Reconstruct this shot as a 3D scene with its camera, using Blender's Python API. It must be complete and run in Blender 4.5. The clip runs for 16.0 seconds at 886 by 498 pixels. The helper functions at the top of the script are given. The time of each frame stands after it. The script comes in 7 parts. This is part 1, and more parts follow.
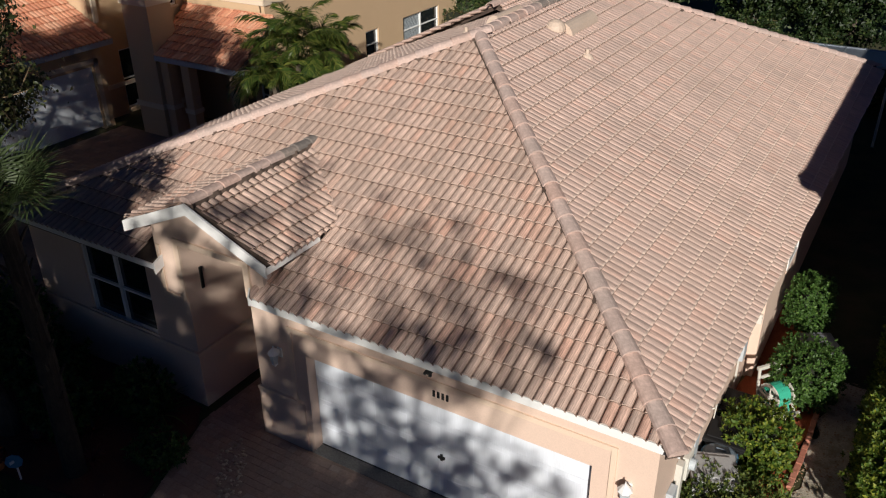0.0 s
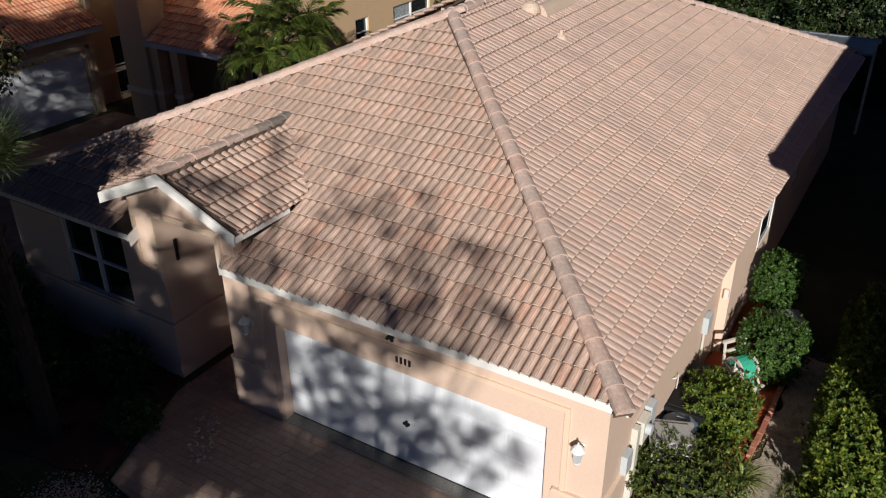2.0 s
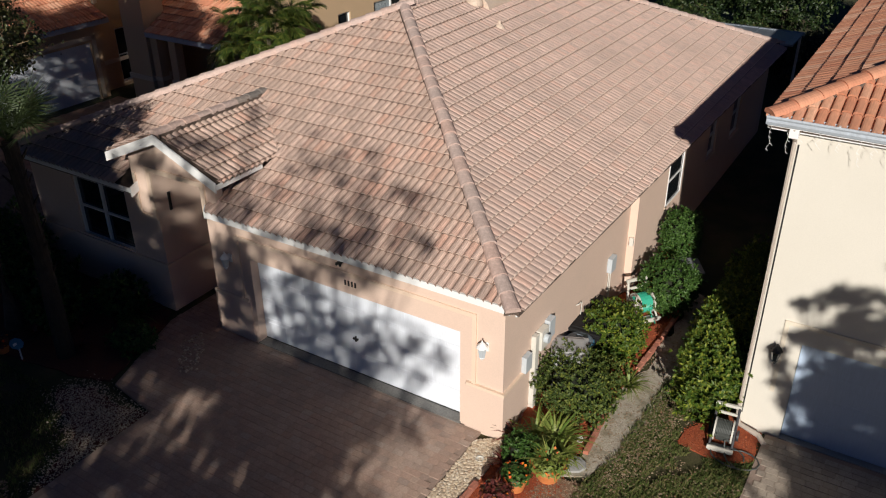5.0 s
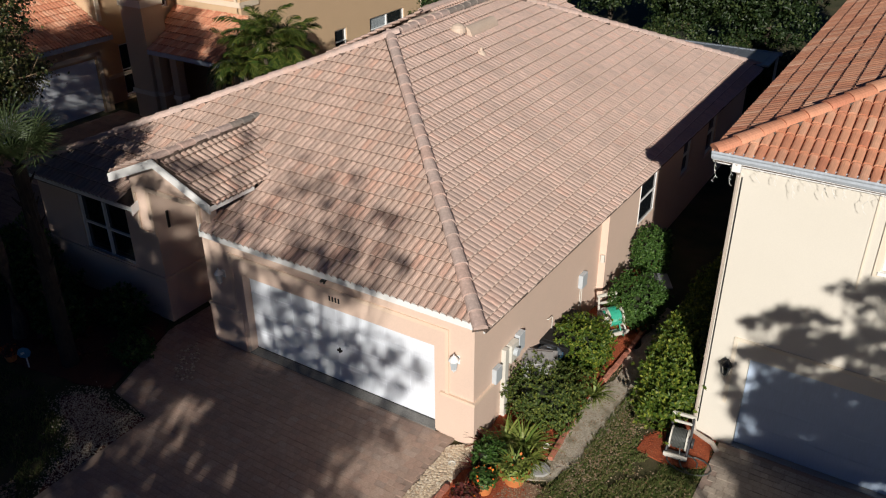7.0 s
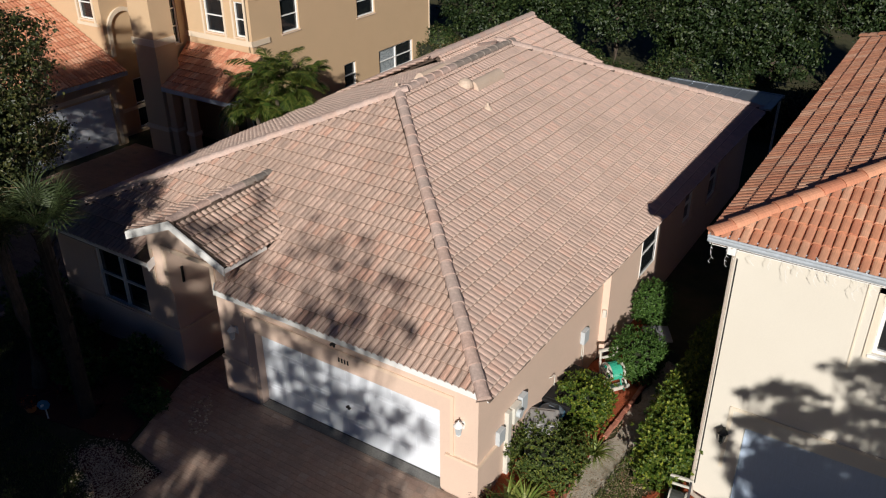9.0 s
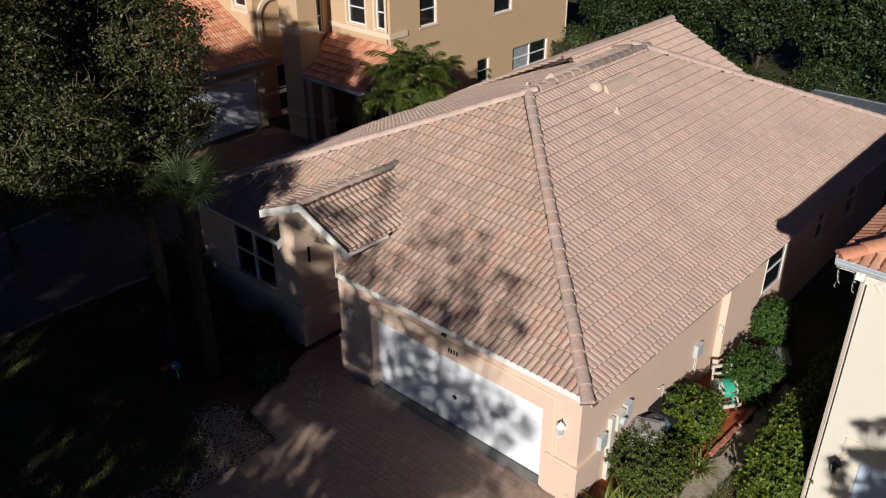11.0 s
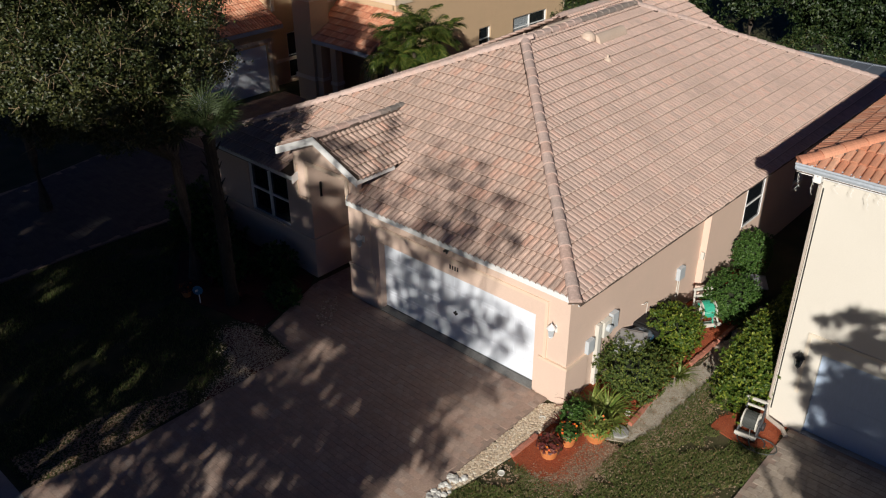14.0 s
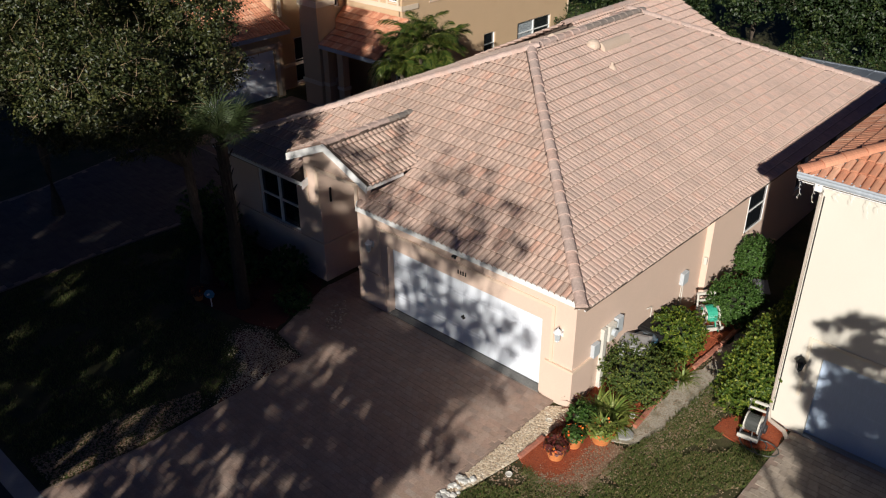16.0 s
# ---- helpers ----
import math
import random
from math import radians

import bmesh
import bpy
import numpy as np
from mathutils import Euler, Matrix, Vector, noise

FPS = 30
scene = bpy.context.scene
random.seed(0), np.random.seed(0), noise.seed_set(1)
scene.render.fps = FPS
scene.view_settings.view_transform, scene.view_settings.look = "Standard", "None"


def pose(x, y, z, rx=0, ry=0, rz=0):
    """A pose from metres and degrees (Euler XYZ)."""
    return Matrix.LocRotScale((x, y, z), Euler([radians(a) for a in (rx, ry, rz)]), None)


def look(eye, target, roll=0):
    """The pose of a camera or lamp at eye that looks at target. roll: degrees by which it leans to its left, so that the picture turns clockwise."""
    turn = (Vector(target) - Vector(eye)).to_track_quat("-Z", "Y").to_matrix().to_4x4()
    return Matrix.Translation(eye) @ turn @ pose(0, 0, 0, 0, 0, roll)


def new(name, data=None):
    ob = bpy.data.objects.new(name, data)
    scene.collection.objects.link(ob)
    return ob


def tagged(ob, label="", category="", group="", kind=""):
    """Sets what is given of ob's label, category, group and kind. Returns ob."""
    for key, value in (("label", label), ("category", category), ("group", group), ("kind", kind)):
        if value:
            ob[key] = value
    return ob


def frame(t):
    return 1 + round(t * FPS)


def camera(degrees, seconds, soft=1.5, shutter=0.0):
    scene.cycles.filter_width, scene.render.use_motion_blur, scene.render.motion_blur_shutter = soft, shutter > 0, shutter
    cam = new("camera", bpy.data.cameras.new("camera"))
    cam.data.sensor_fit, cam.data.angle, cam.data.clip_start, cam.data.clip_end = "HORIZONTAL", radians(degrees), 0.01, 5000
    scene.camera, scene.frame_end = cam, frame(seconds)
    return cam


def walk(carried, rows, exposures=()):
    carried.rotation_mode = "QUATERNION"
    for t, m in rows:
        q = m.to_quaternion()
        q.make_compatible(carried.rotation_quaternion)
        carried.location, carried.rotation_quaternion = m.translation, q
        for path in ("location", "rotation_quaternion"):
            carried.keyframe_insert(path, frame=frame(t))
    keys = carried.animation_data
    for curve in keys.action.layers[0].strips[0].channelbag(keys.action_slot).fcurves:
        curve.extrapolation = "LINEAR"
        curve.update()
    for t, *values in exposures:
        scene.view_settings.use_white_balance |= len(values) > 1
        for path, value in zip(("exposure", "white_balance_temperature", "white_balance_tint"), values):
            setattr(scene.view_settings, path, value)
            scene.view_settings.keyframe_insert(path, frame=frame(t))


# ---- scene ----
cam = camera(56.39, 16.0, soft=1.15)
PATH = [
    (0, (2.641, -8.253, 9.771), (-1.937, -0.756, 4.992), -0.6),
    (0.5, (2.615, -8.234, 9.725), (-1.977, -0.748, 4.943), -0.59),
    (1, (2.643, -8.205, 9.659), (-1.972, -0.729, 4.883), -0.56),
    (1.5, (2.845, -8.202, 9.591), (-1.788, -0.733, 4.822), -0.66),
    (2, (3.392, -8.314, 9.513), (-1.227, -0.854, 4.715), -0.54),
    (2.5, (3.942, -8.554, 9.578), (-0.672, -1.098, 4.77), -0.55),
    (3, (4.379, -8.888, 9.677), (-0.234, -1.428, 4.874), -0.53),
    (3.5, (4.749, -9.283, 9.768), (0.132, -1.828, 4.962), -0.48),
    (4, (5.132, -9.654, 9.846), (0.513, -2.201, 5.038), -0.45),
    (4.5, (5.585, -10.034, 9.967), (0.959, -2.587, 5.157), -0.47),
    (6.8, (6.851, -10.753, 10.726), (2.17, -3.338, 5.919), -0.18),
    (7, (6.882, -10.75, 10.909), (2.194, -3.336, 6.109), -0.33),
    (7.5, (6.797, -10.728, 11.435), (2.097, -3.314, 6.644), -0.3),
    (8, (6.778, -10.667, 11.931), (2.058, -3.261, 7.147), -0.26),
    (8.2, (6.749, -10.623, 12.122), (2.037, -3.214, 7.336), -0.21),
    (10.3, (7.008, -10.706, 12.459), (1.417, -3.986, 7.603), -0.25),
    (10.5, (7.009, -10.752, 12.513), (1.127, -4.285, 7.658), -0.32),
    (11, (7.029, -10.787, 12.503), (1.138, -4.317, 7.66), -0.29),
    (11.5, (7.013, -10.783, 12.353), (1.115, -4.327, 7.501), -0.34),
    (12, (6.979, -10.803, 12.148), (1.077, -4.349, 7.3), -0.31),
    (12.5, (7.12, -10.976, 12.028), (1.216, -4.52, 7.183), -0.26),
    (13, (7.572, -11.411, 11.897), (1.662, -4.969, 7.042), -0.31),
    (13.5, (8.184, -12.02, 11.864), (2.274, -5.593, 6.988), -0.4),
    (14, (8.541, -12.387, 11.846), (2.629, -5.966, 6.966), -0.42),
    (14.5, (8.648, -12.581, 11.853), (2.736, -6.159, 6.975), -0.44),
    (15, (8.665, -12.649, 11.94), (2.752, -6.226, 7.064), -0.42),
    (15.5, (8.673, -12.688, 12.019), (2.75, -6.274, 7.143), -0.52),
    (16, (8.616, -12.699, 12.126), (2.687, -6.287, 7.254), -0.41),
]
walk(cam, [(t, look(eye, target, roll)) for t, eye, target, roll in PATH], [(0, -0.05), (4.7, -0.05), (8, -0.03), (11, -0.05), (13.5, -0.07), (14.5, 0.04), (16, 0.12)])

# ---- light ----
SUN_AZ = (0.44, -0.898)          # towards the sun, in plan
SUN_EL = 22.3
world = bpy.data.worlds.new("sky")
scene.world = world
world.use_nodes = True
wn = world.node_tree.nodes
sky = wn.new("ShaderNodeTexSky")
sky.sky_type = "NISHITA"
sky.sun_disc = False
sky.dust_density, sky.ozone_density = 0.2, 4.0
sky.sun_elevation = radians(SUN_EL)
sky.sun_rotation = math.atan2(SUN_AZ[0], SUN_AZ[1])
tint = wn.new("ShaderNodeMix")
tint.data_type, tint.blend_type = "RGBA", "MULTIPLY"
tint.inputs[0].default_value = 1.0
tint.inputs[7].default_value = (0.62, 0.94, 1.70, 1)
world.node_tree.links.new(sky.outputs[0], tint.inputs[6])
world.node_tree.links.new(tint.outputs[2], wn["Background"].inputs[0])
wn["Background"].inputs[1].default_value = 0.0106
sun = new("sun", bpy.data.lights.new("sun", "SUN"))
sun.data.energy, sun.data.angle, sun.data.color = 5.3, radians(0.55), (1.0, 0.945, 0.865)
sun.matrix_world = look((0, 0, 0), (-SUN_AZ[0] * math.cos(radians(SUN_EL)), -SUN_AZ[1] * math.cos(radians(SUN_EL)), -math.sin(radians(SUN_EL))))

# ---- materials ----
def _node(nt, kind, **inputs):
    n = nt.nodes.new(kind)
    for k, v in inputs.items():
        n.inputs[k.replace("_", " ")].default_value = v
    return n


def material(name, colours, rough=0.8, metal=0.0, grain=40.0, patch=0.8, vary=0.15, bump=0.15, each=False, stretch=(1, 1, 1),
             dirt=None, dirt_amount=0.3, translucent=0.0, coords="Object", bump_size=None, spec=0.4):
    """colours: one or more; with each=True every piece takes its own mix of them, else large soft patches do."""
    m = bpy.data.materials.new(name)
    m.use_nodes = True
    nt = m.node_tree
    bsdf = nt.nodes["Principled BSDF"]
    bsdf.inputs["Roughness"].default_value = rough
    bsdf.inputs["Metallic"].default_value = metal
    bsdf.inputs["Specular IOR Level"].default_value = spec
    tc = nt.nodes.new("ShaderNodeTexCoord")
    mp = nt.nodes.new("ShaderNodeMapping")
    mp.inputs["Scale"].default_value = stretch
    nt.links.new(tc.outputs[coords], mp.inputs[0])
    big = _node(nt, "ShaderNodeTexNoise", Scale=patch, Detail=4.0, Roughness=0.6)
    fine = _node(nt, "ShaderNodeTexNoise", Scale=grain, Detail=6.0, Roughness=0.65)
    nt.links.new(mp.outputs[0], fine.inputs["Vector"])
    geo = nt.nodes.new("ShaderNodeNewGeometry")
    nt.links.new(geo.outputs["Position"], big.inputs["Vector"])
    ramp = nt.nodes.new("ShaderNodeValToRGB")
    el = ramp.color_ramp.elements
    while len(el) < max(2, len(colours)):
        el.new(0.5)
    cs = list(colours) if len(colours) > 1 else list(colours) * 2
    for i, c in enumerate(cs):
        el[i].position = i / (len(cs) - 1) if each else 0.32 + 0.36 * i / (len(cs) - 1)
        el[i].color = (*c, 1)
    if each:
        info = nt.nodes.new("ShaderNodeObjectInfo")
        add = nt.nodes.new("ShaderNodeMath")
        add.operation = "ADD"
        nt.links.new(info.outputs["Random"], add.inputs[0])
        nt.links.new(geo.outputs["Random Per Island"], add.inputs[1])
        fr = nt.nodes.new("ShaderNodeMath")
        fr.operation = "FRACT"
        nt.links.new(add.outputs[0], fr.inputs[0])
        nt.links.new(fr.outputs[0], ramp.inputs[0])
    else:
        nt.links.new(big.outputs[0], ramp.inputs[0])
    # fine grain
    mr = _node(nt, "ShaderNodeMapRange")
    mr.inputs[1].default_value, mr.inputs[2].default_value = 0.3, 0.7
    mr.inputs[3].default_value, mr.inputs[4].default_value = 1 - vary, 1 + vary
    nt.links.new(fine.outputs[0], mr.inputs[0])
    mul = nt.nodes.new("ShaderNodeVectorMath")
    mul.operation = "SCALE"
    nt.links.new(ramp.outputs[0], mul.inputs[0])
    nt.links.new(mr.outputs[0], mul.inputs["Scale"])
    last = mul.outputs[0]
    if dirt:
        mr2 = _node(nt, "ShaderNodeMapRange")
        mr2.inputs[1].default_value, mr2.inputs[2].default_value = 0.45, 0.7
        mr2.inputs[3].default_value, mr2.inputs[4].default_value = 0.0, dirt_amount
        nt.links.new(big.outputs[0], mr2.inputs[0])
        mix = nt.nodes.new("ShaderNodeMix")
        mix.data_type = "RGBA"
        mix.inputs[7].default_value = (*dirt, 1)
        nt.links.new(mr2.outputs[0], mix.inputs[0])
        nt.links.new(last, mix.inputs[6])
        last = mix.outputs[2]
    nt.links.new(last, bsdf.inputs["Base Color"])
    if bump:
        src = fine
        if bump_size:
            src = _node(nt, "ShaderNodeTexNoise", Scale=bump_size, Detail=5.0, Roughness=0.6)
            nt.links.new(mp.outputs[0], src.inputs["Vector"])
        b = _node(nt, "ShaderNodeBump", Strength=bump, Distance=0.02)
        nt.links.new(src.outputs[0], b.inputs["Height"])
        nt.links.new(b.outputs[0], bsdf.inputs["Normal"])
    if translucent:
        tr = nt.nodes.new("ShaderNodeBsdfTranslucent")
        nt.links.new(last, tr.inputs[0])
        mx = nt.nodes.new("ShaderNodeMixShader")
        mx.inputs[0].default_value = translucent
        nt.links.new(bsdf.outputs[0], mx.inputs[1])
        nt.links.new(tr.outputs[0], mx.inputs[2])
        nt.links.new(mx.outputs[0], nt.nodes["Material Output"].inputs[0])
    return m


M = {}
M["tile"] = material("weathered_roof_tile", [(0.61, 0.44, 0.37), (0.575, 0.415, 0.35), (0.64, 0.465, 0.395), (0.555, 0.405, 0.345), (0.615, 0.445, 0.375), (0.625, 0.42, 0.345), (0.60, 0.435, 0.37), (0.52, 0.385, 0.33), (0.63, 0.46, 0.39)],
                     0.85, grain=11, vary=0.32, patch=0.55, each=True, stretch=(7, 0.4, 1), dirt=(0.38, 0.295, 0.25), dirt_amount=0.4, bump=0.12)
M["soiled_tile"] = material("leaf_stained_roof_tile", [(0.57, 0.405, 0.33), (0.51, 0.37, 0.305), (0.61, 0.44, 0.365), (0.48, 0.355, 0.295), (0.58, 0.42, 0.345), (0.57, 0.35, 0.27), (0.55, 0.39, 0.32), (0.41, 0.305, 0.255), (0.60, 0.435, 0.36)],
                            0.85, grain=11, vary=0.44, patch=0.55, each=True, stretch=(7, 0.4, 1), dirt=(0.37, 0.275, 0.22), dirt_amount=0.5, bump=0.12)
M["cap"] = material("weathered_ridge_cap", [(0.53, 0.395, 0.345), (0.49, 0.375, 0.335), (0.535, 0.37, 0.31), (0.545, 0.415, 0.365), (0.47, 0.365, 0.325)], 0.9, grain=14, vary=0.25, patch=1.2, each=True, dirt=(0.31, 0.26, 0.23), dirt_amount=0.35, bump=0.2)
M["mossy_cap"] = material("lichen_stained_cap", [(0.20, 0.18, 0.165), (0.26, 0.225, 0.20), (0.32, 0.265, 0.23)], 0.95, grain=16, vary=0.3, patch=2.0, each=True, dirt=(0.14, 0.13, 0.12), dirt_amount=0.5, bump=0.25)
# dark channel and groove colours: dirt, plus shade painted in grooves and under overlaps
M["tile_channel"] = material("shade_soil_tile_channel", [(0.30, 0.205, 0.165), (0.36, 0.25, 0.20), (0.25, 0.18, 0.15)], 0.9, grain=20, vary=0.25, patch=0.6, bump=0.15)
M["tile_groove"] = material("shade_soil_tile_groove", [(0.36, 0.255, 0.21), (0.42, 0.30, 0.25), (0.31, 0.225, 0.185)], 0.9, grain=20, vary=0.25, patch=0.6, bump=0.15)
M["tile_edge"] = material("pale_tile_edge", [(0.64, 0.49, 0.41), (0.70, 0.55, 0.465), (0.57, 0.435, 0.36)], 0.9, grain=20, vary=0.2, patch=1.5, bump=0.15)
M["gutter"] = material("blue_grey_gutter_metal", [(0.52, 0.58, 0.66), (0.60, 0.66, 0.73)], 0.4, metal=0.25, grain=20, vary=0.12, patch=2.0, dirt=(0.30, 0.32, 0.34), dirt_amount=0.4, bump=0.05)
# darker terracotta painted in the grooves, for dirt and shade
M["orange_channel"] = material("shade_soil_terracotta_channel", [(0.45, 0.18, 0.105), (0.50, 0.21, 0.125), (0.40, 0.155, 0.09)], 0.9, grain=20, vary=0.25, patch=0.6, bump=0.15)
M["old_concrete"] = material("weathered_concrete", [(0.17, 0.165, 0.155), (0.25, 0.245, 0.23)], 0.9, grain=30, vary=0.25, patch=2.0, dirt=(0.10, 0.095, 0.085), dirt_amount=0.5, bump=0.25)
M["mortar"] = material("dark_mortar", [(0.07, 0.05, 0.04), (0.14, 0.10, 0.08)], 0.95, grain=25, bump=0.6)
M["orange_tile"] = material("terracotta_roof_tile", [(0.58, 0.25, 0.145), (0.67, 0.34, 0.21), (0.53, 0.21, 0.125), (0.70, 0.41, 0.275), (0.61, 0.28, 0.17), (0.56, 0.24, 0.14)], 0.8, grain=10, vary=0.2, patch=0.7, each=True, stretch=(4, 0.7, 1), dirt=(0.30, 0.13, 0.08), dirt_amount=0.35, bump=0.12)
M["stucco"] = material("peach_stucco", [(0.68, 0.51, 0.415), (0.715, 0.545, 0.445)], 0.9, grain=60, vary=0.07, patch=0.7, dirt=(0.54, 0.41, 0.33), dirt_amount=0.3, bump=0.14, bump_size=90)
M["trim"] = material("cream_stucco_trim", [(0.72, 0.555, 0.43), (0.75, 0.585, 0.455)], 0.85, grain=60, vary=0.05, patch=1.2, bump=0.2)
M["cream"] = material("pale_cream_stucco", [(0.655, 0.615, 0.54), (0.68, 0.64, 0.565)], 0.9, grain=60, vary=0.04, patch=0.5, bump=0.3, bump_size=90)
M["tan"] = material("tan_stucco", [(0.56, 0.395, 0.245), (0.60, 0.43, 0.27)], 0.9, grain=60, vary=0.07, patch=0.5, dirt=(0.42, 0.30, 0.18), dirt_amount=0.3, bump=0.35, bump_size=80)
M["tan_trim"] = material("pale_stucco_band", [(0.66, 0.55, 0.42), (0.69, 0.58, 0.45)], 0.85, grain=50, vary=0.06, bump=0.2)
M["white"] = material("white_paint", [(0.80, 0.80, 0.79), (0.82, 0.82, 0.81)], 0.5, grain=30, vary=0.04, patch=2, dirt=(0.62, 0.61, 0.58), dirt_amount=0.3, bump=0.04)
M["door_white"] = material("white_garage_door", [(0.735, 0.775, 0.845), (0.755, 0.795, 0.86)], 0.45, grain=18, vary=0.05, patch=1.0, stretch=(3, 3, 0.25), dirt=(0.60, 0.63, 0.68), dirt_amount=0.35, bump=0.05)
M["door_blue"] = material("pale_blue_grey_door", [(0.43, 0.53, 0.68), (0.46, 0.56, 0.71)], 0.45, grain=18, vary=0.06, patch=1.0, stretch=(3, 3, 0.25), dirt=(0.36, 0.44, 0.56), dirt_amount=0.35, bump=0.05)
M["dark"] = material("black_metal", [(0.02, 0.02, 0.02), (0.03, 0.03, 0.03)], 0.5, metal=0.3, grain=60, bump=0.05)
M["grey_plastic"] = material("grey_plastic", [(0.20, 0.21, 0.23), (0.24, 0.25, 0.27)], 0.5, grain=30, vary=0.08, bump=0.05)
M["blue_plastic"] = material("blue_plastic", [(0.07, 0.22, 0.36), (0.09, 0.25, 0.40)], 0.5, grain=30, vary=0.08, bump=0.05)
M["black_plastic"] = material("black_plastic", [(0.025, 0.025, 0.028), (0.04, 0.04, 0.042)], 0.5, grain=30, vary=0.1, bump=0.05)
M["box_grey"] = material("grey_enclosure", [(0.45, 0.49, 0.52), (0.50, 0.54, 0.57)], 0.5, grain=30, vary=0.06, bump=0.03)
M["metal"] = material("galvanised_metal", [(0.36, 0.40, 0.45), (0.45, 0.49, 0.54)], 0.35, metal=0.7, grain=14, vary=0.15, patch=1.5, bump=0.05)
M["green_hose"] = material("green_hose", [(0.03, 0.33, 0.22), (0.05, 0.40, 0.27)], 0.45, grain=40, vary=0.1, bump=0.05)
M["grey_hose"] = material("dark_hose", [(0.05, 0.055, 0.05), (0.09, 0.095, 0.09)], 0.5, grain=40, vary=0.1, bump=0.05)
M["beige_plastic"] = material("pale_plastic", [(0.60, 0.58, 0.52), (0.66, 0.64, 0.58)], 0.5, grain=30, vary=0.06, bump=0.04)
M["taupe"] = material("taupe_painted_metal", [(0.42, 0.36, 0.31), (0.47, 0.41, 0.35)], 0.5, grain=24, vary=0.1, bump=0.05)
M["pot"] = material("terracotta_pot", [(0.52, 0.17, 0.05), (0.58, 0.21, 0.07)], 0.75, grain=20, vary=0.12, patch=6, bump=0.1)
M["brick"] = material("red_edging_brick", [(0.45, 0.16, 0.10), (0.52, 0.22, 0.15), (0.40, 0.15, 0.10)], 0.85, grain=40, vary=0.15, each=True, bump=0.4)
M["paver"] = material("driveway_paver", [(0.39, 0.275, 0.215), (0.44, 0.32, 0.255), (0.35, 0.265, 0.22), (0.41, 0.28, 0.22), (0.42, 0.33, 0.275)], 0.85, grain=30, vary=0.18, patch=0.6, each=True, dirt=(0.27, 0.20, 0.16), dirt_amount=0.4, bump=0.25)
M["paver_grey"] = material("tan_grey_paver", [(0.37, 0.31, 0.25), (0.44, 0.37, 0.30), (0.31, 0.26, 0.215), (0.40, 0.33, 0.26)], 0.85, grain=30, vary=0.18, patch=0.6, each=True, dirt=(0.24, 0.19, 0.15), dirt_amount=0.35, bump=0.25)
M["joint"] = material("sand_joint", [(0.29, 0.215, 0.175), (0.34, 0.255, 0.205)], 0.95, grain=60, bump=0.3)
M["concrete"] = material("concrete", [(0.34, 0.33, 0.31), (0.42, 0.41, 0.38)], 0.9, grain=40, vary=0.12, patch=1.0, dirt=(0.2, 0.19, 0.175), dirt_amount=0.4, bump=0.2)
M["asphalt"] = material("asphalt", [(0.05, 0.05, 0.05), (0.06, 0.058, 0.056)], 0.9, grain=90, vary=0.25, bump=0.5)
M["pebble"] = material("river_pebble", [(0.56, 0.44, 0.30), (0.70, 0.60, 0.46), (0.44, 0.32, 0.22), (0.64, 0.53, 0.39), (0.36, 0.27, 0.19), (0.76, 0.69, 0.57)], 0.7, grain=40, vary=0.12, each=True, bump=0.1)
M["litter"] = material("dry_leaf_litter", [(0.33, 0.23, 0.15), (0.44, 0.34, 0.24), (0.23, 0.155, 0.10), (0.38, 0.29, 0.20), (0.30, 0.15, 0.08)], 0.9, grain=40, vary=0.15, each=True, bump=0.1)
M["white_rock"] = material("white_rock", [(0.55, 0.54, 0.50), (0.68, 0.67, 0.63), (0.35, 0.33, 0.30)], 0.8, grain=20, vary=0.2, each=True, bump=0.4)
M["mulch"] = material("red_mulch", [(0.30, 0.065, 0.025), (0.40, 0.10, 0.04)], 0.95, grain=45, vary=0.45, patch=3, bump=1.0)
M["chip"] = material("red_mulch_chip", [(0.34, 0.075, 0.03), (0.44, 0.11, 0.04), (0.24, 0.05, 0.025), (0.38, 0.13, 0.07)], 0.95, grain=60, vary=0.2, each=True, bump=0.2)
# tan house drives: their deep shade is put into these darkened colours
M["brown_drive"] = material("shade_dark_paver", [(0.25, 0.165, 0.12), (0.29, 0.19, 0.14), (0.21, 0.145, 0.11)], 0.9, grain=40, vary=0.3, patch=0.6, each=True, bump=0.2)
M["dark_drive"] = material("shade_dark_concrete", [(0.10, 0.088, 0.08), (0.125, 0.108, 0.095), (0.08, 0.072, 0.068)], 0.9, grain=40, vary=0.35, patch=0.5, each=True, bump=0.2)
# mulch darkened in its colour for the shade over the front bed
M["dark_mulch"] = material("shade_dark_mulch", [(0.08, 0.028, 0.018), (0.12, 0.038, 0.022)], 0.95, grain=45, vary=0.45, patch=2.5, bump=1.0)
M["cream_trim"] = material("cream_painted_trim", [(0.70, 0.62, 0.50), (0.73, 0.65, 0.53)], 0.9, grain=60, vary=0.04, patch=0.8, bump=0.2)
M["soil"] = material("brown_soil", [(0.20, 0.12, 0.075), (0.27, 0.17, 0.11)], 0.95, grain=50, vary=0.35, patch=2.0, bump=0.8)
M["sand_path"] = material("worn_sandy_path", [(0.36, 0.31, 0.245), (0.50, 0.445, 0.36), (0.40, 0.36, 0.28)], 0.95, grain=45, vary=0.3, patch=3.5, dirt=(0.17, 0.15, 0.085), dirt_amount=0.6, bump=0.7)
M["ground"] = material("lawn_soil", [(0.035, 0.04, 0.014), (0.06, 0.06, 0.022), (0.09, 0.072, 0.036)], 0.95, grain=50, vary=0.4, patch=0.9, bump=0.8)
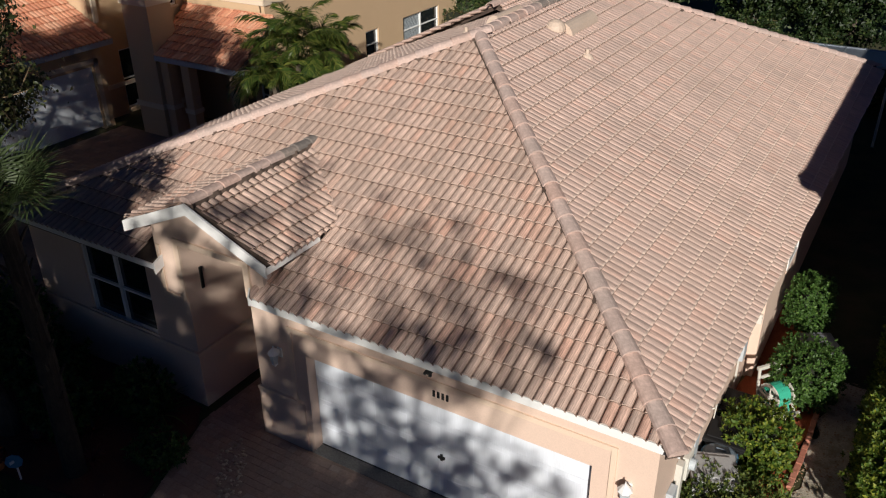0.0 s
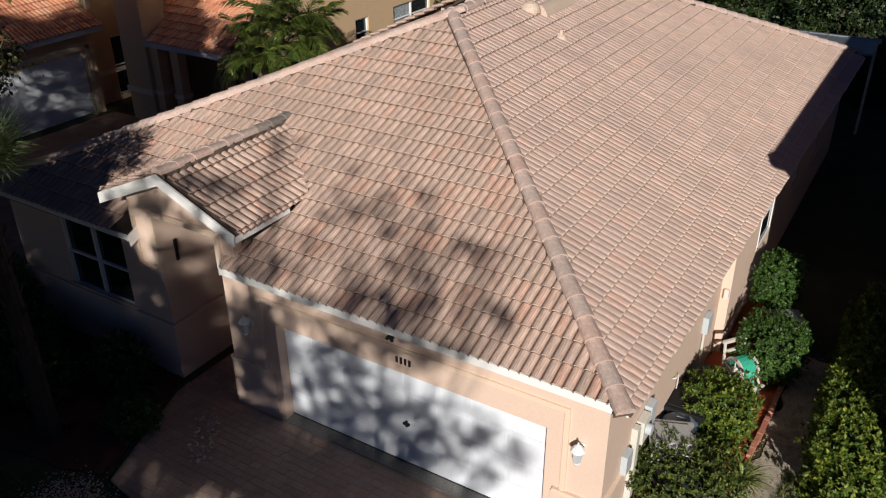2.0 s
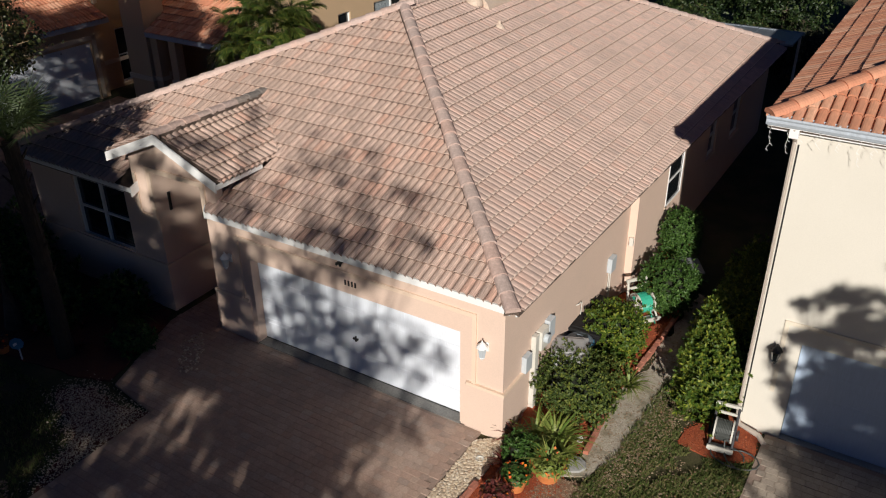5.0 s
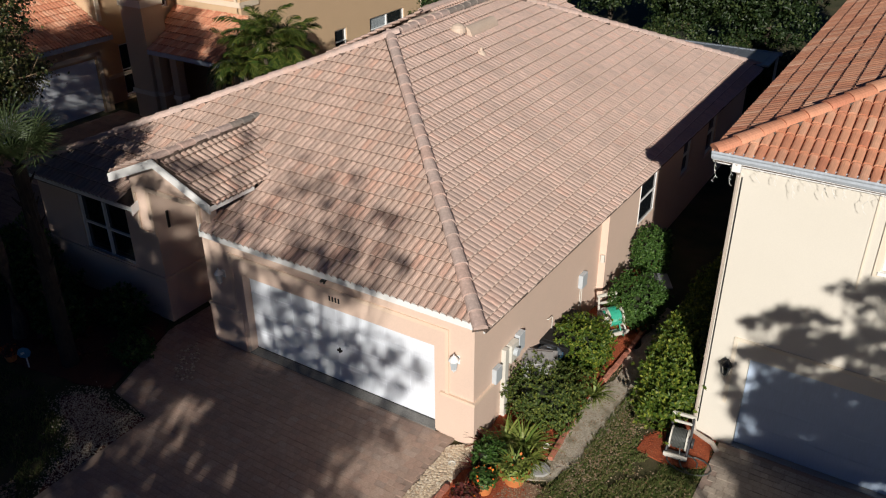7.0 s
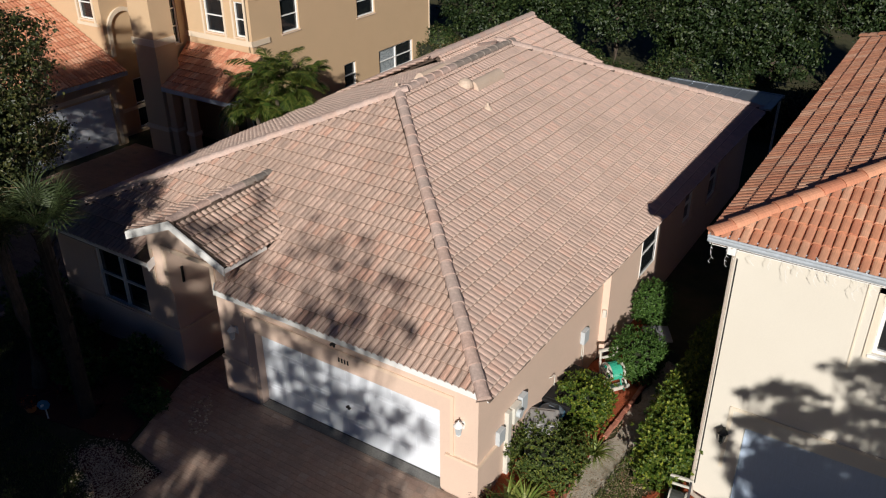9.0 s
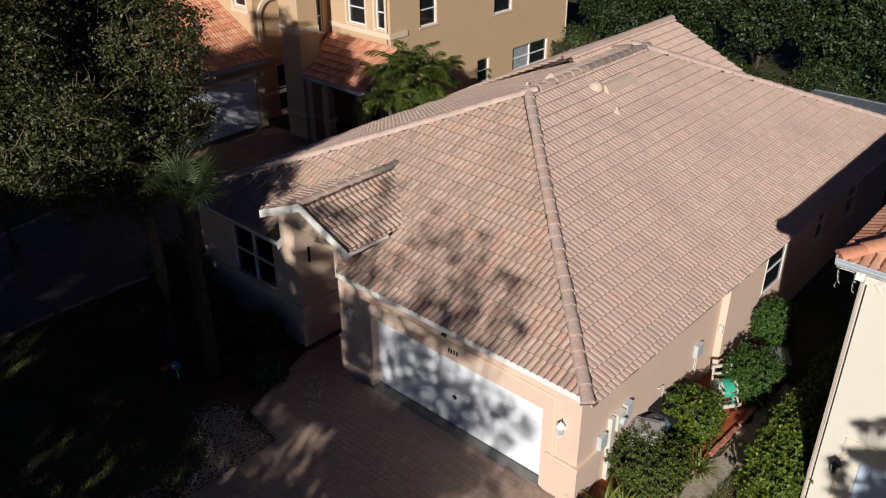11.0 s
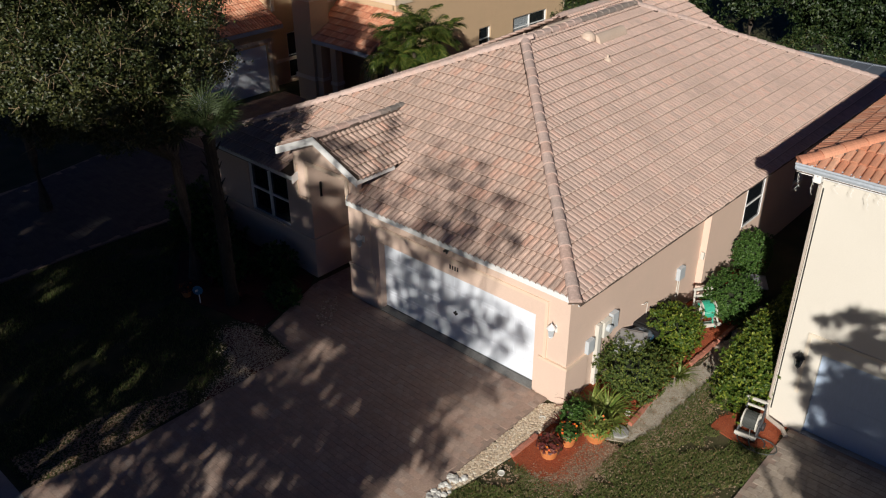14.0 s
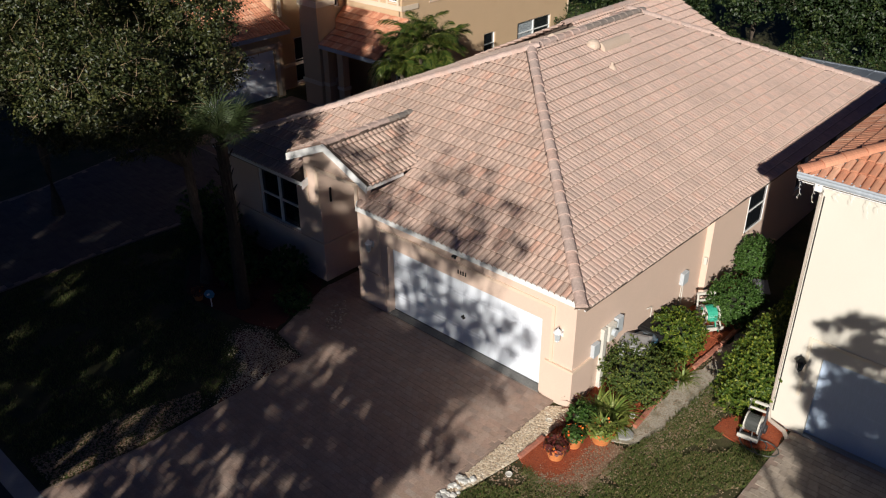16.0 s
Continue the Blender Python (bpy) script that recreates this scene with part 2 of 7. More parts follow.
M["grass"] = material("grass_blade", [(0.062, 0.096, 0.023), (0.10, 0.142, 0.033), (0.138, 0.156, 0.047), (0.235, 0.185, 0.085)], 0.6, grain=10, vary=0.2, each=True, bump=0, translucent=0.25)
M["leaf"] = material("hedge_leaf", [(0.035, 0.085, 0.016), (0.065, 0.135, 0.026), (0.024, 0.06, 0.012), (0.12, 0.21, 0.045)], 0.5, grain=10, vary=0.2, each=True, bump=0, translucent=0.2, spec=0.35)
M["leaf_yellow"] = material("bright_hedge_leaf", [(0.104, 0.162, 0.018), (0.054, 0.108, 0.015), (0.261, 0.288, 0.036), (0.038, 0.079, 0.013), (0.077, 0.131, 0.018)], 0.5, grain=10, vary=0.2, each=True, bump=0, translucent=0.25, spec=0.35)
M["leaf_olive"] = material("olive_hedge_leaf", [(0.045, 0.078, 0.018), (0.085, 0.12, 0.028), (0.03, 0.055, 0.014), (0.19, 0.21, 0.04), (0.05, 0.09, 0.018)], 0.55, grain=10, vary=0.25, each=True, bump=0, translucent=0.15, spec=0.3)
M["oak_leaf"] = material("oak_leaf", [(0.015, 0.025, 0.0075), (0.034, 0.045, 0.013), (0.021, 0.030, 0.009), (0.10, 0.102, 0.030), (0.023, 0.032, 0.009)], 0.45, grain=10, vary=0.25, each=True, bump=0, translucent=0.12, spec=0.4)
M["wood_leaf"] = material("woodland_leaf", [(0.016, 0.036, 0.010), (0.03, 0.06, 0.015), (0.022, 0.04, 0.013), (0.075, 0.11, 0.028), (0.085, 0.065, 0.03)], 0.5, grain=10, vary=0.25, each=True, bump=0, translucent=0.15)
M["deep_leaf"] = material("deep_woodland_leaf", [(0.011, 0.025, 0.007), (0.02, 0.04, 0.010), (0.015, 0.028, 0.009), (0.06, 0.085, 0.022)], 0.5, grain=10, vary=0.25, each=True, bump=0, translucent=0.12)
M["scrub_leaf"] = material("dry_scrub_leaf", [(0.07, 0.075, 0.025), (0.13, 0.10, 0.045), (0.045, 0.06, 0.018), (0.20, 0.15, 0.075), (0.06, 0.085, 0.022)], 0.5, grain=10, vary=0.25, each=True, bump=0, translucent=0.15)
M["fan_leaf"] = material("fan_palm_leaf", [(0.036, 0.058, 0.02), (0.06, 0.085, 0.03), (0.026, 0.042, 0.015)], 0.5, grain=10, vary=0.3, each=True, bump=0, translucent=0.15)
M["palm_leaf"] = material("palm_leaflet", [(0.026, 0.055, 0.010), (0.05, 0.085, 0.015), (0.17, 0.18, 0.04), (0.022, 0.045, 0.010), (0.04, 0.07, 0.013)], 0.34, grain=10, vary=0.15, each=True, bump=0, translucent=0.2)
M["fern_leaf"] = material("yellow_green_leaf", [(0.22, 0.26, 0.05), (0.15, 0.22, 0.04), (0.28, 0.30, 0.08), (0.10, 0.18, 0.03)], 0.5, grain=10, vary=0.15, each=True, bump=0, translucent=0.2)
M["red_leaf"] = material("dark_red_leaf", [(0.14, 0.03, 0.025), (0.09, 0.025, 0.025), (0.20, 0.045, 0.03), (0.06, 0.05, 0.02)], 0.5, grain=10, vary=0.15, each=True, bump=0, translucent=0.1)
M["flower"] = material("orange_red_flower", [(0.65, 0.08, 0.02), (0.75, 0.22, 0.02), (0.55, 0.03, 0.02)], 0.6, grain=10, vary=0.1, each=True, bump=0)
M["bark"] = material("grey_brown_bark", [(0.06, 0.045, 0.034), (0.11, 0.085, 0.065)], 0.95, grain=14, vary=0.35, patch=3, stretch=(3, 3, 0.5), bump=1.0)
M["twig"] = material("bare_twig", [(0.17, 0.12, 0.07), (0.26, 0.19, 0.11)], 0.9, grain=20, vary=0.3, bump=0.1)
# bark copy darkened so its colour holds the palm trunk's shade
M["dark_bark"] = material("shade_dark_palm_bark", [(0.025, 0.02, 0.016), (0.045, 0.035, 0.028)], 0.95, grain=14, vary=0.35, patch=3, stretch=(3, 3, 0.5), bump=1.0)
M["stone"] = material("grey_stone", [(0.30, 0.30, 0.29), (0.38, 0.37, 0.35)], 0.85, grain=25, vary=0.2, bump=0.4)
# near black: the shade inside shrubs is put into the core's colour
M["core"] = material("inner_shade_twig", [(0.012, 0.016, 0.008), (0.02, 0.024, 0.012)], 0.95, grain=20, bump=0.3)
M["wood_door"] = material("dark_wood_door", [(0.06, 0.035, 0.022), (0.08, 0.045, 0.028)], 0.5, grain=12, vary=0.2, stretch=(6, 6, 0.6), bump=0.1)
M["blue_fascia"] = material("pale_blue_grey_fascia", [(0.36, 0.42, 0.50), (0.42, 0.47, 0.54)], 0.6, grain=30, vary=0.08, bump=0.05)


def glass_material():
    m = bpy.data.materials.new("window_glass")
    m.use_nodes = True
    b = m.node_tree.nodes["Principled BSDF"]
    b.inputs["Base Color"].default_value = (0.012, 0.015, 0.018, 1)
    b.inputs["Roughness"].default_value = 0.06
    b.inputs["Specular IOR Level"].default_value = 0.8
    nt = m.node_tree
    n = _node(nt, "ShaderNodeTexNoise", Scale=1.5, Detail=2.0)
    bp = _node(nt, "ShaderNodeBump", Strength=0.03, Distance=0.05)
    nt.links.new(n.outputs[0], bp.inputs["Height"])
    nt.links.new(bp.outputs[0], b.inputs["Normal"])
    return m


M["glass"] = glass_material()
M["blind"] = material("pale_window_blind", [(0.40, 0.45, 0.48), (0.45, 0.50, 0.53)], 0.6, grain=20, vary=0.08, stretch=(1, 1, 14), bump=0.1)


# ---- mesh helpers ----
def mesh_object(name, verts, faces, mat, parent=None, label="", smooth=False):
    me = bpy.data.meshes.new(name)
    me.from_pydata([tuple(v) for v in verts], [], faces)
    me.materials.append(mat)
    if smooth:
        me.polygons.foreach_set("use_smooth", [True] * len(me.polygons))
    me.update()
    ob = new(name, me)
    if parent:
        ob.parent = parent
    return tagged(ob, label)


def part(name, bm, mat, parent=None, label="", smooth=False):
    me = bpy.data.meshes.new(name)
    bmesh.ops.recalc_face_normals(bm, faces=bm.faces)
    bm.to_mesh(me)
    bm.free()
    me.materials.append(mat)
    if smooth:
        me.polygons.foreach_set("use_smooth", [True] * len(me.polygons))
    ob = new(name, me)
    if parent:
        ob.parent = parent
    return tagged(ob, label)


def thing(name, x=0, y=0, z=0, label="", category="", group="", kind="", rz=0):
    ob = new(name)
    ob.matrix_world = pose(x, y, z, 0, 0, rz)
    ob.empty_display_size = 0.1
    return tagged(ob, label, category, group, kind)


def box(bm, x0, x1, y0, y1, z0, z1, bevel=0.0):
    m = Matrix.Translation(((x0 + x1) / 2, (y0 + y1) / 2, (z0 + z1) / 2)) @ Matrix.Diagonal((abs(x1 - x0), abs(y1 - y0), abs(z1 - z0), 1))
    r = bmesh.ops.create_cube(bm, size=1, matrix=m)
    if bevel:
        es = list({e for v in r["verts"] for e in v.link_edges})
        bmesh.ops.bevel(bm, geom=es, offset=bevel, segments=2, profile=0.7, affect="EDGES")
    return bm


def boxes(*lots, bevel=0.0):
    bm = bmesh.new()
    for b in lots:
        box(bm, *b, bevel=bevel)
    return bm


def cylinder(bm, p0, p1, r0, r1=None, seg=12, caps=True):
    a, b = Vector(p0), Vector(p1)
    q = (b - a).to_track_quat("Z", "Y").to_matrix().to_4x4()
    bmesh.ops.create_cone(bm, cap_ends=caps, segments=seg, radius1=r0, radius2=r0 if r1 is None else r1, depth=(b - a).length,
                          matrix=Matrix.Translation((a + b) / 2) @ q)
    return bm


def tube(bm, pts, radii, seg=8):
    """A tapered tube through the points."""
    rings = []
    pts = [Vector(p) for p in pts]
    for i, p in enumerate(pts):
        d = (pts[min(i + 1, len(pts) - 1)] - pts[max(i - 1, 0)]).normalized()
        q = d.to_track_quat("Z", "Y")
        rings.append([bm.verts.new(p + q @ Vector((math.cos(a) * radii[i], math.sin(a) * radii[i], 0))) for a in [2 * math.pi * k / seg for k in range(seg)]])
    for a, b in zip(rings, rings[1:]):
        for k in range(seg):
            bm.faces.new((a[k], a[(k + 1) % seg], b[(k + 1) % seg], b[k]))
    bm.faces.new(rings[0][::-1])
    bm.faces.new(rings[-1])
    return bm


def lathe(bm, profile, seg=20, centre=(0, 0, 0)):
    """A solid of revolution about z from (radius, height) pairs."""
    cx, cy, cz = centre
    rings = [[bm.verts.new((cx + r * math.cos(2 * math.pi * k / seg), cy + r * math.sin(2 * math.pi * k / seg), cz + z)) for k in range(seg)] for r, z in profile]
    for a, b in zip(rings, rings[1:]):
        for k in range(seg):
            bm.faces.new((a[k], a[(k + 1) % seg], b[(k + 1) % seg], b[k]))
    bm.faces.new(rings[0][::-1])
    bm.faces.new(rings[-1])
    return bm


def wall_bm(axis, at, thick, a0, a1, z0, z1, holes=()):
    """A wall in the plane axis=at, thick towards the inside (sign of thick), from a0 to a1, with holes (a0, a1, z0, z1)."""
    bm = bmesh.new()
    us = sorted({a0, a1, *[h[0] for h in holes], *[h[1] for h in holes]})
    vs = sorted({z0, z1, *[h[2] for h in holes], *[h[3] for h in holes]})
    grid = {}

    def vert(u, w, k):
        key = (u, w, k)
        if key not in grid:
            o = at + (thick if k else 0)
            grid[key] = bm.verts.new((u, o, w) if axis == "y" else (o, u, w))
        return grid[key]

    def solid(i, j):
        if not (0 <= i < len(us) - 1 and 0 <= j < len(vs) - 1):
            return False
        u, w = (us[i] + us[i + 1]) / 2, (vs[j] + vs[j + 1]) / 2
        return not any(h[0] < u < h[1] and h[2] < w < h[3] for h in holes)

    for i in range(len(us) - 1):
        for j in range(len(vs) - 1):
            if not solid(i, j):
                continue
            u, U, w, W = us[i], us[i + 1], vs[j], vs[j + 1]
            for k in (0, 1):
                bm.faces.new([vert(u, w, k), vert(U, w, k), vert(U, W, k), vert(u, W, k)])
            for di, dj, e in ((-1, 0, ((u, w), (u, W))), (1, 0, ((U, w), (U, W))), (0, -1, ((u, w), (U, w))), (0, 1, ((u, W), (U, W)))):
                if not solid(i + di, j + dj):
                    bm.faces.new([vert(*e[0], 0), vert(*e[1], 0), vert(*e[1], 1), vert(*e[0], 1)])
    return bm


# ---- roofs ----
ROLL = [(0.0, -0.010), (0.009, -0.010), (0.013, 0.022), (0.024, 0.044), (0.045, 0.053), (0.0785, 0.056), (0.112, 0.053), (0.132, 0.043), (0.1445, 0.022), (0.149, -0.010), (0.1525, -0.010)]
ROUND = [(0.0, -0.012), (0.010, -0.012), (0.014, 0.018), (0.029, 0.041), (0.052, 0.055), (0.0785, 0.059), (0.105, 0.055), (0.128, 0.041), (0.1435, 0.018), (0.148, -0.012), (0.1525, -0.012)]
FLAT = [(0.0, 0.0), (0.005, 0.0), (0.008, 0.024), (0.016, 0.036), (0.040, 0.047), (0.0785, 0.052), (0.117, 0.049), (0.1415, 0.044), (0.149, 0.030), (0.151, 0.0), (0.1525, 0.0)]
FLAT_ROLL = FLAT + [(u + 0.1525, h) for u, h in FLAT]
DOUBLE_ROLL = ROLL + [(u + 0.1525, h) for u, h in ROLL]
ROUND_ROLL = ROUND + [(u + 0.1525, h) for u, h in ROUND]


def span(poly, u):
    """The reach in v of a convex outline at u."""
    vs = []
    for (a, b), (c, d) in zip(poly, poly[1:] + poly[:1]):
        if min(a, c) - 1e-9 <= u <= max(a, c) + 1e-9 and abs(a - c) > 1e-9:
            vs.append(b + (d - b) * (u - a) / (c - a))
    return (min(vs), max(vs)) if len(vs) > 1 else (0, -1)


def slope(roof, mat, origin, along, rise, poly, profile=DOUBLE_ROLL, course=0.345, singles=0, near=(0, 0, 0), cut=None, seed=1, lift=0.060, channel=None, butt=0.030, edge=None, lip=0.0, jag=0.0):
    """Lays tiles on a roof plane. along: unit vector of the eave; rise: unit vector up the slope. poly: outline in (u,
    v).
    lip: reach of the pale nose at the low end of a tile and of the dark strip painted as shade under the next course.
    jag: how unevenly the low ends lie."""
    rnd = random.Random(seed)
    X, Y = Vector(along).normalized(), Vector(rise).normalized()
    Z = X.cross(Y)
    if Z.z < 0:
        Z = -Z
    frame_m = Matrix((X, Y, Z)).transposed().to_4x4()
    frame_m.translation = Vector(origin)
    width = profile[-1][0]
    us, vs_ = [p[0] for p in poly], [p[1] for p in poly]
    cells = []
    for j in range(int(math.floor(min(vs_) / course)), int(math.ceil(max(vs_) / course))):
        for i in range(int(math.floor(min(us) / width)), int(math.ceil(max(us) / width)) + 1):
            cells.append((i, j))
    full, rest = [], []
    for i, j in cells:
        u0, v0 = i * width, j * course
        whole = all((s := span(poly, u0 + k * width))[0] - 1e-6 <= v0 and s[1] >= v0 + course for k in (0, 0.5, 1))
        if whole and cut:
            whole = all(not cut(frame_m @ Vector((u0 + a * width, v0 + b * course, 0.03))) for a in (0, 1) for b in (0, 1))
        (full if whole else rest).append((i, j))
    picked = []
    if singles:
        full.sort(key=lambda c: (frame_m @ Vector(((c[0] + 0.5) * width, c[1] * course, 0)) - Vector(near)).length)
        picked, full = full[:singles], full[singles:]
    verts, faces = [], []

    def tile(u0, v0, out_v, out_f, clip, dz=0.0, tilt=0.0, shade_soil=None, edges=None):
        cols, out = [], rnd.uniform(0, jag)
        for du, h in profile:
            lo, hi = v0 - 0.03, v0 + course
            if clip:
                s = span(poly, u0 + du)
                lo, hi = max(lo, s[0] - 0.03), min(hi, s[1])
                if cut and hi - lo > 0.001:
                    n = 11
                    ok = [k for k in range(n) if not cut(frame_m @ Vector((u0 + du, lo + (hi - lo) * k / (n - 1), 0.03)))]
                    if not ok:
                        hi = lo - 1
                    else:
                        lo, hi = lo + (hi - lo) * min(ok) / (n - 1), lo + (hi - lo) * max(ok) / (n - 1)
            if hi - lo < 0.004:
                cols.append(None)
                continue
            f = lambda v: h + lift * (1 - (v - v0) / course) + 0.008 + dz + tilt * du
            n = len(out_v)
            lo -= out
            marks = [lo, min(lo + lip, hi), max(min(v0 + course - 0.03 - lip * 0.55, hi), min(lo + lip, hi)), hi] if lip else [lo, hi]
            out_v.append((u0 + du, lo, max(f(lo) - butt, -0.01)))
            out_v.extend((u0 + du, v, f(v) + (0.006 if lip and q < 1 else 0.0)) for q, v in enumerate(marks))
            cols.append(n)
        bands = 3 if lip else 1
        for k, (a, b) in enumerate(zip(cols, cols[1:])):
            if a is None or b is None or profile[k + 1][0] - profile[k][0] < 1e-6:
                continue
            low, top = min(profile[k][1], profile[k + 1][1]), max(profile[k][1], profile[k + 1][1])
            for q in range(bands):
                # groove bottoms and the strip under the next course, coloured as shade and dirt
                if shade_soil is not None and (top < 0.023 or (lip and q == 2)):
                    shade_soil.append(len(out_f))
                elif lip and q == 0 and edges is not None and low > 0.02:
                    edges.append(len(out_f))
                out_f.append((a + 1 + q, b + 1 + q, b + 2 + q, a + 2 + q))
            # low ends: rolls take the edge colour, grooves the painted shade
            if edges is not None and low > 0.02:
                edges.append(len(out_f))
            elif shade_soil is not None:
                shade_soil.append(len(out_f))
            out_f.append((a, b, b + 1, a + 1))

    shade_soil, edges = ([], []) if channel else (None, None)
    for clip, lot in ((False, full), (True, rest)):
        for i, j in lot:
            tile(i * width, j * course, verts, faces, clip, rnd.uniform(-0.004, 0.004), rnd.uniform(-0.02, 0.02), shade_soil, edges)
    if verts:
        ob = mesh_object("roof_tiles", verts, faces, mat, roof)
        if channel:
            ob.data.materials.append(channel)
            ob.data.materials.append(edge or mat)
            for k in shade_soil:
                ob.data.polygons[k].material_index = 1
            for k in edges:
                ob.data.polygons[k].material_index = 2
        ob.matrix_world = frame_m
        tagged(ob, kind="stuff")
    if picked:
        v, f = [], []
        shade_soil, edges = ([], []) if channel else (None, None)
        tile(0, 0, v, f, False, shade_soil=shade_soil, edges=edges)
        me = bpy.data.meshes.new("roof_tile")
        me.from_pydata(v, [], f)
        me.materials.append(mat)
        if channel:
            me.materials.append(channel)
            me.materials.append(edge or mat)
            for k in shade_soil:
                me.polygons[k].material_index = 1
            for k in edges:
                me.polygons[k].material_index = 2
        for i, j in picked:
            ob = new("roof_tile", me)
            ob.parent = roof
            ob.matrix_world = frame_m @ pose(i * width, j * course, rnd.uniform(-0.003, 0.004), rnd.uniform(-0.3, 0.3), rnd.uniform(-0.6, 0.6), rnd.uniform(-0.5, 0.5))
    return frame_m


def cap_mesh(name, mat, length=0.42, width=0.27, height=0.12):
    """One tapered half-round cap tile, along +x."""
    bm = bmesh.new()
    n = 9
    rows = []
    for x, s, lift in ((0, 1.0, 0.016), (length, 0.9, 0.0)):
        for t in (1.0, 0.84):
            rows.append([bm.verts.new((x, -math.cos(math.pi * k / (n - 1)) * width / 2 * s * t, math.sin(math.pi * k / (n - 1)) ** 0.8 * height * s * t + lift)) for k in range(n)])
    o0, i0, o1, i1 = rows
    for k in range(n - 1):
        bm.faces.new((o0[k], o0[k + 1], o1[k + 1], o1[k]))
        bm.faces.new((i0[k + 1], i0[k], i1[k], i1[k + 1]))
        bm.faces.new((o0[k + 1], o0[k], i0[k], i0[k + 1]))
        bm.faces.new((o1[k], o1[k + 1], i1[k + 1], i1[k]))
    bm.faces.new(i0)
    bmesh.ops.recalc_face_normals(bm, faces=bm.faces)
    me = bpy.data.meshes.new(name)
    bm.to_mesh(me)
    bm.free()
    me.materials.append(mat)
    me.polygons.foreach_set("use_smooth", [False] * len(me.polygons))
    return me


def caps(roof, me, a, b, step=0.37, seed=3, end_me=None, turn=0.42):
    """A row of cap tiles from the low end a to b, on a mortar bed."""
    rnd = random.Random(seed)
    a, b = Vector(a), Vector(b)
    d = (b - a).normalized()
    side = Vector((0, 0, 1)).cross(d).normalized()
    up = d.cross(side)
    n = int((b - a).length / step)
    for k in range(n + 1):
        m = Matrix((d, side, up)).transposed().to_4x4()
        m.translation = a + d * (k * step)
        ob = new("ridge_cap", end_me if end_me and k > turn * n else me)
        ob.parent = roof
        ob.matrix_world = m @ pose(0, rnd.uniform(-0.008, 0.008), rnd.uniform(-0.004, 0.006), rnd.uniform(-2, 2), rnd.uniform(-0.6, 0.6), rnd.uniform(-1, 1))
    bed = bmesh.new()
    m = Matrix((d, side, up)).transposed().to_4x4()
    m.translation = a + d * 0.02
    L = (b - a).length
    k = max(6, int(L / 0.09))
    rows = []
    for i in range(k + 1):
        w = 0.118 + rnd.uniform(-0.03, 0.035)
        w2 = 0.118 + rnd.uniform(-0.03, 0.035)
        x = L * i / k
        rows.append([bed.verts.new(m @ Vector(p)) for p in ((x, -w, -0.06), (x, -w * 0.8, 0.035), (x, w2 * 0.8, 0.035), (x, w2, -0.06))])
    for r, s in zip(rows, rows[1:]):
        for q in range(3):
            bed.faces.new((r[q], r[q + 1], s[q + 1], s[q]))
    bed.faces.new(rows[0])
    bed.faces.new(rows[-1][::-1])
    part("mortar_bed", bed, M["mortar"], roof)


def deck(roof_name, outline, faces, thick, mat, parent, label=""):
    """The roof deck under the tiles: a closed shell from points and faces."""
    n = len(outline)
    v = [tuple(p) for p in outline] + [(p[0], p[1], p[2] - thick) for p in outline]
    f = [tuple(q) for q in faces] + [tuple(n + i for i in reversed(q)) for q in faces]
    edges = {}
    for q in faces:
        for a, b in zip(q, q[1:] + q[:1]):
            edges[(a, b)] = 1
    for (a, b) in list(edges):
        if (b, a) not in edges:
            f.append((b, a, n + a, n + b))
    return mesh_object(roof_name, v, f, mat, parent, label)


# ---- the tiled house in the middle ----
XR, XL, YF, YB, ZE = 1.02, -12.10, -0.36, 18.3, 2.86
XM, ZM, YA, YZ = -5.03, 5.745, 5.72, 11.4       # ridge: its line, height and ends
PITCH, PR, PL, PB = (ZM - ZE) / (YA - YF), (ZM - ZE) / (XR - XM), (ZM - ZE) / (XM - XL), (ZM - ZE) / (YB - YZ)
CO = math.sqrt(1 + PITCH * PITCH)
WX, WY = 0.86, -0.19             # wall faces: side and front
house = thing("house", XM, 8, 0, "single-storey peach stucco house with weathered pink-tan tile roof", "house")


def rel(ob):
    """Keep a part's world place under its thing."""
    ob.matrix_parent_inverse = ob.parent.matrix_world.inverted()
    return ob


def hp(name, bm, mat, parent=None, label="", smooth=False):
    ob = part(name, bm, mat, parent or house, label, smooth)
    if parent is None:
        ob.matrix_parent_inverse = house.matrix_world.inverted()
    return ob


bpy.context.view_layer.update()
NOTCH = 0.55                     # the entry cuts into the front eave
roof = deck("roof", [(XR, YF, ZE), (XR, YB, ZE), (XL, YB, ZE), (XL, YF, ZE), (XM, YA, ZM), (XM, YZ, ZM),
                     (-7.95, YF, ZE), (-7.95, NOTCH, ZE + PITCH * (NOTCH - YF)), (-6.35, NOTCH, ZE + PITCH * (NOTCH - YF)), (-5.74, YF, ZE)],
            [(3, 6, 7, 8, 9, 0, 4), (0, 1, 5, 4), (1, 2, 5), (2, 3, 4, 5)], 0.12, M["mortar"], house, "hipped roof of weathered pinkish concrete tiles")
rel(roof)


def up(p):
    """Unit run and rise of a pitch."""
    c = math.sqrt(1 + p * p)
    return 1 / c, p / c, c


def roof_z(x, y):
    return ZE + min(PR * (XR - x), PL * (x - XL), PITCH * (y - YF), PB * (YB - y))


sl = PITCH / CO
LENGTH = YB - YF
# gable over the entry
GX, GY, GZ, GE, GL, GR, GYB = -6.78, -0.47, 4.28, 3.64, -8.30, -5.26, 2.84
GP = (GZ - GE) / ((GR - GL) / 2)


def main_plane(y):
    return ZE + PITCH * (y - YF)


def gable_plane(x):
    return GZ - GP * abs(x - GX)


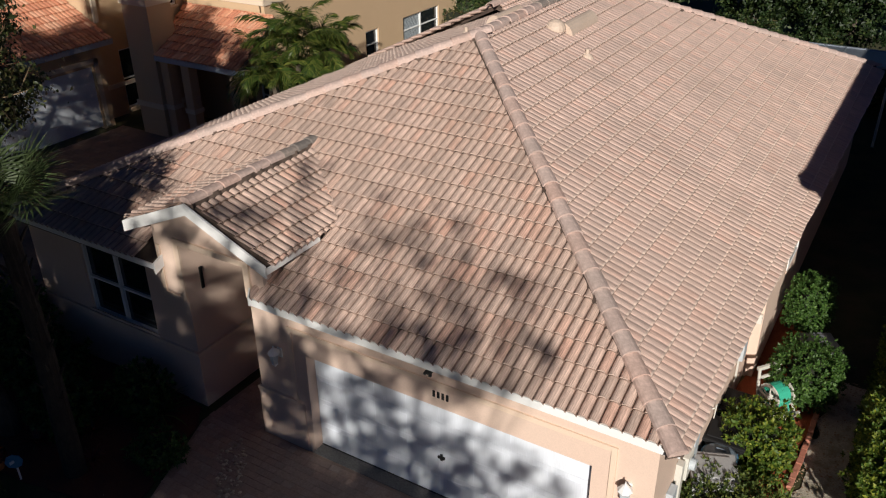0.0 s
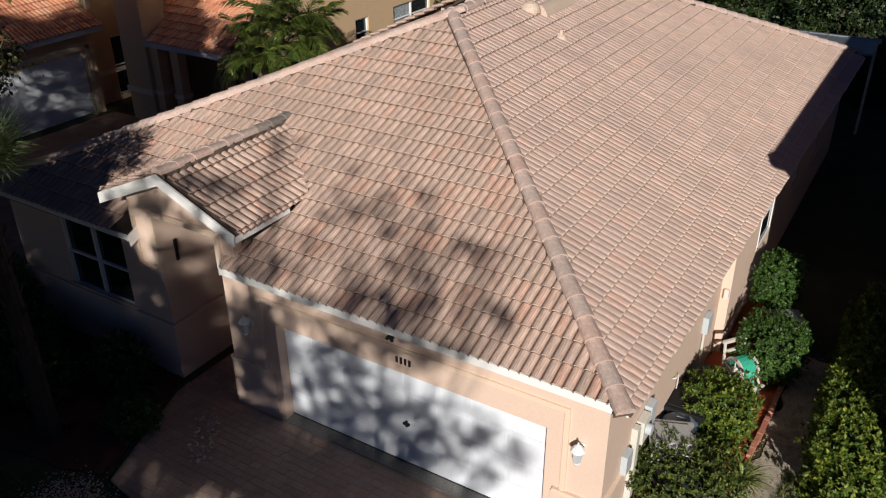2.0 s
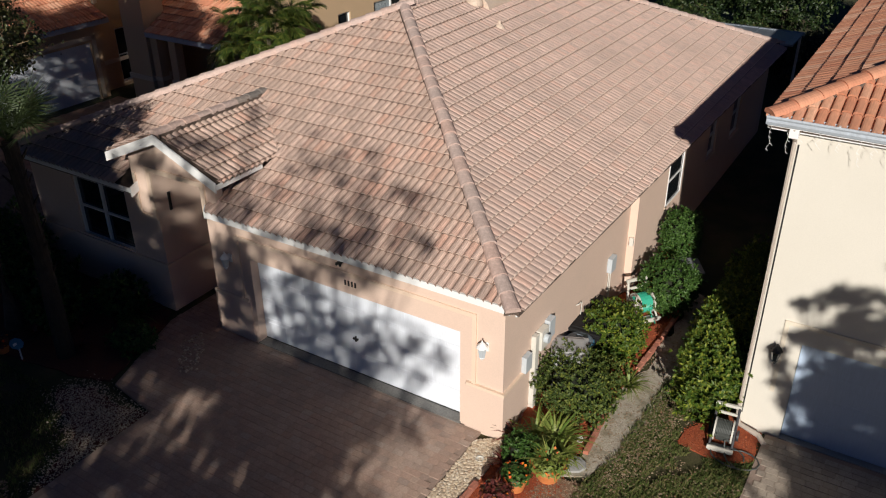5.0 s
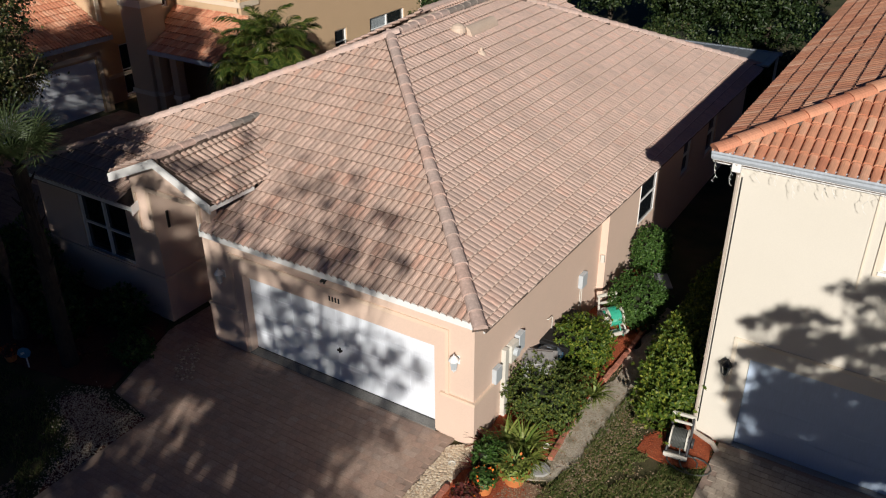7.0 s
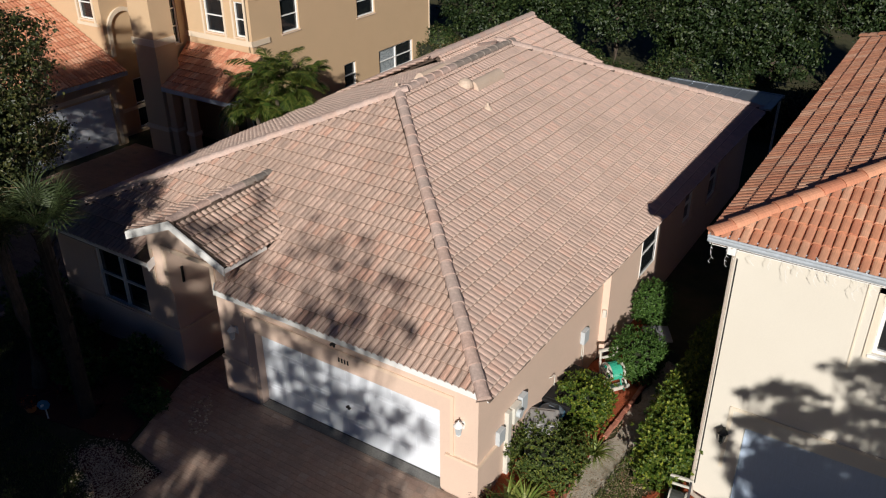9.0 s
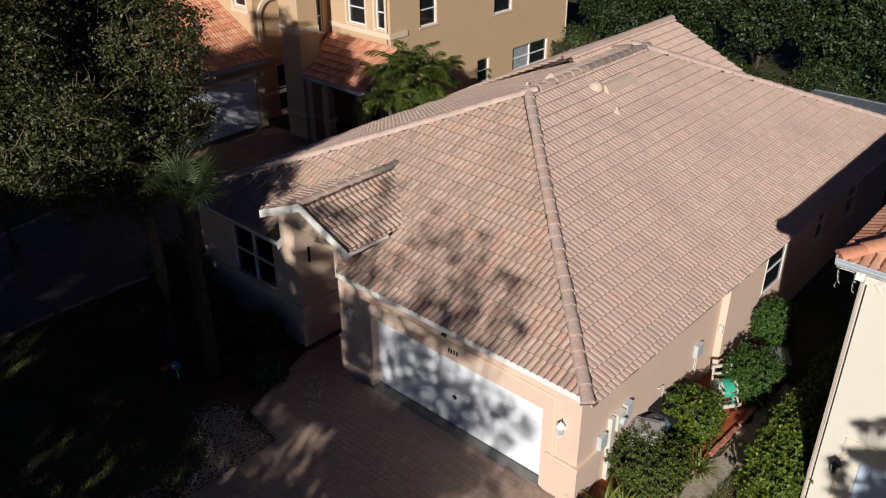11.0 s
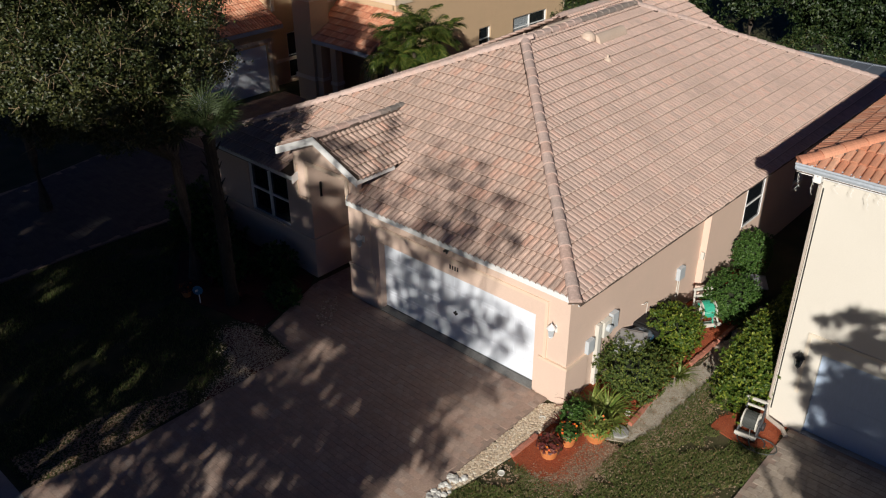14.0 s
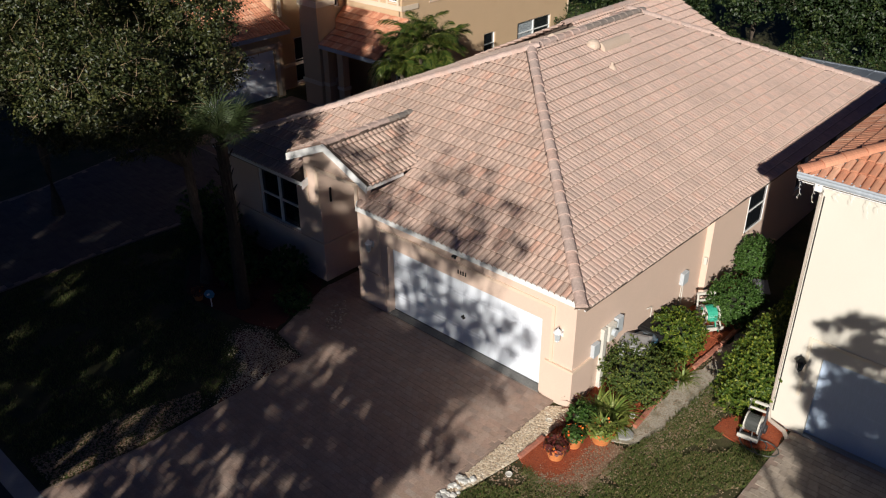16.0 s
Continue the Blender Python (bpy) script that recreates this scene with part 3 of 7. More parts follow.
def under_gable(p):
    return GL - 0.02 < p.x < GR + 0.02 and p.y < GYB + 0.1 and gable_plane(p.x) > p.z and not (p.x > -6.5 and gable_plane(p.x) - p.z > 0.2)


def under_entry(p):
    return (p.x > -7.95 and p.x < -5.74 - 0.67 * (p.y - YF) and p.y < 0.55) or under_gable(p)


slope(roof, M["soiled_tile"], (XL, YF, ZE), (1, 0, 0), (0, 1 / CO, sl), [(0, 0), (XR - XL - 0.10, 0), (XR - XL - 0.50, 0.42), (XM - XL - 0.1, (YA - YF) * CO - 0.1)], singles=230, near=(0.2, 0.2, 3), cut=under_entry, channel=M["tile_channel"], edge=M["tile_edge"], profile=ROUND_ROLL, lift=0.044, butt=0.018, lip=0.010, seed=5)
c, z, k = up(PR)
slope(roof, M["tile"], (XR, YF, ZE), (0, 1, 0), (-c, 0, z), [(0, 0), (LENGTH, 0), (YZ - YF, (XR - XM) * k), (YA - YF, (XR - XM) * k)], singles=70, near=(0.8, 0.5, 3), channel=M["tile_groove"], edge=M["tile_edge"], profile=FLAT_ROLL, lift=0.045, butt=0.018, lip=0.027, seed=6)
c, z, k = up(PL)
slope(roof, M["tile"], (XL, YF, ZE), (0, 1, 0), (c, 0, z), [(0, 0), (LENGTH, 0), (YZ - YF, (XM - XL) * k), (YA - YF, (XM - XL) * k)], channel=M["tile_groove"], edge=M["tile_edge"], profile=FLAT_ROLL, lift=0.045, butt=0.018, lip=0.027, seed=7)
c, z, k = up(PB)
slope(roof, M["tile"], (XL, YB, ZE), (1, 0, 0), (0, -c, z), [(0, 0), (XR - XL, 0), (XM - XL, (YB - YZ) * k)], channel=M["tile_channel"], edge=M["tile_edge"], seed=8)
# the side eave reaches lower than the front one, a little more towards the back
E0, E1 = 0.13, 0.34
side_eave = deck("side_eave", [(XR, YF + 0.06, ZE + 0.002), (XR + E0, YF + 0.06, ZE - PR * E0), (XR + E1, YB, ZE - PR * E1), (XR, YB, ZE + 0.002)], [(0, 1, 2, 3)], 0.08, M["mortar"], house)
rel(side_eave)
c, z, k = up(PR)
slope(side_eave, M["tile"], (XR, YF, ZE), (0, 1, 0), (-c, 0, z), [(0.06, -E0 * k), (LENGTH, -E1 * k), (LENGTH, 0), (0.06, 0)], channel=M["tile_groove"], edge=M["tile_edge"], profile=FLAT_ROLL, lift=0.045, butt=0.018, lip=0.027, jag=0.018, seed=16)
cap_me = cap_mesh("ridge_cap", M["cap"])
mossy_me = cap_mesh("ridge_cap", M["mossy_cap"])
for a, b, s in (((XR + 0.10, YF - 0.10, ZE + 0.01), (XM, YA, ZM + 0.04), 1), ((XL - 0.02, YF - 0.02, ZE + 0.04), (XM, YA, ZM + 0.04), 2),
                ((XM, YA, ZM + 0.05), (XM, YZ, ZM + 0.05), 3), ((XR + 0.25, YB + 0.25, ZE - 0.08), (XM, YZ, ZM + 0.04), 4), ((XL, YB, ZE + 0.04), (XM, YZ, ZM + 0.04), 5)):
    caps(roof, cap_me, a, b, seed=s, end_me=mossy_me if s == 3 else None)

# gable roof over the entry
gable = deck("gable_roof", [(GR, GY, GE), (GX, GY, GZ), (GL, GY, GE), (GL, 0.9, GE), (GX, GYB, GZ), (GR, 0.9, GE)], [(0, 5, 4, 1), (1, 4, 3, 2)], 0.10, M["mortar"], house)
rel(gable)
GC = math.sqrt(1 + GP * GP)
GV = (GR - GX) * GC


def below_main(p):
    return p.z < main_plane(p.y) + 0.015


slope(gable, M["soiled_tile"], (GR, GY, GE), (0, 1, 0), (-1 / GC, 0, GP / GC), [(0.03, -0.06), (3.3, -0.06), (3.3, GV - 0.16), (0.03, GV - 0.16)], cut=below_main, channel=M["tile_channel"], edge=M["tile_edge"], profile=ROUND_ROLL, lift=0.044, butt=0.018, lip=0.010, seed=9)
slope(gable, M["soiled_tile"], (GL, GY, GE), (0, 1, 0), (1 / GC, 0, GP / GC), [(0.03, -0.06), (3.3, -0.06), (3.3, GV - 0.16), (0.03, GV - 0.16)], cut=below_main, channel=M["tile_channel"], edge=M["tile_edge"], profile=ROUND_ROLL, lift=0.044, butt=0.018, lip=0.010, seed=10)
small_cap = cap_mesh("ridge_cap", M["cap"], width=0.235, height=0.095)
caps(gable, small_cap, (GX, GY + 0.02, GZ + 0.03), (GX, GYB + 0.12, GZ + 0.03), seed=6, end_me=cap_mesh("ridge_cap", M["mossy_cap"], width=0.235, height=0.095), turn=0.64)


def fascia_bm(a, b, drop, thick, n):
    """A board from a to b, hanging drop, thick along n."""
    a, b, n = Vector(a), Vector(b), Vector(n) * thick
    bm = bmesh.new()
    v = [bm.verts.new(p) for p in (a, b, b - Vector((0, 0, drop)), a - Vector((0, 0, drop)), a + n, b + n, b + n - Vector((0, 0, drop)), a + n - Vector((0, 0, drop)))]
    for q in ((0, 1, 2, 3), (7, 6, 5, 4), (0, 4, 5, 1), (1, 5, 6, 2), (2, 6, 7, 3), (3, 7, 4, 0)):
        bm.faces.new([v[i] for i in q])
    return bm


for a, b, n, dr in (((-5.76, YF - 0.004, ZE + 0.03), (XR + 0.02, YF - 0.004, ZE + 0.03), (0, -1, 0), 0.13), ((XL - 0.02, YF - 0.004, ZE + 0.03), (-7.93, YF - 0.004, ZE + 0.02), (0, -1, 0), 0.10),
                    ((XR + E0 - 0.06, YF + 0.07, ZE - PR * E0 + 0.01), (XR + E1 - 0.06, YB, ZE - PR * E1 + 0.01), (1, 0, 0), 0.11), ((XL - 0.004, YF - 0.02, ZE + 0.02), (XL - 0.004, YB + 0.02, ZE + 0.02), (-1, 0, 0), 0.10),
                    ((GL - 0.05, GY - 0.004, GE + 0.02), (GX, GY - 0.004, GZ + 0.055), (0, -1, 0), 0.20), ((GX, GY - 0.004, GZ + 0.055), (GR + 0.05, GY - 0.004, GE + 0.02), (0, -1, 0), 0.20),
                    ((GR + 0.05, GY - 0.02, GE - 0.03), (GR + 0.05, 0.80, GE - 0.03), (-1, 0, 0), 0.10), ((GL - 0.05, GY - 0.02, GE + 0.02), (GL - 0.05, 0.86, GE + 0.02), (1, 0, 0), 0.14),
                    ((-7.93, YF - 0.03, ZE + 0.05), (-7.93, 0.5, ZE + 0.40), (1, 0, 0), 0.22), ((-5.76, YF - 0.03, ZE + 0.04), (-6.37, 0.5, ZE + 0.38), (-1, 0, 0), 0.16)):
    hp("fascia", fascia_bm(a, b, dr, 0.03, n), M["white"], label="white painted fascia board")
# soffits close the eaves
hp("soffit", boxes((-5.74, WX - 0.01, YF + 0.03, WY + 0.1, ZE - 0.13, ZE - 0.10), (XL + 0.1, -7.95, YF + 0.03, WY + 0.1, ZE - 0.13, ZE - 0.10)), M["white"])

# walls
DW, DH = 4.88, 1.97
TOP = ZE - 0.02
hp("wall", wall_bm("y", WY, 0.2, -5.95, WX, -0.15, TOP, [(-DW, 0.0, -0.2, DH)]), M["stucco"])
hp("wall", wall_bm("x", WX, -0.2, WY + 0.2, 5.72, -0.15, TOP - 0.06), M["stucco"])
SX = WX + 0.17
SW = (7.75, 8.90, 1.29, 2.56)
hp("wall", wall_bm("x", SX, -0.2, 5.72, 18.0, -0.15, TOP - 0.1, [SW, (11.2, 12.0, 1.3, 2.4), (13.6, 14.6, 1.1, 2.4)]), M["stucco"])
hp("wall", boxes((WX - 0.2, SX - 0.2, 5.72, 5.92, -0.15, TOP)), M["stucco"])
hp("wall", boxes((XL + 0.35, SX - 0.2, 17.8, 18.0, -0.15, TOP)), M["stucco"])
FWIN = (-10.24, -8.44, 1.10, 2.62)
hp("wall", wall_bm("y", WY, 0.2, -11.72, -7.43, -0.15, TOP, [FWIN]), M["stucco"])
hp("wall", boxes((-11.72, -11.52, WY + 0.2, 17.8, -0.15, TOP)), M["stucco"])
hp("wall", boxes((-7.63, -7.43, WY + 0.2, 2.6, -0.15, 3.42)), M["stucco"])
hp("wall", boxes((-5.95, -5.75, WY + 0.2, 2.6, -0.15, 3.05)), M["stucco"])
hp("wall", wall_bm("y", 2.6, 0.2, -7.63, -5.75, -0.15, 3.9, [(-7.1, -6.15, 0.02, 2.1)]), M["stucco"])
gw = bmesh.new()
gv = [(-8.05, TOP), (-7.43, TOP), (-7.43, 3.31), (-5.98, 3.31), (-5.98, TOP), (-5.60, TOP), (-5.60, gable_plane(-5.60) - 0.1), (GX, GZ - 0.1), (-8.05, gable_plane(-8.05) - 0.1)]
f0 = [gw.verts.new((x, WY - 0.001, z)) for x, z in gv]
f1 = [gw.verts.new((x, WY + 0.2, z)) for x, z in gv]
gw.faces.new(f0)
gw.faces.new(f1[::-1])
for k in range(len(gv)):
    gw.faces.new((f0[k], f1[k], f1[(k + 1) % len(gv)], f0[(k + 1) % len(gv)]))
hp("gable_wall", gw, M["stucco"])
ed = hp("door", boxes((-7.08, -6.17, 2.66, 2.72, 0.02, 2.08)), M["wood_door"], label="dark wooden entry door in a shaded alcove")
hp("door_handle", boxes((-6.30, -6.26, 2.60, 2.66, 0.95, 1.10), bevel=0.005), M["metal"], ed)
hp("ceiling", boxes((-7.43, -5.95, WY + 0.2, 2.6, 3.32, 3.36)), M["stucco"])

# raised stucco bands and frames
T = 0.035
for b in ((-5.99, -DW - 0.12, WY - T, WY, -0.12, 0.93), (0.12, WX + T, WY - T, WY, -0.12, 0.93), (WX, WX + T, WY, 0.6, -0.12, 0.93), (-11.76, -7.43 + T, WY - T, WY, -0.12, 1.06), (-7.43, -7.43 + T, WY, 2.58, -0.12, 1.06),
          (-5.99, -5.95, WY - T, 2.58, -0.12, 0.93)):
    hp("plinth", boxes(b), M["stucco"])
for b in ((-5.99, -DW - 0.15, WY - T - 0.02, WY, 0.93, 0.99), (0.15, WX + T + 0.02, WY - T - 0.02, WY, 0.93, 0.99), (WX, WX + T + 0.02, WY, 0.6, 0.93, 0.99), (-11.76, -7.43 + T + 0.02, WY - T - 0.02, WY, 1.06, 1.12), (-7.43, -7.43 + T + 0.02, WY, 2.58, 1.06, 1.12),
          (-DW - 0.33, -DW - 0.25, WY - 0.03, WY, 0.99, 2.36), (0.25, 0.33, WY - 0.03, WY, 0.99, 2.36), (-DW - 0.33, 0.33, WY - 0.03, WY, 2.36, 2.44),
          (-8.0, -7.92, WY - 0.03, WY, 2.2, 3.18), (-7.55, -5.86, WY - 0.045, WY - 0.001, 3.31, 3.42), (-7.55, -7.43, WY - 0.045, WY - 0.001, 2.27, 3.31), (-5.98, -5.86, WY - 0.045, WY - 0.001, 2.75, 3.31), (-7.92, -7.43, WY - 0.03, WY, 2.2, 2.27),
          (-10.30, -8.38, WY - 0.03, WY, 1.125, 1.17)):
    hp("trim", boxes(b), M["trim"])
hp("wall_slot", boxes((-7.425, -7.40, 0.12, 0.18, 2.30, 2.72)), M["dark"])
hp("garage_apron", boxes((-DW - 0.02, 0.02, -0.24, 0.02, -0.14, -0.008), bevel=0.01), M["old_concrete"], label="narrow grey concrete strip before the garage door")

# garage door: four sections of panels
gd = hp("garage_door", boxes((-DW + 0.003, -0.003, 0.03, 0.06, 0.01, DH)), M["door_white"], label="closed white sectional garage door")
for k in range(4):
    z0, z1 = 0.012 + k * 0.4925, 0.012 + (k + 1) * 0.4925 - 0.006
    sec = boxes((-DW + 0.004, -0.004, 0.006, 0.03, z0, z1), bevel=0.004)
    for i in range(8):
        a = -DW + 0.06 + i * 0.6
        box(sec, a + 0.04, a + 0.52, 0.0, 0.01, z0 + 0.09, z1 - 0.09, bevel=0.004)
    hp("panel", sec, M["door_white"], gd)
hp("handle", boxes((-2.52, -2.40, -0.03, 0.006, 0.80, 0.84), (-2.48, -2.44, -0.02, 0.006, 0.76, 0.88), bevel=0.006), M["dark"], gd, "small black handle")
hp("seal", boxes((-DW, 0, -0.005, 0.03, -0.006, 0.014)), M["black_plastic"], gd)


def window(name, axis, at, a0, a1, z0, z1, out, cols=2, rails=1, parent=None, frame_mat=None, blinds=False, f=0.05, sill=0.035, front=0.05):
    """A framed window in a hole of a wall; out: +1 or -1, the side that it looks to."""
    def bx(u0, u1, d0, d1, w0, w1, bevel=0.0):
        lo, hi = sorted((at - out * d0, at - out * d1))
        return boxes((u0, u1, lo, hi, w0, w1) if axis == "y" else (lo, hi, u0, u1, w0, w1), bevel=bevel)
    fm = frame_mat or M["white"]
    w = hp(name, bx(a0, a1, 0.115, 0.121, z0, z1), M["glass"], parent)
    hp("sill", bx(a0 - 0.05, a1 + 0.05, -sill, max(0.06, 0.03 - sill), z0 - 0.05, z0 - 0.001, 0.006), M["trim"] if fm == M["white"] else fm, w)
    e = 0.0015
    for b in ((a0 + e, a0 + f, front, 0.11, z0 + e, z1 - e), (a1 - f, a1 - e, front, 0.11, z0 + e, z1 - e), (a0 + f, a1 - f, front, 0.11, z1 - f, z1 - e), (a0 + f, a1 - f, front, 0.11, z0 + e, z0 + f)):
        hp("window_frame", bx(*b), fm, w)
    for k in range(1, cols):
        c = a0 + (a1 - a0) * k / cols
        hp("mullion", bx(c - f * 0.7, c + f * 0.7, 0.055, 0.112, z0 + f, z1 - f), fm, w)
    for k in range(1, rails + 1):
        z = z0 + (z1 - z0) * k / (rails + 1)
        for q in range(cols):
            c0, c1 = a0 + (a1 - a0) * q / cols + f, a0 + (a1 - a0) * (q + 1) / cols - f
            hp("rail", bx(c0, c1, front + 0.01, 0.113, z - 0.02, z + 0.02), fm, w)
    if blinds:
        n = 22
        bm = bmesh.new()
        for k in range(n):
            z = z0 + f + (z1 - z0 - 2 * f) * (k + 0.5) / n
            bb = bx(a0 + f, a0 + (a1 - a0) * 0.5 - 0.03, 0.1135, 0.1146, z - 0.016, z + 0.016)
            me = bpy.data.meshes.new("tmp")
            bb.to_mesh(me)
            bb.free()
            bm.from_mesh(me)
            bpy.data.meshes.remove(me)
        hp("blind", bm, M["blind"], w)
    return w


window("window", "y", WY, *FWIN[:2], *FWIN[2:], -1, 2, 1)
window("window", "x", SX + 0.10, *SW[:2], *SW[2:], 1, 1, 1, f=0.03, sill=-0.085, front=0.085)
window("window", "x", SX, 11.2, 12.0, 1.3, 2.4, 1, 1, 1)
window("window", "x", SX, 13.6, 14.6, 1.1, 2.4, 1, 1, 1)

# rear wing and its gable, and the metal patio cover behind
RWX, RWZ, RW0, RW1, RWH = -7.58, 5.02, 12.5, 18.0, 4.2
wing = deck("wing_roof", [(RWX + RWH, RW0, RWZ - PITCH * RWH), (RWX + RWH, RW1, RWZ - PITCH * RWH), (RWX, RW1, RWZ), (RWX, RW0 - 1.2, RWZ), (RWX - RWH, RW1, RWZ - PITCH * RWH), (RWX - RWH, RW0, RWZ - PITCH * RWH)],
            [(0, 1, 2, 3), (3, 2, 4, 5)], 0.1, M["mortar"], house)
rel(wing)


def under_main(p):
    return p.z < roof_z(p.x, p.y) + 0.01


wl = RW1 - RW0 + 1.2
slope(wing, M["tile"], (RWX + RWH, RW0 - 1.2, RWZ - PITCH * RWH), (0, 1, 0), (-1 / CO, 0, sl), [(0, 0), (wl, 0), (wl, RWH * CO), (0, RWH * CO)], cut=under_main, channel=M["tile_channel"], edge=M["tile_edge"], seed=12)
slope(wing, M["tile"], (RWX - RWH, RW0 - 1.2, RWZ - PITCH * RWH), (0, 1, 0), (1 / CO, 0, sl), [(0, 0), (wl, 0), (wl, RWH * CO), (0, RWH * CO)], cut=under_main, channel=M["tile_channel"], edge=M["tile_edge"], seed=13)
caps(wing, cap_me, (RWX, RW1, RWZ + 0.04), (RWX, RW0 - 1.2, RWZ + 0.04), seed=7)
gb = bmesh.new()
q = [gb.verts.new(p) for p in ((RWX + RWH - 0.3, RW1 - 0.15, 0), (RWX - RWH + 0.3, RW1 - 0.15, 0), (RWX - RWH + 0.3, RW1 - 0.15, RWZ - PITCH * RWH), (RWX, RW1 - 0.15, RWZ - 0.12), (RWX + RWH - 0.3, RW1 - 0.15, RWZ - PITCH * RWH))]
gb.faces.new(q)
bmesh.ops.solidify(gb, geom=gb.faces[:], thickness=0.15)
hp("gable_wall", gb, M["stucco"])
pc = hp("patio_cover", boxes((-2.6, XR + 0.55, YB - 0.05, YB + 1.7, ZE - 0.02, ZE + 0.04)), M["metal"], label="flat grey metal patio cover behind the roof")
for k in range(7):
    hp("seam", boxes((-2.3 + k * 0.6, -2.27 + k * 0.6, YB - 0.03, YB + 1.68, ZE + 0.04, ZE + 0.06)), M["metal"], pc)
hp("gutter", boxes((-2.6, XR + 0.6, YB + 1.7, YB + 1.8, ZE - 0.05, ZE + 0.06)), M["metal"], pc)
for x in (XR + 0.45, -0.8):
    hp("post", boxes((x, x + 0.08, YB + 1.55, YB + 1.63, -0.1, ZE - 0.02)), M["white"], pc)


# ---- ground ----
def inside(poly, x, y):
    n, r = len(poly), False
    for i in range(n):
        (a, b), (c, d) = poly[i], poly[i - 1]
        if (b > y) != (d > y) and x < (c - a) * (y - b) / (d - b) + a:
            r = not r
    return r


def sheet(name, poly, z, mat, label, thick=0.05, wave=0.0, parent=None, kind="structure", step=0.0):
    """A patch of ground with an outline, edges turned down."""
    bm = bmesh.new()
    pts = []
    for (x0, y0), (x1, y1) in zip(poly, poly[1:] + poly[:1]):
        n = max(1, int(math.hypot(x1 - x0, y1 - y0) / step)) if step else 1
        for k in range(n):
            x, y = x0 + (x1 - x0) * k / n, y0 + (y1 - y0) * k / n
            w = wave * noise.noise((x * 2.3, y * 2.3, 1.7)) if step else 0
            pts.append((x + w, y + wave * noise.noise((y * 2.1, x * 2.1, 5.2)) if step else y))
    f = bm.faces.new([bm.verts.new((x, y, z)) for x, y in pts])
    r = bmesh.ops.extrude_face_region(bm, geom=[f])
    bmesh.ops.translate(bm, verts=[v for v in r["geom"] if isinstance(v, bmesh.types.BMVert)], vec=(0, 0, -thick))
    bmesh.ops.triangulate(bm, faces=bm.faces[:])
    ob = part(name, bm, mat, parent)
    return tagged(ob, label, kind=kind)


def ground_sheet():
    xs = [-600, -120, -60, -40] + [x for x in np.arange(-30, 30.1, 0.75)] + [40, 60, 120, 600]
    ys = [-600, -120, -60, -40] + [y for y in np.arange(-30, 40.1, 0.75)] + [50, 60, 120, 600]
    v = [(x, y, -0.075 + 0.012 * noise.noise((x * 0.7, y * 0.7, 0))) for y in ys for x in xs]
    n = len(xs)
    f = [(j * n + i, j * n + i + 1, (j + 1) * n + i + 1, (j + 1) * n + i) for j in range(len(ys) - 1) for i in range(n - 1)]
    return tagged(mesh_object("ground", v, f, M["ground"]), "patchy lawn soil under thin grass", kind="structure")


ground_sheet()
DRIVE = [(0.47, -0.24), (0.47, -9.35), (-5.45, -9.35), (-5.10, -7.2), (-5.10, -2.95), (-6.35, -2.75), (-7.15, -0.6), (-7.10, 2.55), (-6.0, 2.55), (-6.0, -0.24)]
NDRIVE = [(4.86, 2.38), (4.86, -9.35), (10.6, -9.35), (10.6, 2.38)]


def paved(name, poly, mat, label, near, pick, w=0.205, h=0.135, z=-0.012, seed=4, g=0.0015):
    """A paved area: pavers in running bond, each with its own edges, over a sand bed."""
    bed = sheet(name, poly, z - 0.012, M["joint"], label, 0.05)
    rnd = random.Random(seed)

    def brick_geo(v, f, x, y, dz, ww, hh):
        n = len(v)
        b = 0.002
        for zz, e in ((z - 0.02, 0), (z - 0.006 + dz, 0), (z + dz, b)):
            v.extend([(x + g / 2 + e, y + g / 2 + e, zz), (x + ww - g / 2 - e, y + g / 2 + e, zz), (x + ww - g / 2 - e, y + hh - g / 2 - e, zz), (x + g / 2 + e, y + hh - g / 2 - e, zz)])
        for a in (0, 4):
            for k in range(4):
                f.append((n + a + k, n + a + (k + 1) % 4, n + a + 4 + (k + 1) % 4, n + a + 4 + k))
        f.append((n + 8, n + 9, n + 10, n + 11))

    x0, x1 = min(p[0] for p in poly), max(p[0] for p in poly)
    y0, y1 = min(p[1] for p in poly), max(p[1] for p in poly)
    cells = []
    row = 0
    y = y0
    while y < y1:
        x = x0 - (row % 2) * w / 2 - rnd.uniform(0, 0.02)
        while x < x1:
            ww = w if rnd.random() < 0.75 else w * 0.66
            if all(inside(poly, x + a * ww, y + b * h) for a in (0.06, 0.94) for b in (0.06, 0.94)):
                cells.append((x, y, ww))
            x += ww
        y += h
        row += 1
    cells.sort(key=lambda c: math.hypot(c[0] - near[0], c[1] - near[1]))
    singles = [c for c in cells if c[2] == w][:pick]
    chosen = set(singles)
    v, f = [], []
    for c in cells:
        if c not in chosen:
            brick_geo(v, f, c[0], c[1], rnd.uniform(-0.003, 0.003), c[2], h)
    tagged(mesh_object("pavers", v, f, mat, bed), kind="stuff")
    if pick:
        v, f = [], []
        brick_geo(v, f, 0, 0, 0, w, h)
        me = bpy.data.meshes.new("paver")
        me.from_pydata(v, [], f)
        me.materials.append(mat)
        for c in singles:
            ob = new("paver", me)
            ob.parent = bed
            ob.matrix_world = pose(c[0], c[1], rnd.uniform(-0.003, 0.003), rnd.uniform(-0.5, 0.5), rnd.uniform(-0.5, 0.5), rnd.uniform(-0.6, 0.6))
    return bed


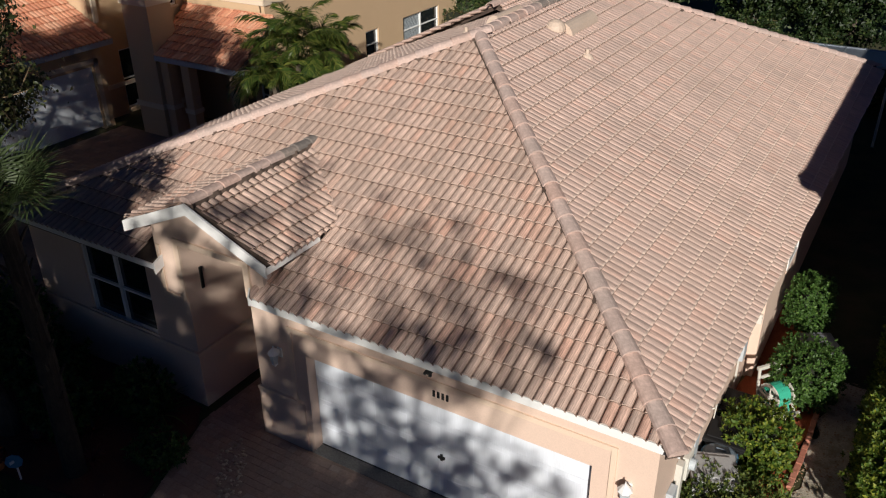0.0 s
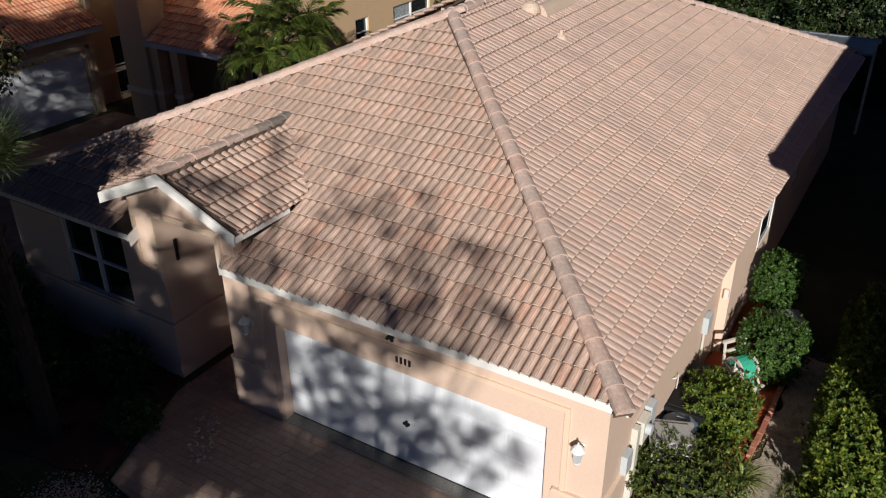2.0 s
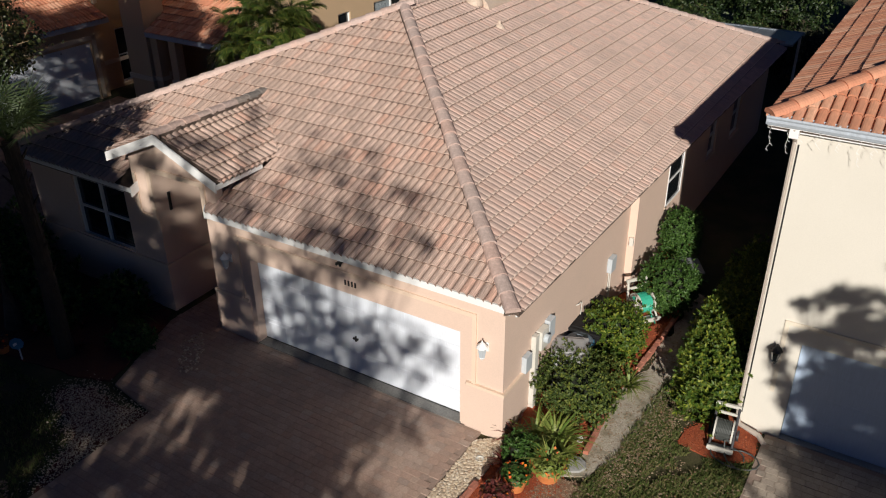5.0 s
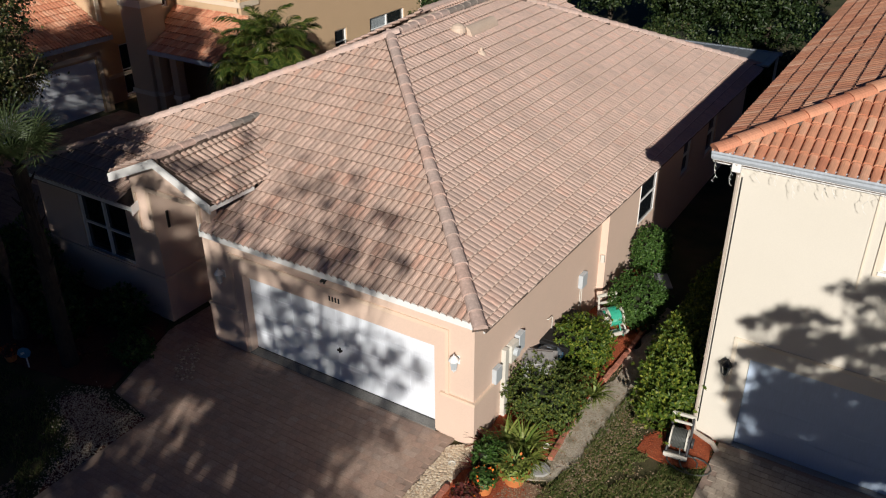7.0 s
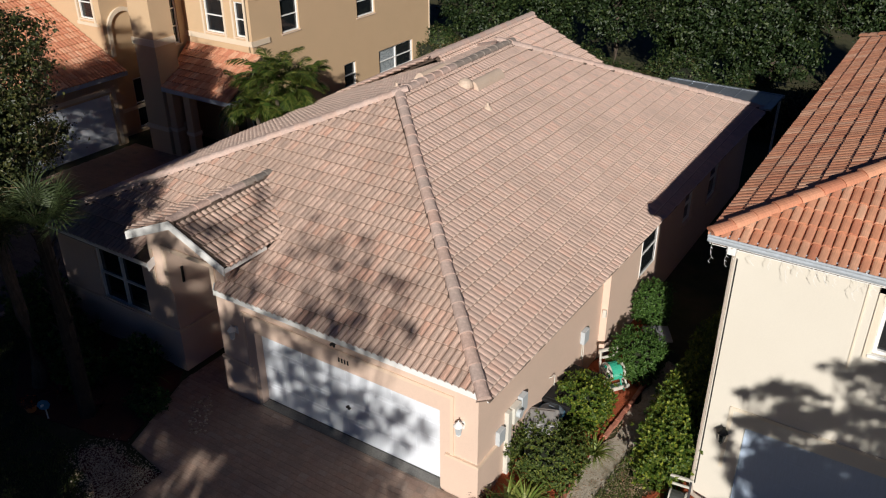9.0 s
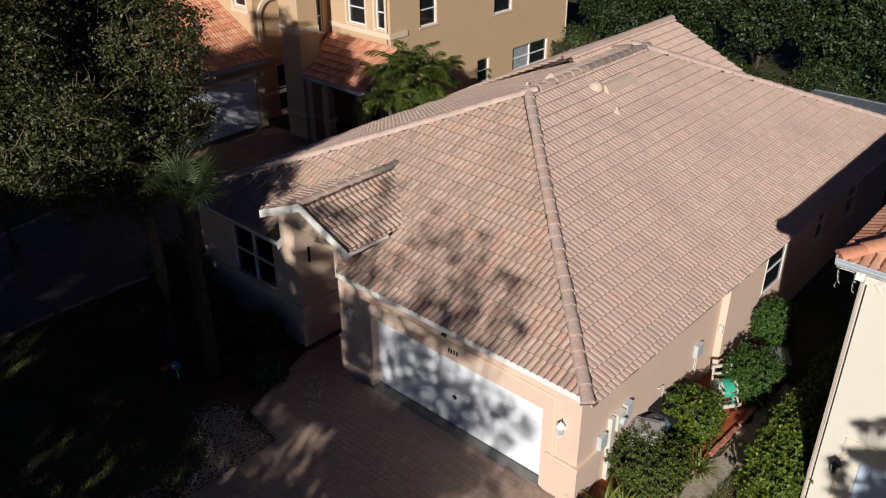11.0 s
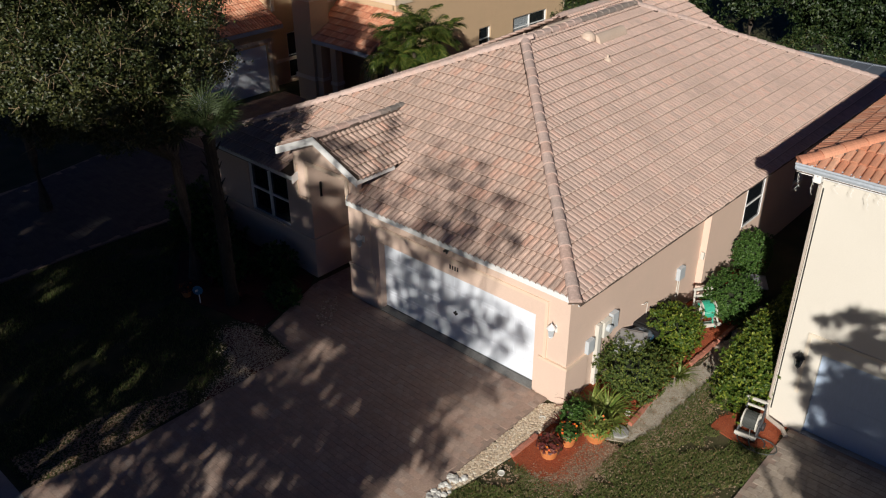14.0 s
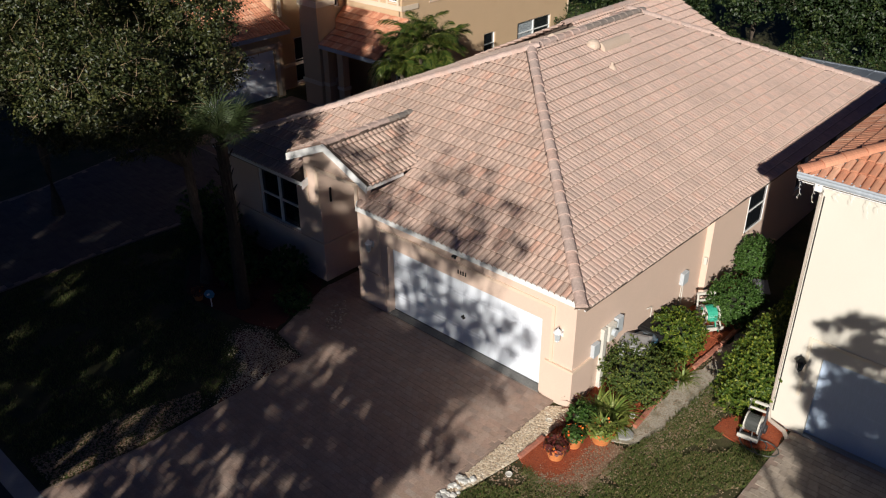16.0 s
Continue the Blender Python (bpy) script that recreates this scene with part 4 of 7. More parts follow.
paved("driveway", DRIVE, M["paver"], "brown-red brick paver driveway in tree shade", (0, -1.5), 280)
paved("driveway", NDRIVE, M["paver_grey"], "tan-grey paver driveway of the cream house", (5.2, 0.5), 120, w=0.215, h=0.145, seed=9, g=0.007)
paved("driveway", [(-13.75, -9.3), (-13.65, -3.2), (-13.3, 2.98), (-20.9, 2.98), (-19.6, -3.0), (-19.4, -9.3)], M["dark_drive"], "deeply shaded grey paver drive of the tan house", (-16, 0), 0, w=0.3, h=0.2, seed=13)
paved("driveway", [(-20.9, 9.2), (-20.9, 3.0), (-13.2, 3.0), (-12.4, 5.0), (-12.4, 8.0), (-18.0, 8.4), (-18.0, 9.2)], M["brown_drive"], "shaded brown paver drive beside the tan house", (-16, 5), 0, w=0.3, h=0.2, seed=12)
sheet("road", [(-300, -9.75), (-300, -17.0), (300, -17.0), (300, -9.75)], -0.06, M["asphalt"], "dark asphalt street")
sheet("kerb", [(-80, -9.36), (-80, -9.75), (80, -9.75), (80, -9.36)], -0.02, M["concrete"], "pale concrete kerb along the street", 0.12)
sheet("side_path", [(2.28, 0.10), (2.15, 1.9), (2.30, 3.4), (2.30, 6.5), (3.0, 6.5), (3.05, 3.2), (2.95, 1.9), (2.75, 0.5), (2.55, -0.35), (2.15, -0.45)], -0.052, M["sand_path"], "worn sandy path between bushes", wave=0.22, step=0.1)
sheet("planting_bed", [(0.98, -2.2), (1.03, -0.2), (0.9, 0.0), (0.9, 9.4), (1.45, 9.4), (1.6, 8.0), (2.25, 6.5), (2.2, 0.1), (2.15, -0.35), (2.27, -1.3), (2.35, -1.88), (2.1, -2.27), (1.6, -2.35)], -0.045, M["mulch"], "red mulch planting bed along the wall", wave=0.08, step=0.15)
sheet("planting_bed", [(3.62, 1.36), (3.54, 1.75), (3.75, 2.2), (3.8, 3.6), (4.4, 3.6), (4.42, 2.38), (4.82, 2.36), (4.84, 1.6), (4.6, 1.38), (4.1, 1.28)], -0.045, M["mulch"], "red mulch bed beside the cream house", wave=0.1, step=0.12)
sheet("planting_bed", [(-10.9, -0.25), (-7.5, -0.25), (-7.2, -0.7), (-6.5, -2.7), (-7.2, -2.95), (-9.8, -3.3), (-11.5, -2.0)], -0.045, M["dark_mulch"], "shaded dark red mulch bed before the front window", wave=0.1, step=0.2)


def pebbles(name, poly, count, label, size=(0.018, 0.042), seed=2, z=-0.045, mat=None, flat=0.6, stray=0.0):
    """Loose stones: little irregular octahedra with softened tops, one object."""
    rnd = random.Random(seed)
    x0, x1 = min(p[0] for p in poly), max(p[0] for p in poly)
    y0, y1 = min(p[1] for p in poly), max(p[1] for p in poly)
    v, f = [], []
    while count > 0:
        x, y = rnd.uniform(x0, x1), rnd.uniform(y0, y1)
        if not inside(poly, x, y):
            continue
        count -= 1
        x, y = x + rnd.gauss(0, stray), y + rnd.gauss(0, stray)
        s, a, q = rnd.uniform(*size), rnd.uniform(0, 6.3), rnd.uniform(0.6, 1.0)
        zz = z + rnd.uniform(0, 0.012)
        n = len(v)
        k = 6
        for rr, hh in ((1.0, 0.0), (0.92, 0.55), (0.5, 1.0)):
            for i in range(k):
                t = a + 2 * math.pi * i / k
                c, d = rr * s * math.cos(t - a) * rnd.uniform(0.88, 1.1), rr * s * q * math.sin(t - a)
                v.append((x + c * math.cos(a) - d * math.sin(a), y + c * math.sin(a) + d * math.cos(a), zz + s * flat * hh * rnd.uniform(0.85, 1.1)))
        for r in (0, k):
            for i in range(k):
                f.append((n + r + i, n + r + (i + 1) % k, n + r + k + (i + 1) % k, n + r + k + i))
        f.append(tuple(n + 2 * k + i for i in range(k)))
    return tagged(mesh_object(name, v, f, mat or M["pebble"]), label, "gravel" if mat is None else "ground litter", kind="stuff")


GRAVEL = [(0.49, -0.45), (0.84, -0.2), (1.02, -0.4), (1.0, -2.2), (0.78, -3.5), (0.5, -4.2), (0.49, -3.2)]
sheet("gravel_bed", GRAVEL, -0.05, M["sand_path"], "sandy bed under a strip of gravel")
pebbles("gravel", GRAVEL, 3000, "strip of pale tan river gravel beside the driveway")
LGRAVEL = [(-7.2, -3.45), (-6.7, -2.95), (-5.9, -3.2), (-5.15, -2.97), (-5.14, -5.6), (-5.6, -4.3), (-6.2, -4.0)]
sheet("gravel_bed", LGRAVEL, -0.062, M["dark_mulch"], "shade-darkened soil bed under shaded gravel", wave=0.14, step=0.12)
pebbles("gravel", LGRAVEL, 5000, "shaded patch of tan gravel beside the driveway", (0.008, 0.018), seed=3, stray=0.16)
pebbles("gravel", [(-6.3, -1.1), (-6.2, -0.6), (-5.7, -1.0), (-5.3, -1.6), (-5.5, -1.9)], 90, "scattered loose stones on the paving", seed=8, z=-0.012)
pebbles("mulch_chips", [(0.98, -2.2), (1.03, -0.4), (1.9, -0.5), (1.95, -1.2), (2.0, -2.0), (1.8, -2.3), (1.5, -2.4)], 2600, "loose red mulch chips in the bed", (0.007, 0.019), 5, -0.046, M["chip"], 0.3, 0.05)
pebbles("mulch_chips", [(3.62, 1.36), (3.54, 1.75), (3.75, 2.2), (4.4, 2.3), (4.8, 2.3), (4.8, 1.6), (4.6, 1.38), (4.1, 1.28)], 1000, "loose red mulch chips beside the cream house", (0.007, 0.019), 6, -0.046, M["chip"], 0.3, 0.05)
pebbles("mulch_chips", [(1.0, 0.2), (1.0, 4.6), (2.2, 4.6), (2.15, 0.2)], 700, "loose red mulch chips under the bushes", (0.015, 0.035), 7, -0.042, M["chip"], 0.35)


pebbles("leaf_litter", [(2.1, -0.5), (2.15, 1.9), (2.3, 3.4), (2.3, 6.5), (3.1, 6.5), (3.15, 3.2), (3.05, 1.9), (2.95, 0.5), (2.75, -0.5), (2.7, -1.4), (2.5, -2.2), (2.0, -2.5), (1.6, -2.5), (1.9, -1.6)], 1700, "dry leaf litter and bark on the sandy path", (0.006, 0.02), 15, -0.05, M["litter"], 0.3)
pebbles("rubble", [(0.46, -3.4), (0.74, -3.3), (0.72, -4.1), (0.46, -4.3)], 40, "white broken rocks at the end of the gravel", (0.04, 0.09), 17, -0.05, M["white_rock"], 0.7)
pebbles("leaf_litter", [(1.0, -2.4), (0.75, -3.7), (0.5, -4.4), (0.5, -5.4), (1.6, -5.2), (2.0, -3.0), (1.9, -2.4)], 900, "dry leaves scattered on thin lawn", (0.012, 0.03), 18, -0.06, M["litter"], 0.3)


def grass(name, areas, avoid, count, label, seed=1, height=(0.045, 0.11)):
    """Blades of grass as thin bent triangles."""
    rs = np.random.RandomState(seed)
    v, f = [], []
    x0 = min(p[0] for a in areas for p in a)
    x1 = max(p[0] for a in areas for p in a)
    y0 = min(p[1] for a in areas for p in a)
    y1 = max(p[1] for a in areas for p in a)
    done = 0
    while done < count:
        for x, y, h, t, l in zip(rs.uniform(x0, x1, 4000), rs.uniform(y0, y1, 4000), rs.uniform(*height, 4000), rs.uniform(0, 6.28, 4000), rs.uniform(0.2, 0.9, 4000)):
            if not any(inside(a, x, y) for a in areas) or any(inside(a, x, y) for a in avoid):
                continue
            thin = noise.noise((x * 0.9, y * 0.9, 3.0)) + 0.6 * noise.noise((x * 3, y * 3, 7.0))
            if thin < -0.28:
                continue
            c, s = math.cos(t), math.sin(t)
            w = 0.011
            n = len(v)
            z = -0.08
            v.extend([(x - s * w, y + c * w, z), (x + s * w, y - c * w, z), (x + c * h * l * 0.5, y + s * h * l * 0.5, z + h * 0.75), (x + c * h * l, y + s * h * l, z + h)])
            f.append((n, n + 1, n + 2))
            f.append((n + 1, n + 3, n + 2))
            done += 1
            if done >= count:
                break
    return tagged(mesh_object(name, v, f, M["grass"]), label, "grass", kind="stuff")


BEDS = [[(0.98, -2.2), (1.03, -0.2), (2.2, 0.1), (2.15, -0.35), (2.5, -0.4), (2.5, -1.3), (2.4, -1.88), (2.1, -2.3), (1.6, -2.35)], [(3.66, 1.4), (3.58, 1.75), (3.75, 2.2), (4.8, 2.3), (4.84, 1.6), (4.6, 1.42), (4.1, 1.32)], [(2.0, -0.2), (2.15, 6.5), (2.75, 6.5), (2.75, 0.5), (2.6, -0.2)]]
grass("lawn", [[(1.05, -2.4), (0.8, -3.6), (0.5, -4.3), (0.5, -5.6), (4.84, -5.6), (4.84, 1.56), (4.6, 1.34), (4.1, 1.24), (3.6, 1.32), (3.5, 1.75), (3.6, 3.0), (2.85, 3.0), (2.7, 0.4), (2.5, -0.5), (2.5, -1.9)]], BEDS, 52000, "patchy green lawn strip in full sun", 1)
grass("lawn", [[(-5.2, -9.2), (-5.2, -5.7), (-5.7, -4.3), (-6.3, -4.1), (-7.3, -3.5), (-9.8, -3.4), (-11.6, -2.1), (-13.2, -0.5), (-13.6, -3.0), (-13.7, -9.2)]], [], 42000, "shaded front lawn under oak trees", 2, (0.04, 0.09))
pebbles("leaf_litter", [(2.75, 0.4), (2.5, -1.8), (1.6, -3.0), (1.6, -5.2), (4.8, -5.2), (4.8, 0.8), (3.6, 1.0), (3.4, 2.6), (2.9, 2.6)], 2600, "brown leaf litter scattered through the lawn", (0.008, 0.022), 19, -0.03, M["litter"], 0.3)
pebbles("leaf_litter", [(-5.2, -9.1), (-5.2, -5.8), (-5.8, -5.4), (-6.3, -7.0), (-6.5, -9.1)], 3200, "brown leaf litter at the shaded lawn edge", (0.010, 0.026), 20, -0.03, M["litter"], 0.3)
pebbles("leaf_litter", [(1.85, -0.5), (1.9, -1.3), (1.9, -2.35), (2.2, -2.4), (2.6, -1.9), (2.65, -0.5)], 1500, "dry brown leaves and bark over the bed edge", (0.006, 0.017), 21, -0.044, M["litter"], 0.3, 0.07)
sheet("soil_patch", [(1.9, -0.5), (1.95, -1.3), (1.95, -2.35), (2.2, -2.4), (2.55, -1.9), (2.6, -0.5)], -0.041, M["soil"], "bare brown soil between bed and lawn", wave=0.16, step=0.1)
pebbles("leaf_litter", [(2.95, 2.8), (2.9, 0.8), (2.7, -0.3), (3.0, -0.5), (3.3, 0.6), (3.5, 1.9), (3.3, 2.8)], 1500, "brown leaves over thin grass beside the path", (0.006, 0.02), 22, -0.03, M["litter"], 0.3, 0.08)


pebbles("mulch_chips", [(1.75, -0.6), (1.8, -2.25), (2.15, -2.3), (2.3, -1.4), (2.2, -0.7)], 900, "stray red mulch chips over bare soil", (0.007, 0.019), 26, -0.038, M["chip"], 0.3, 0.16)
pebbles("leaf_litter", [(1.6, -2.2), (1.3, -2.55), (2.2, -2.6), (2.7, -1.9), (2.75, -0.6), (2.4, -1.6), (2.1, -2.2)], 1500, "dry leaf bits between bed and lawn", (0.006, 0.018), 27, -0.036, M["litter"], 0.3, 0.12)


# ---- plants ----
def leaves_mesh(name, pos, nor, size, mat, parent, seed=1, long=1.7, fold=0.25, spread=0.6):
    """Many pointed leaves, two triangles each, at the points, facing roughly along the normals."""
    rs = np.random.RandomState(seed)
    n = len(pos)
    nor = nor + rs.normal(0, spread, (n, 3))
    nor /= np.linalg.norm(nor, axis=1)[:, None] + 1e-9
    t = rs.normal(0, 1, (n, 3))
    t -= (t * nor).sum(1)[:, None] * nor
    t /= np.linalg.norm(t, axis=1)[:, None] + 1e-9
    b = np.cross(nor, t)
    s = size * rs.uniform(0.65, 1.3, (n, 1))
    tip, base = pos + t * s * long / 2, pos - t * s * long / 2
    l = pos + b * s * 0.5 + nor * s * fold
    r = pos - b * s * 0.5 + nor * s * fold
    return quad_leaves(name, np.stack([base, l, tip, r], 1).reshape(-1, 3), mat, parent)


def quad_leaves(name, v, mat, parent):
    """Leaves of two triangles each from their four corners in turn."""
    me = bpy.data.meshes.new(name)
    i = np.arange(len(v) // 4) * 4
    tri = np.stack([i, i + 1, i + 2, i, i + 2, i + 3], 1).reshape(-1, 3)
    me.vertices.add(len(v))
    me.vertices.foreach_set("co", v.astype(np.float32).ravel())
    me.loops.add(tri.size)
    me.loops.foreach_set("vertex_index", tri.astype(np.int32).ravel())
    me.polygons.add(len(tri))
    me.polygons.foreach_set("loop_start", np.arange(0, tri.size, 3, dtype=np.int32))
    me.update(calc_edges=True)
    me.materials.append(mat)
    ob = new(name, me)
    ob.parent = parent
    return ob


def whorls(name, pos, axis, per, size, mat, parent, seed=1, long=1.9):
    """Shoots with a whorl of pointed leaves at each tip, opening away from the axis."""
    rs = np.random.RandomState(seed + 500)
    m = len(pos)
    axis = axis / (np.linalg.norm(axis, axis=1)[:, None] + 1e-9)
    t = np.cross(axis, rs.normal(0, 1, (m, 3)))
    t /= np.linalg.norm(t, axis=1)[:, None] + 1e-9
    b = np.cross(axis, t)
    az = (np.arange(per)[None, :] * 2.4 + rs.uniform(0, 6.28, (m, 1)) + rs.normal(0, 0.2, (m, per)))[:, :, None]
    rise = rs.uniform(0.25, 1.35, (m, per, 1))
    side = t[:, None] * np.cos(az) + b[:, None] * np.sin(az)
    way = axis[:, None] * np.cos(rise) + side * np.sin(rise)
    flat = -t[:, None] * np.sin(az) + b[:, None] * np.cos(az)
    face = np.cross(way, flat)
    s = size * rs.uniform(0.65, 1.25, (m, per, 1))
    base = pos[:, None] + axis[:, None] * rs.uniform(-0.5, 0.3, (m, per, 1)) * size
    mid = base + way * s * long * 0.5
    tip = base + way * s * long - axis[:, None] * s * 0.15
    v = np.stack([base, mid + flat * s * 0.42 + face * s * 0.12, tip, mid - flat * s * 0.42 + face * s * 0.12], 2).reshape(-1, 3)
    return quad_leaves(name, v, mat, parent)


def ball_points(rs, n, shell=0.55):
    d = rs.normal(0, 1, (n, 3))
    d /= np.linalg.norm(d, axis=1)[:, None]
    return d, d * (shell + (1 - shell) * rs.uniform(0, 1, (n, 1)) ** 0.6)


def lumpy(d, seed, amount=0.12, scale=2.2):
    return np.array([1 + amount * noise.noise((p[0] * scale + seed, p[1] * scale, p[2] * scale)) + amount * 0.5 * noise.noise((p[0] * scale * 2.7, p[1] * scale * 2.7 + seed, p[2] * scale * 2.7)) for p in d])


def bush(name, x, y, rx, ry, h, mat, label, leaves=5200, size=0.055, seed=1, base=-0.06, cone=0.0, square=2.0, clear=0.0, group=""):
    """A clipped shrub: stems, an inner mass of twigs painted near black as shade, and a skin of leaves."""
    rs = np.random.RandomState(seed)
    ob = thing(name, x, y, base, label, "bush", group)
    per = 8
    m = leaves // per
    d, _ = ball_points(rs, m)
    p = d / (np.abs(d) ** (2 + square)).sum(1)[:, None] ** (1 / (2 + square))
    depth = 1 + 0.07 * rs.normal(0, 1, m) - 0.24 * rs.uniform(0, 1, m) ** 2
    r = lumpy(d, seed, 0.20, 3.4) * depth
    q = p * r[:, None] * np.array([rx, ry, h / 2])
    q[:, 2] += h / 2 + 0.04
    taper = 1 - cone * np.clip(q[:, 2] / h, 0, 1.2) ** 1.2
    q[:, 0] *= taper
    q[:, 1] *= taper
    q[:, 2] = np.maximum(q[:, 2], 0.03) + clear
    axis = d + np.array([0, 0, 0.55]) + rs.normal(0, 0.35, (m, 3))
    whorls("foliage", q, axis, per, size, mat, ob, seed)
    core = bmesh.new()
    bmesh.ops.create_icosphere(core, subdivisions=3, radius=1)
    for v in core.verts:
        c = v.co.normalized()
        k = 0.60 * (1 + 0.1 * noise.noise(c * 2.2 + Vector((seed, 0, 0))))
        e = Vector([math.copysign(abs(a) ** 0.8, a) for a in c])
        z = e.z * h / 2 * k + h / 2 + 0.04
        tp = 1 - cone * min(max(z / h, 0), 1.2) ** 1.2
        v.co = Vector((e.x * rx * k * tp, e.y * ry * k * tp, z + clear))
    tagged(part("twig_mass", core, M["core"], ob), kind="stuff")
    st = bmesh.new()
    for k in range(5):
        a = k * 1.3 + seed
        tube(st, [(0.05 * math.cos(a), 0.05 * math.sin(a), 0), (0.3 * rx * math.cos(a), 0.3 * ry * math.sin(a), clear + h * 0.4)], [0.018, 0.01], 5)
    part("stem", st, M["bark"], ob)
    return ob


bush("bush", 1.60, 1.42, 0.74, 0.70, 0.94, M["leaf_olive"], "broad rounded olive-green bush by the wall corner", 15000, 0.034, 11, group="wall bushes")
bush("bush", 1.60, 3.26, 0.54, 0.54, 1.0, M["leaf_yellow"], "rounded bright green bush beside the bins", 9500, 0.044, 12, clear=0.04, group="wall bushes")
bush("bush", 1.96, 5.52, 0.56, 0.54, 1.02, M["leaf"], "ball-clipped deep green bush beside the hose reel", 12000, 0.036, 13, clear=0.06, group="wall bushes")
bush("bush", 1.63, 7.38, 0.40, 0.42, 1.0, M["leaf"], "ball-clipped deep green bush under the side window", 9000, 0.036, 14, clear=0.44, group="wall bushes")
bush("hedge", 3.70, 4.92, 0.63, 2.75, 1.22, M["leaf_yellow"], "clipped yellow-green hedge between path and cream house", 60000, 0.046, 15, square=2.4)


def tree(name, base, top, blobs, mat, label, leaves=26000, size=0.11, clump=0.55, per=34, trunk=0.22, seed=1, category="tree", counts=None, lean=0.0, twigs=0):
    """A trunk with limbs to each mass of the crown, and a crown of leaf clumps with gaps between them."""
    rs = np.random.RandomState(seed)
    ob = thing(name, *base, label, category)
    bx, by, bz = base
    tr = bmesh.new()
    fork = Vector((lean, lean * 0.5, (top - bz) * 0.55))
    tube(tr, [(0, 0, -0.1), (0.03, 0.02, 0.4), (fork.x * 0.5 + 0.06, fork.y * 0.5, fork.z * 0.55), fork], [trunk * 1.35, trunk, trunk * 0.85, trunk * 0.7], 10)
    part("trunk", tr, M["bark"], ob)
    P, N = [], []
    vol = np.array([b[3] * b[4] * b[5] for b in blobs])
    vol = vol ** 0.75 / (vol ** 0.75).sum()
    for k, (cx, cy, cz, rx, ry, rz) in enumerate(blobs):
        c = Vector((cx - bx, cy - by, cz - bz))
        lb = bmesh.new()
        mid = fork.lerp(c, 0.5) + Vector((0, 0, -0.25))
        tube(lb, [fork * 0.97, mid, c], [trunk * 0.5, trunk * 0.3, trunk * 0.12], 7)
        for q in range(5):
            d = Vector(rs.normal(0, 1, 3)).normalized()
            tube(lb, [mid.lerp(c, 0.3 + 0.13 * q), mid.lerp(c, 0.4 + 0.12 * q) + Vector((d.x * rx, d.y * ry, d.z * rz)) * 0.45, c + Vector((d.x * rx, d.y * ry, abs(d.z) * rz)) * 0.8], [trunk * 0.16, trunk * 0.1, 0.012], 5)
        part("limb", lb, M["bark"], ob)
        m = counts[k] if counts else max(3, int(leaves * vol[k] / per))
        d, p = ball_points(rs, m, 0.45)
        p = p * lumpy(d, seed + k, 0.25, 1.8)[:, None] * np.array([rx, ry, rz]) + np.array(c)
        r = clump * rs.uniform(0.5, 1.25, m)
        off = rs.normal(0, 0.45, (m, per, 3)) * np.array([1, 1, 0.7])
        P.append((p[:, None] + off * r[:, None, None]).reshape(-1, 3))
        N.append((np.repeat(d, per, 0) * 0.6 + off.reshape(-1, 3) * 0.5 + np.array([0, 0, 0.5])))
    P, N = np.concatenate(P), np.concatenate(N)
    leaves_mesh("crown", P, N, size, mat, ob, seed)
    if twigs:
        tv, tf = [], []
        for i in rs.choice(len(P), twigs, replace=False):
            d = Vector(N[i]).normalized()
            side = d.cross(Vector((rs.normal(), rs.normal(), rs.normal()))).normalized()
            a = Vector(P[i]) - d * 0.10
            L = rs.uniform(0.14, 0.42)
            run = [a, a + (d * 0.5 + side * 0.5) * L, a + (d * 0.75 + side * rs.uniform(0.4, 1.3)) * L + Vector((0, 0, rs.uniform(-0.05, 0.12)))]
            w = d.cross(side).normalized()
            k = len(tv)
            for q, c in enumerate(run):
                r = (0.0085, 0.0065, 0.003)[q]
                tv += [c + side * r, c - side * r * 0.5 + w * r * 0.87, c - side * r * 0.5 - w * r * 0.87]
            for q in (0, 3):
                for e in range(3):
                    tf.append((k + q + e, k + q + (e + 1) % 3, k + q + 3 + (e + 1) % 3, k + q + 3 + e))
        tagged(mesh_object("twig_growth", tv, tf, M["twig"], ob, "bare sunlit brown twigs among the leaves"), kind="stuff")
    return ob


tree("oak_tree", (-9.95, -2.5, -0.08), 6.6, [(-11.3, -3.3, 4.7, 1.7, 1.5, 0.8), (-9.4, -3.1, 5.0, 1.2, 1.0, 0.7), (-13.6, -3.6, 4.5, 1.9, 1.6, 1.0), (-9.9, -2.5, 6.2, 1.7, 1.6, 1.2), (-9.9, -4.6, 6.6, 1.9, 1.8, 1.5), (-11.8, -3.4, 6.6, 1.9, 2.0, 1.7), (-10.6, -1.4, 5.9, 1.3, 1.1, 0.9), (-13.4, -1.9, 6.0, 2.0, 2.0, 1.5),
      (-10.6, -1.5, 7.6, 1.7, 1.4, 1.2), (-12.4, -2.6, 8.2, 2.0, 1.8, 1.3), (-11.2, -4.6, 8.4, 1.9, 1.8, 1.3), (-14.8, -3.2, 7.6, 2.1, 2.0, 1.5), (-13.0, -1.2, 8.3, 1.6, 1.5, 1.2), (-15.0, -0.8, 8.2, 1.7, 1.5, 1.2)], M["oak_leaf"],
     "spreading live oak with small dark olive leaves", 235000, 0.050, 0.30, 44, 0.17, 21, twigs=5200)
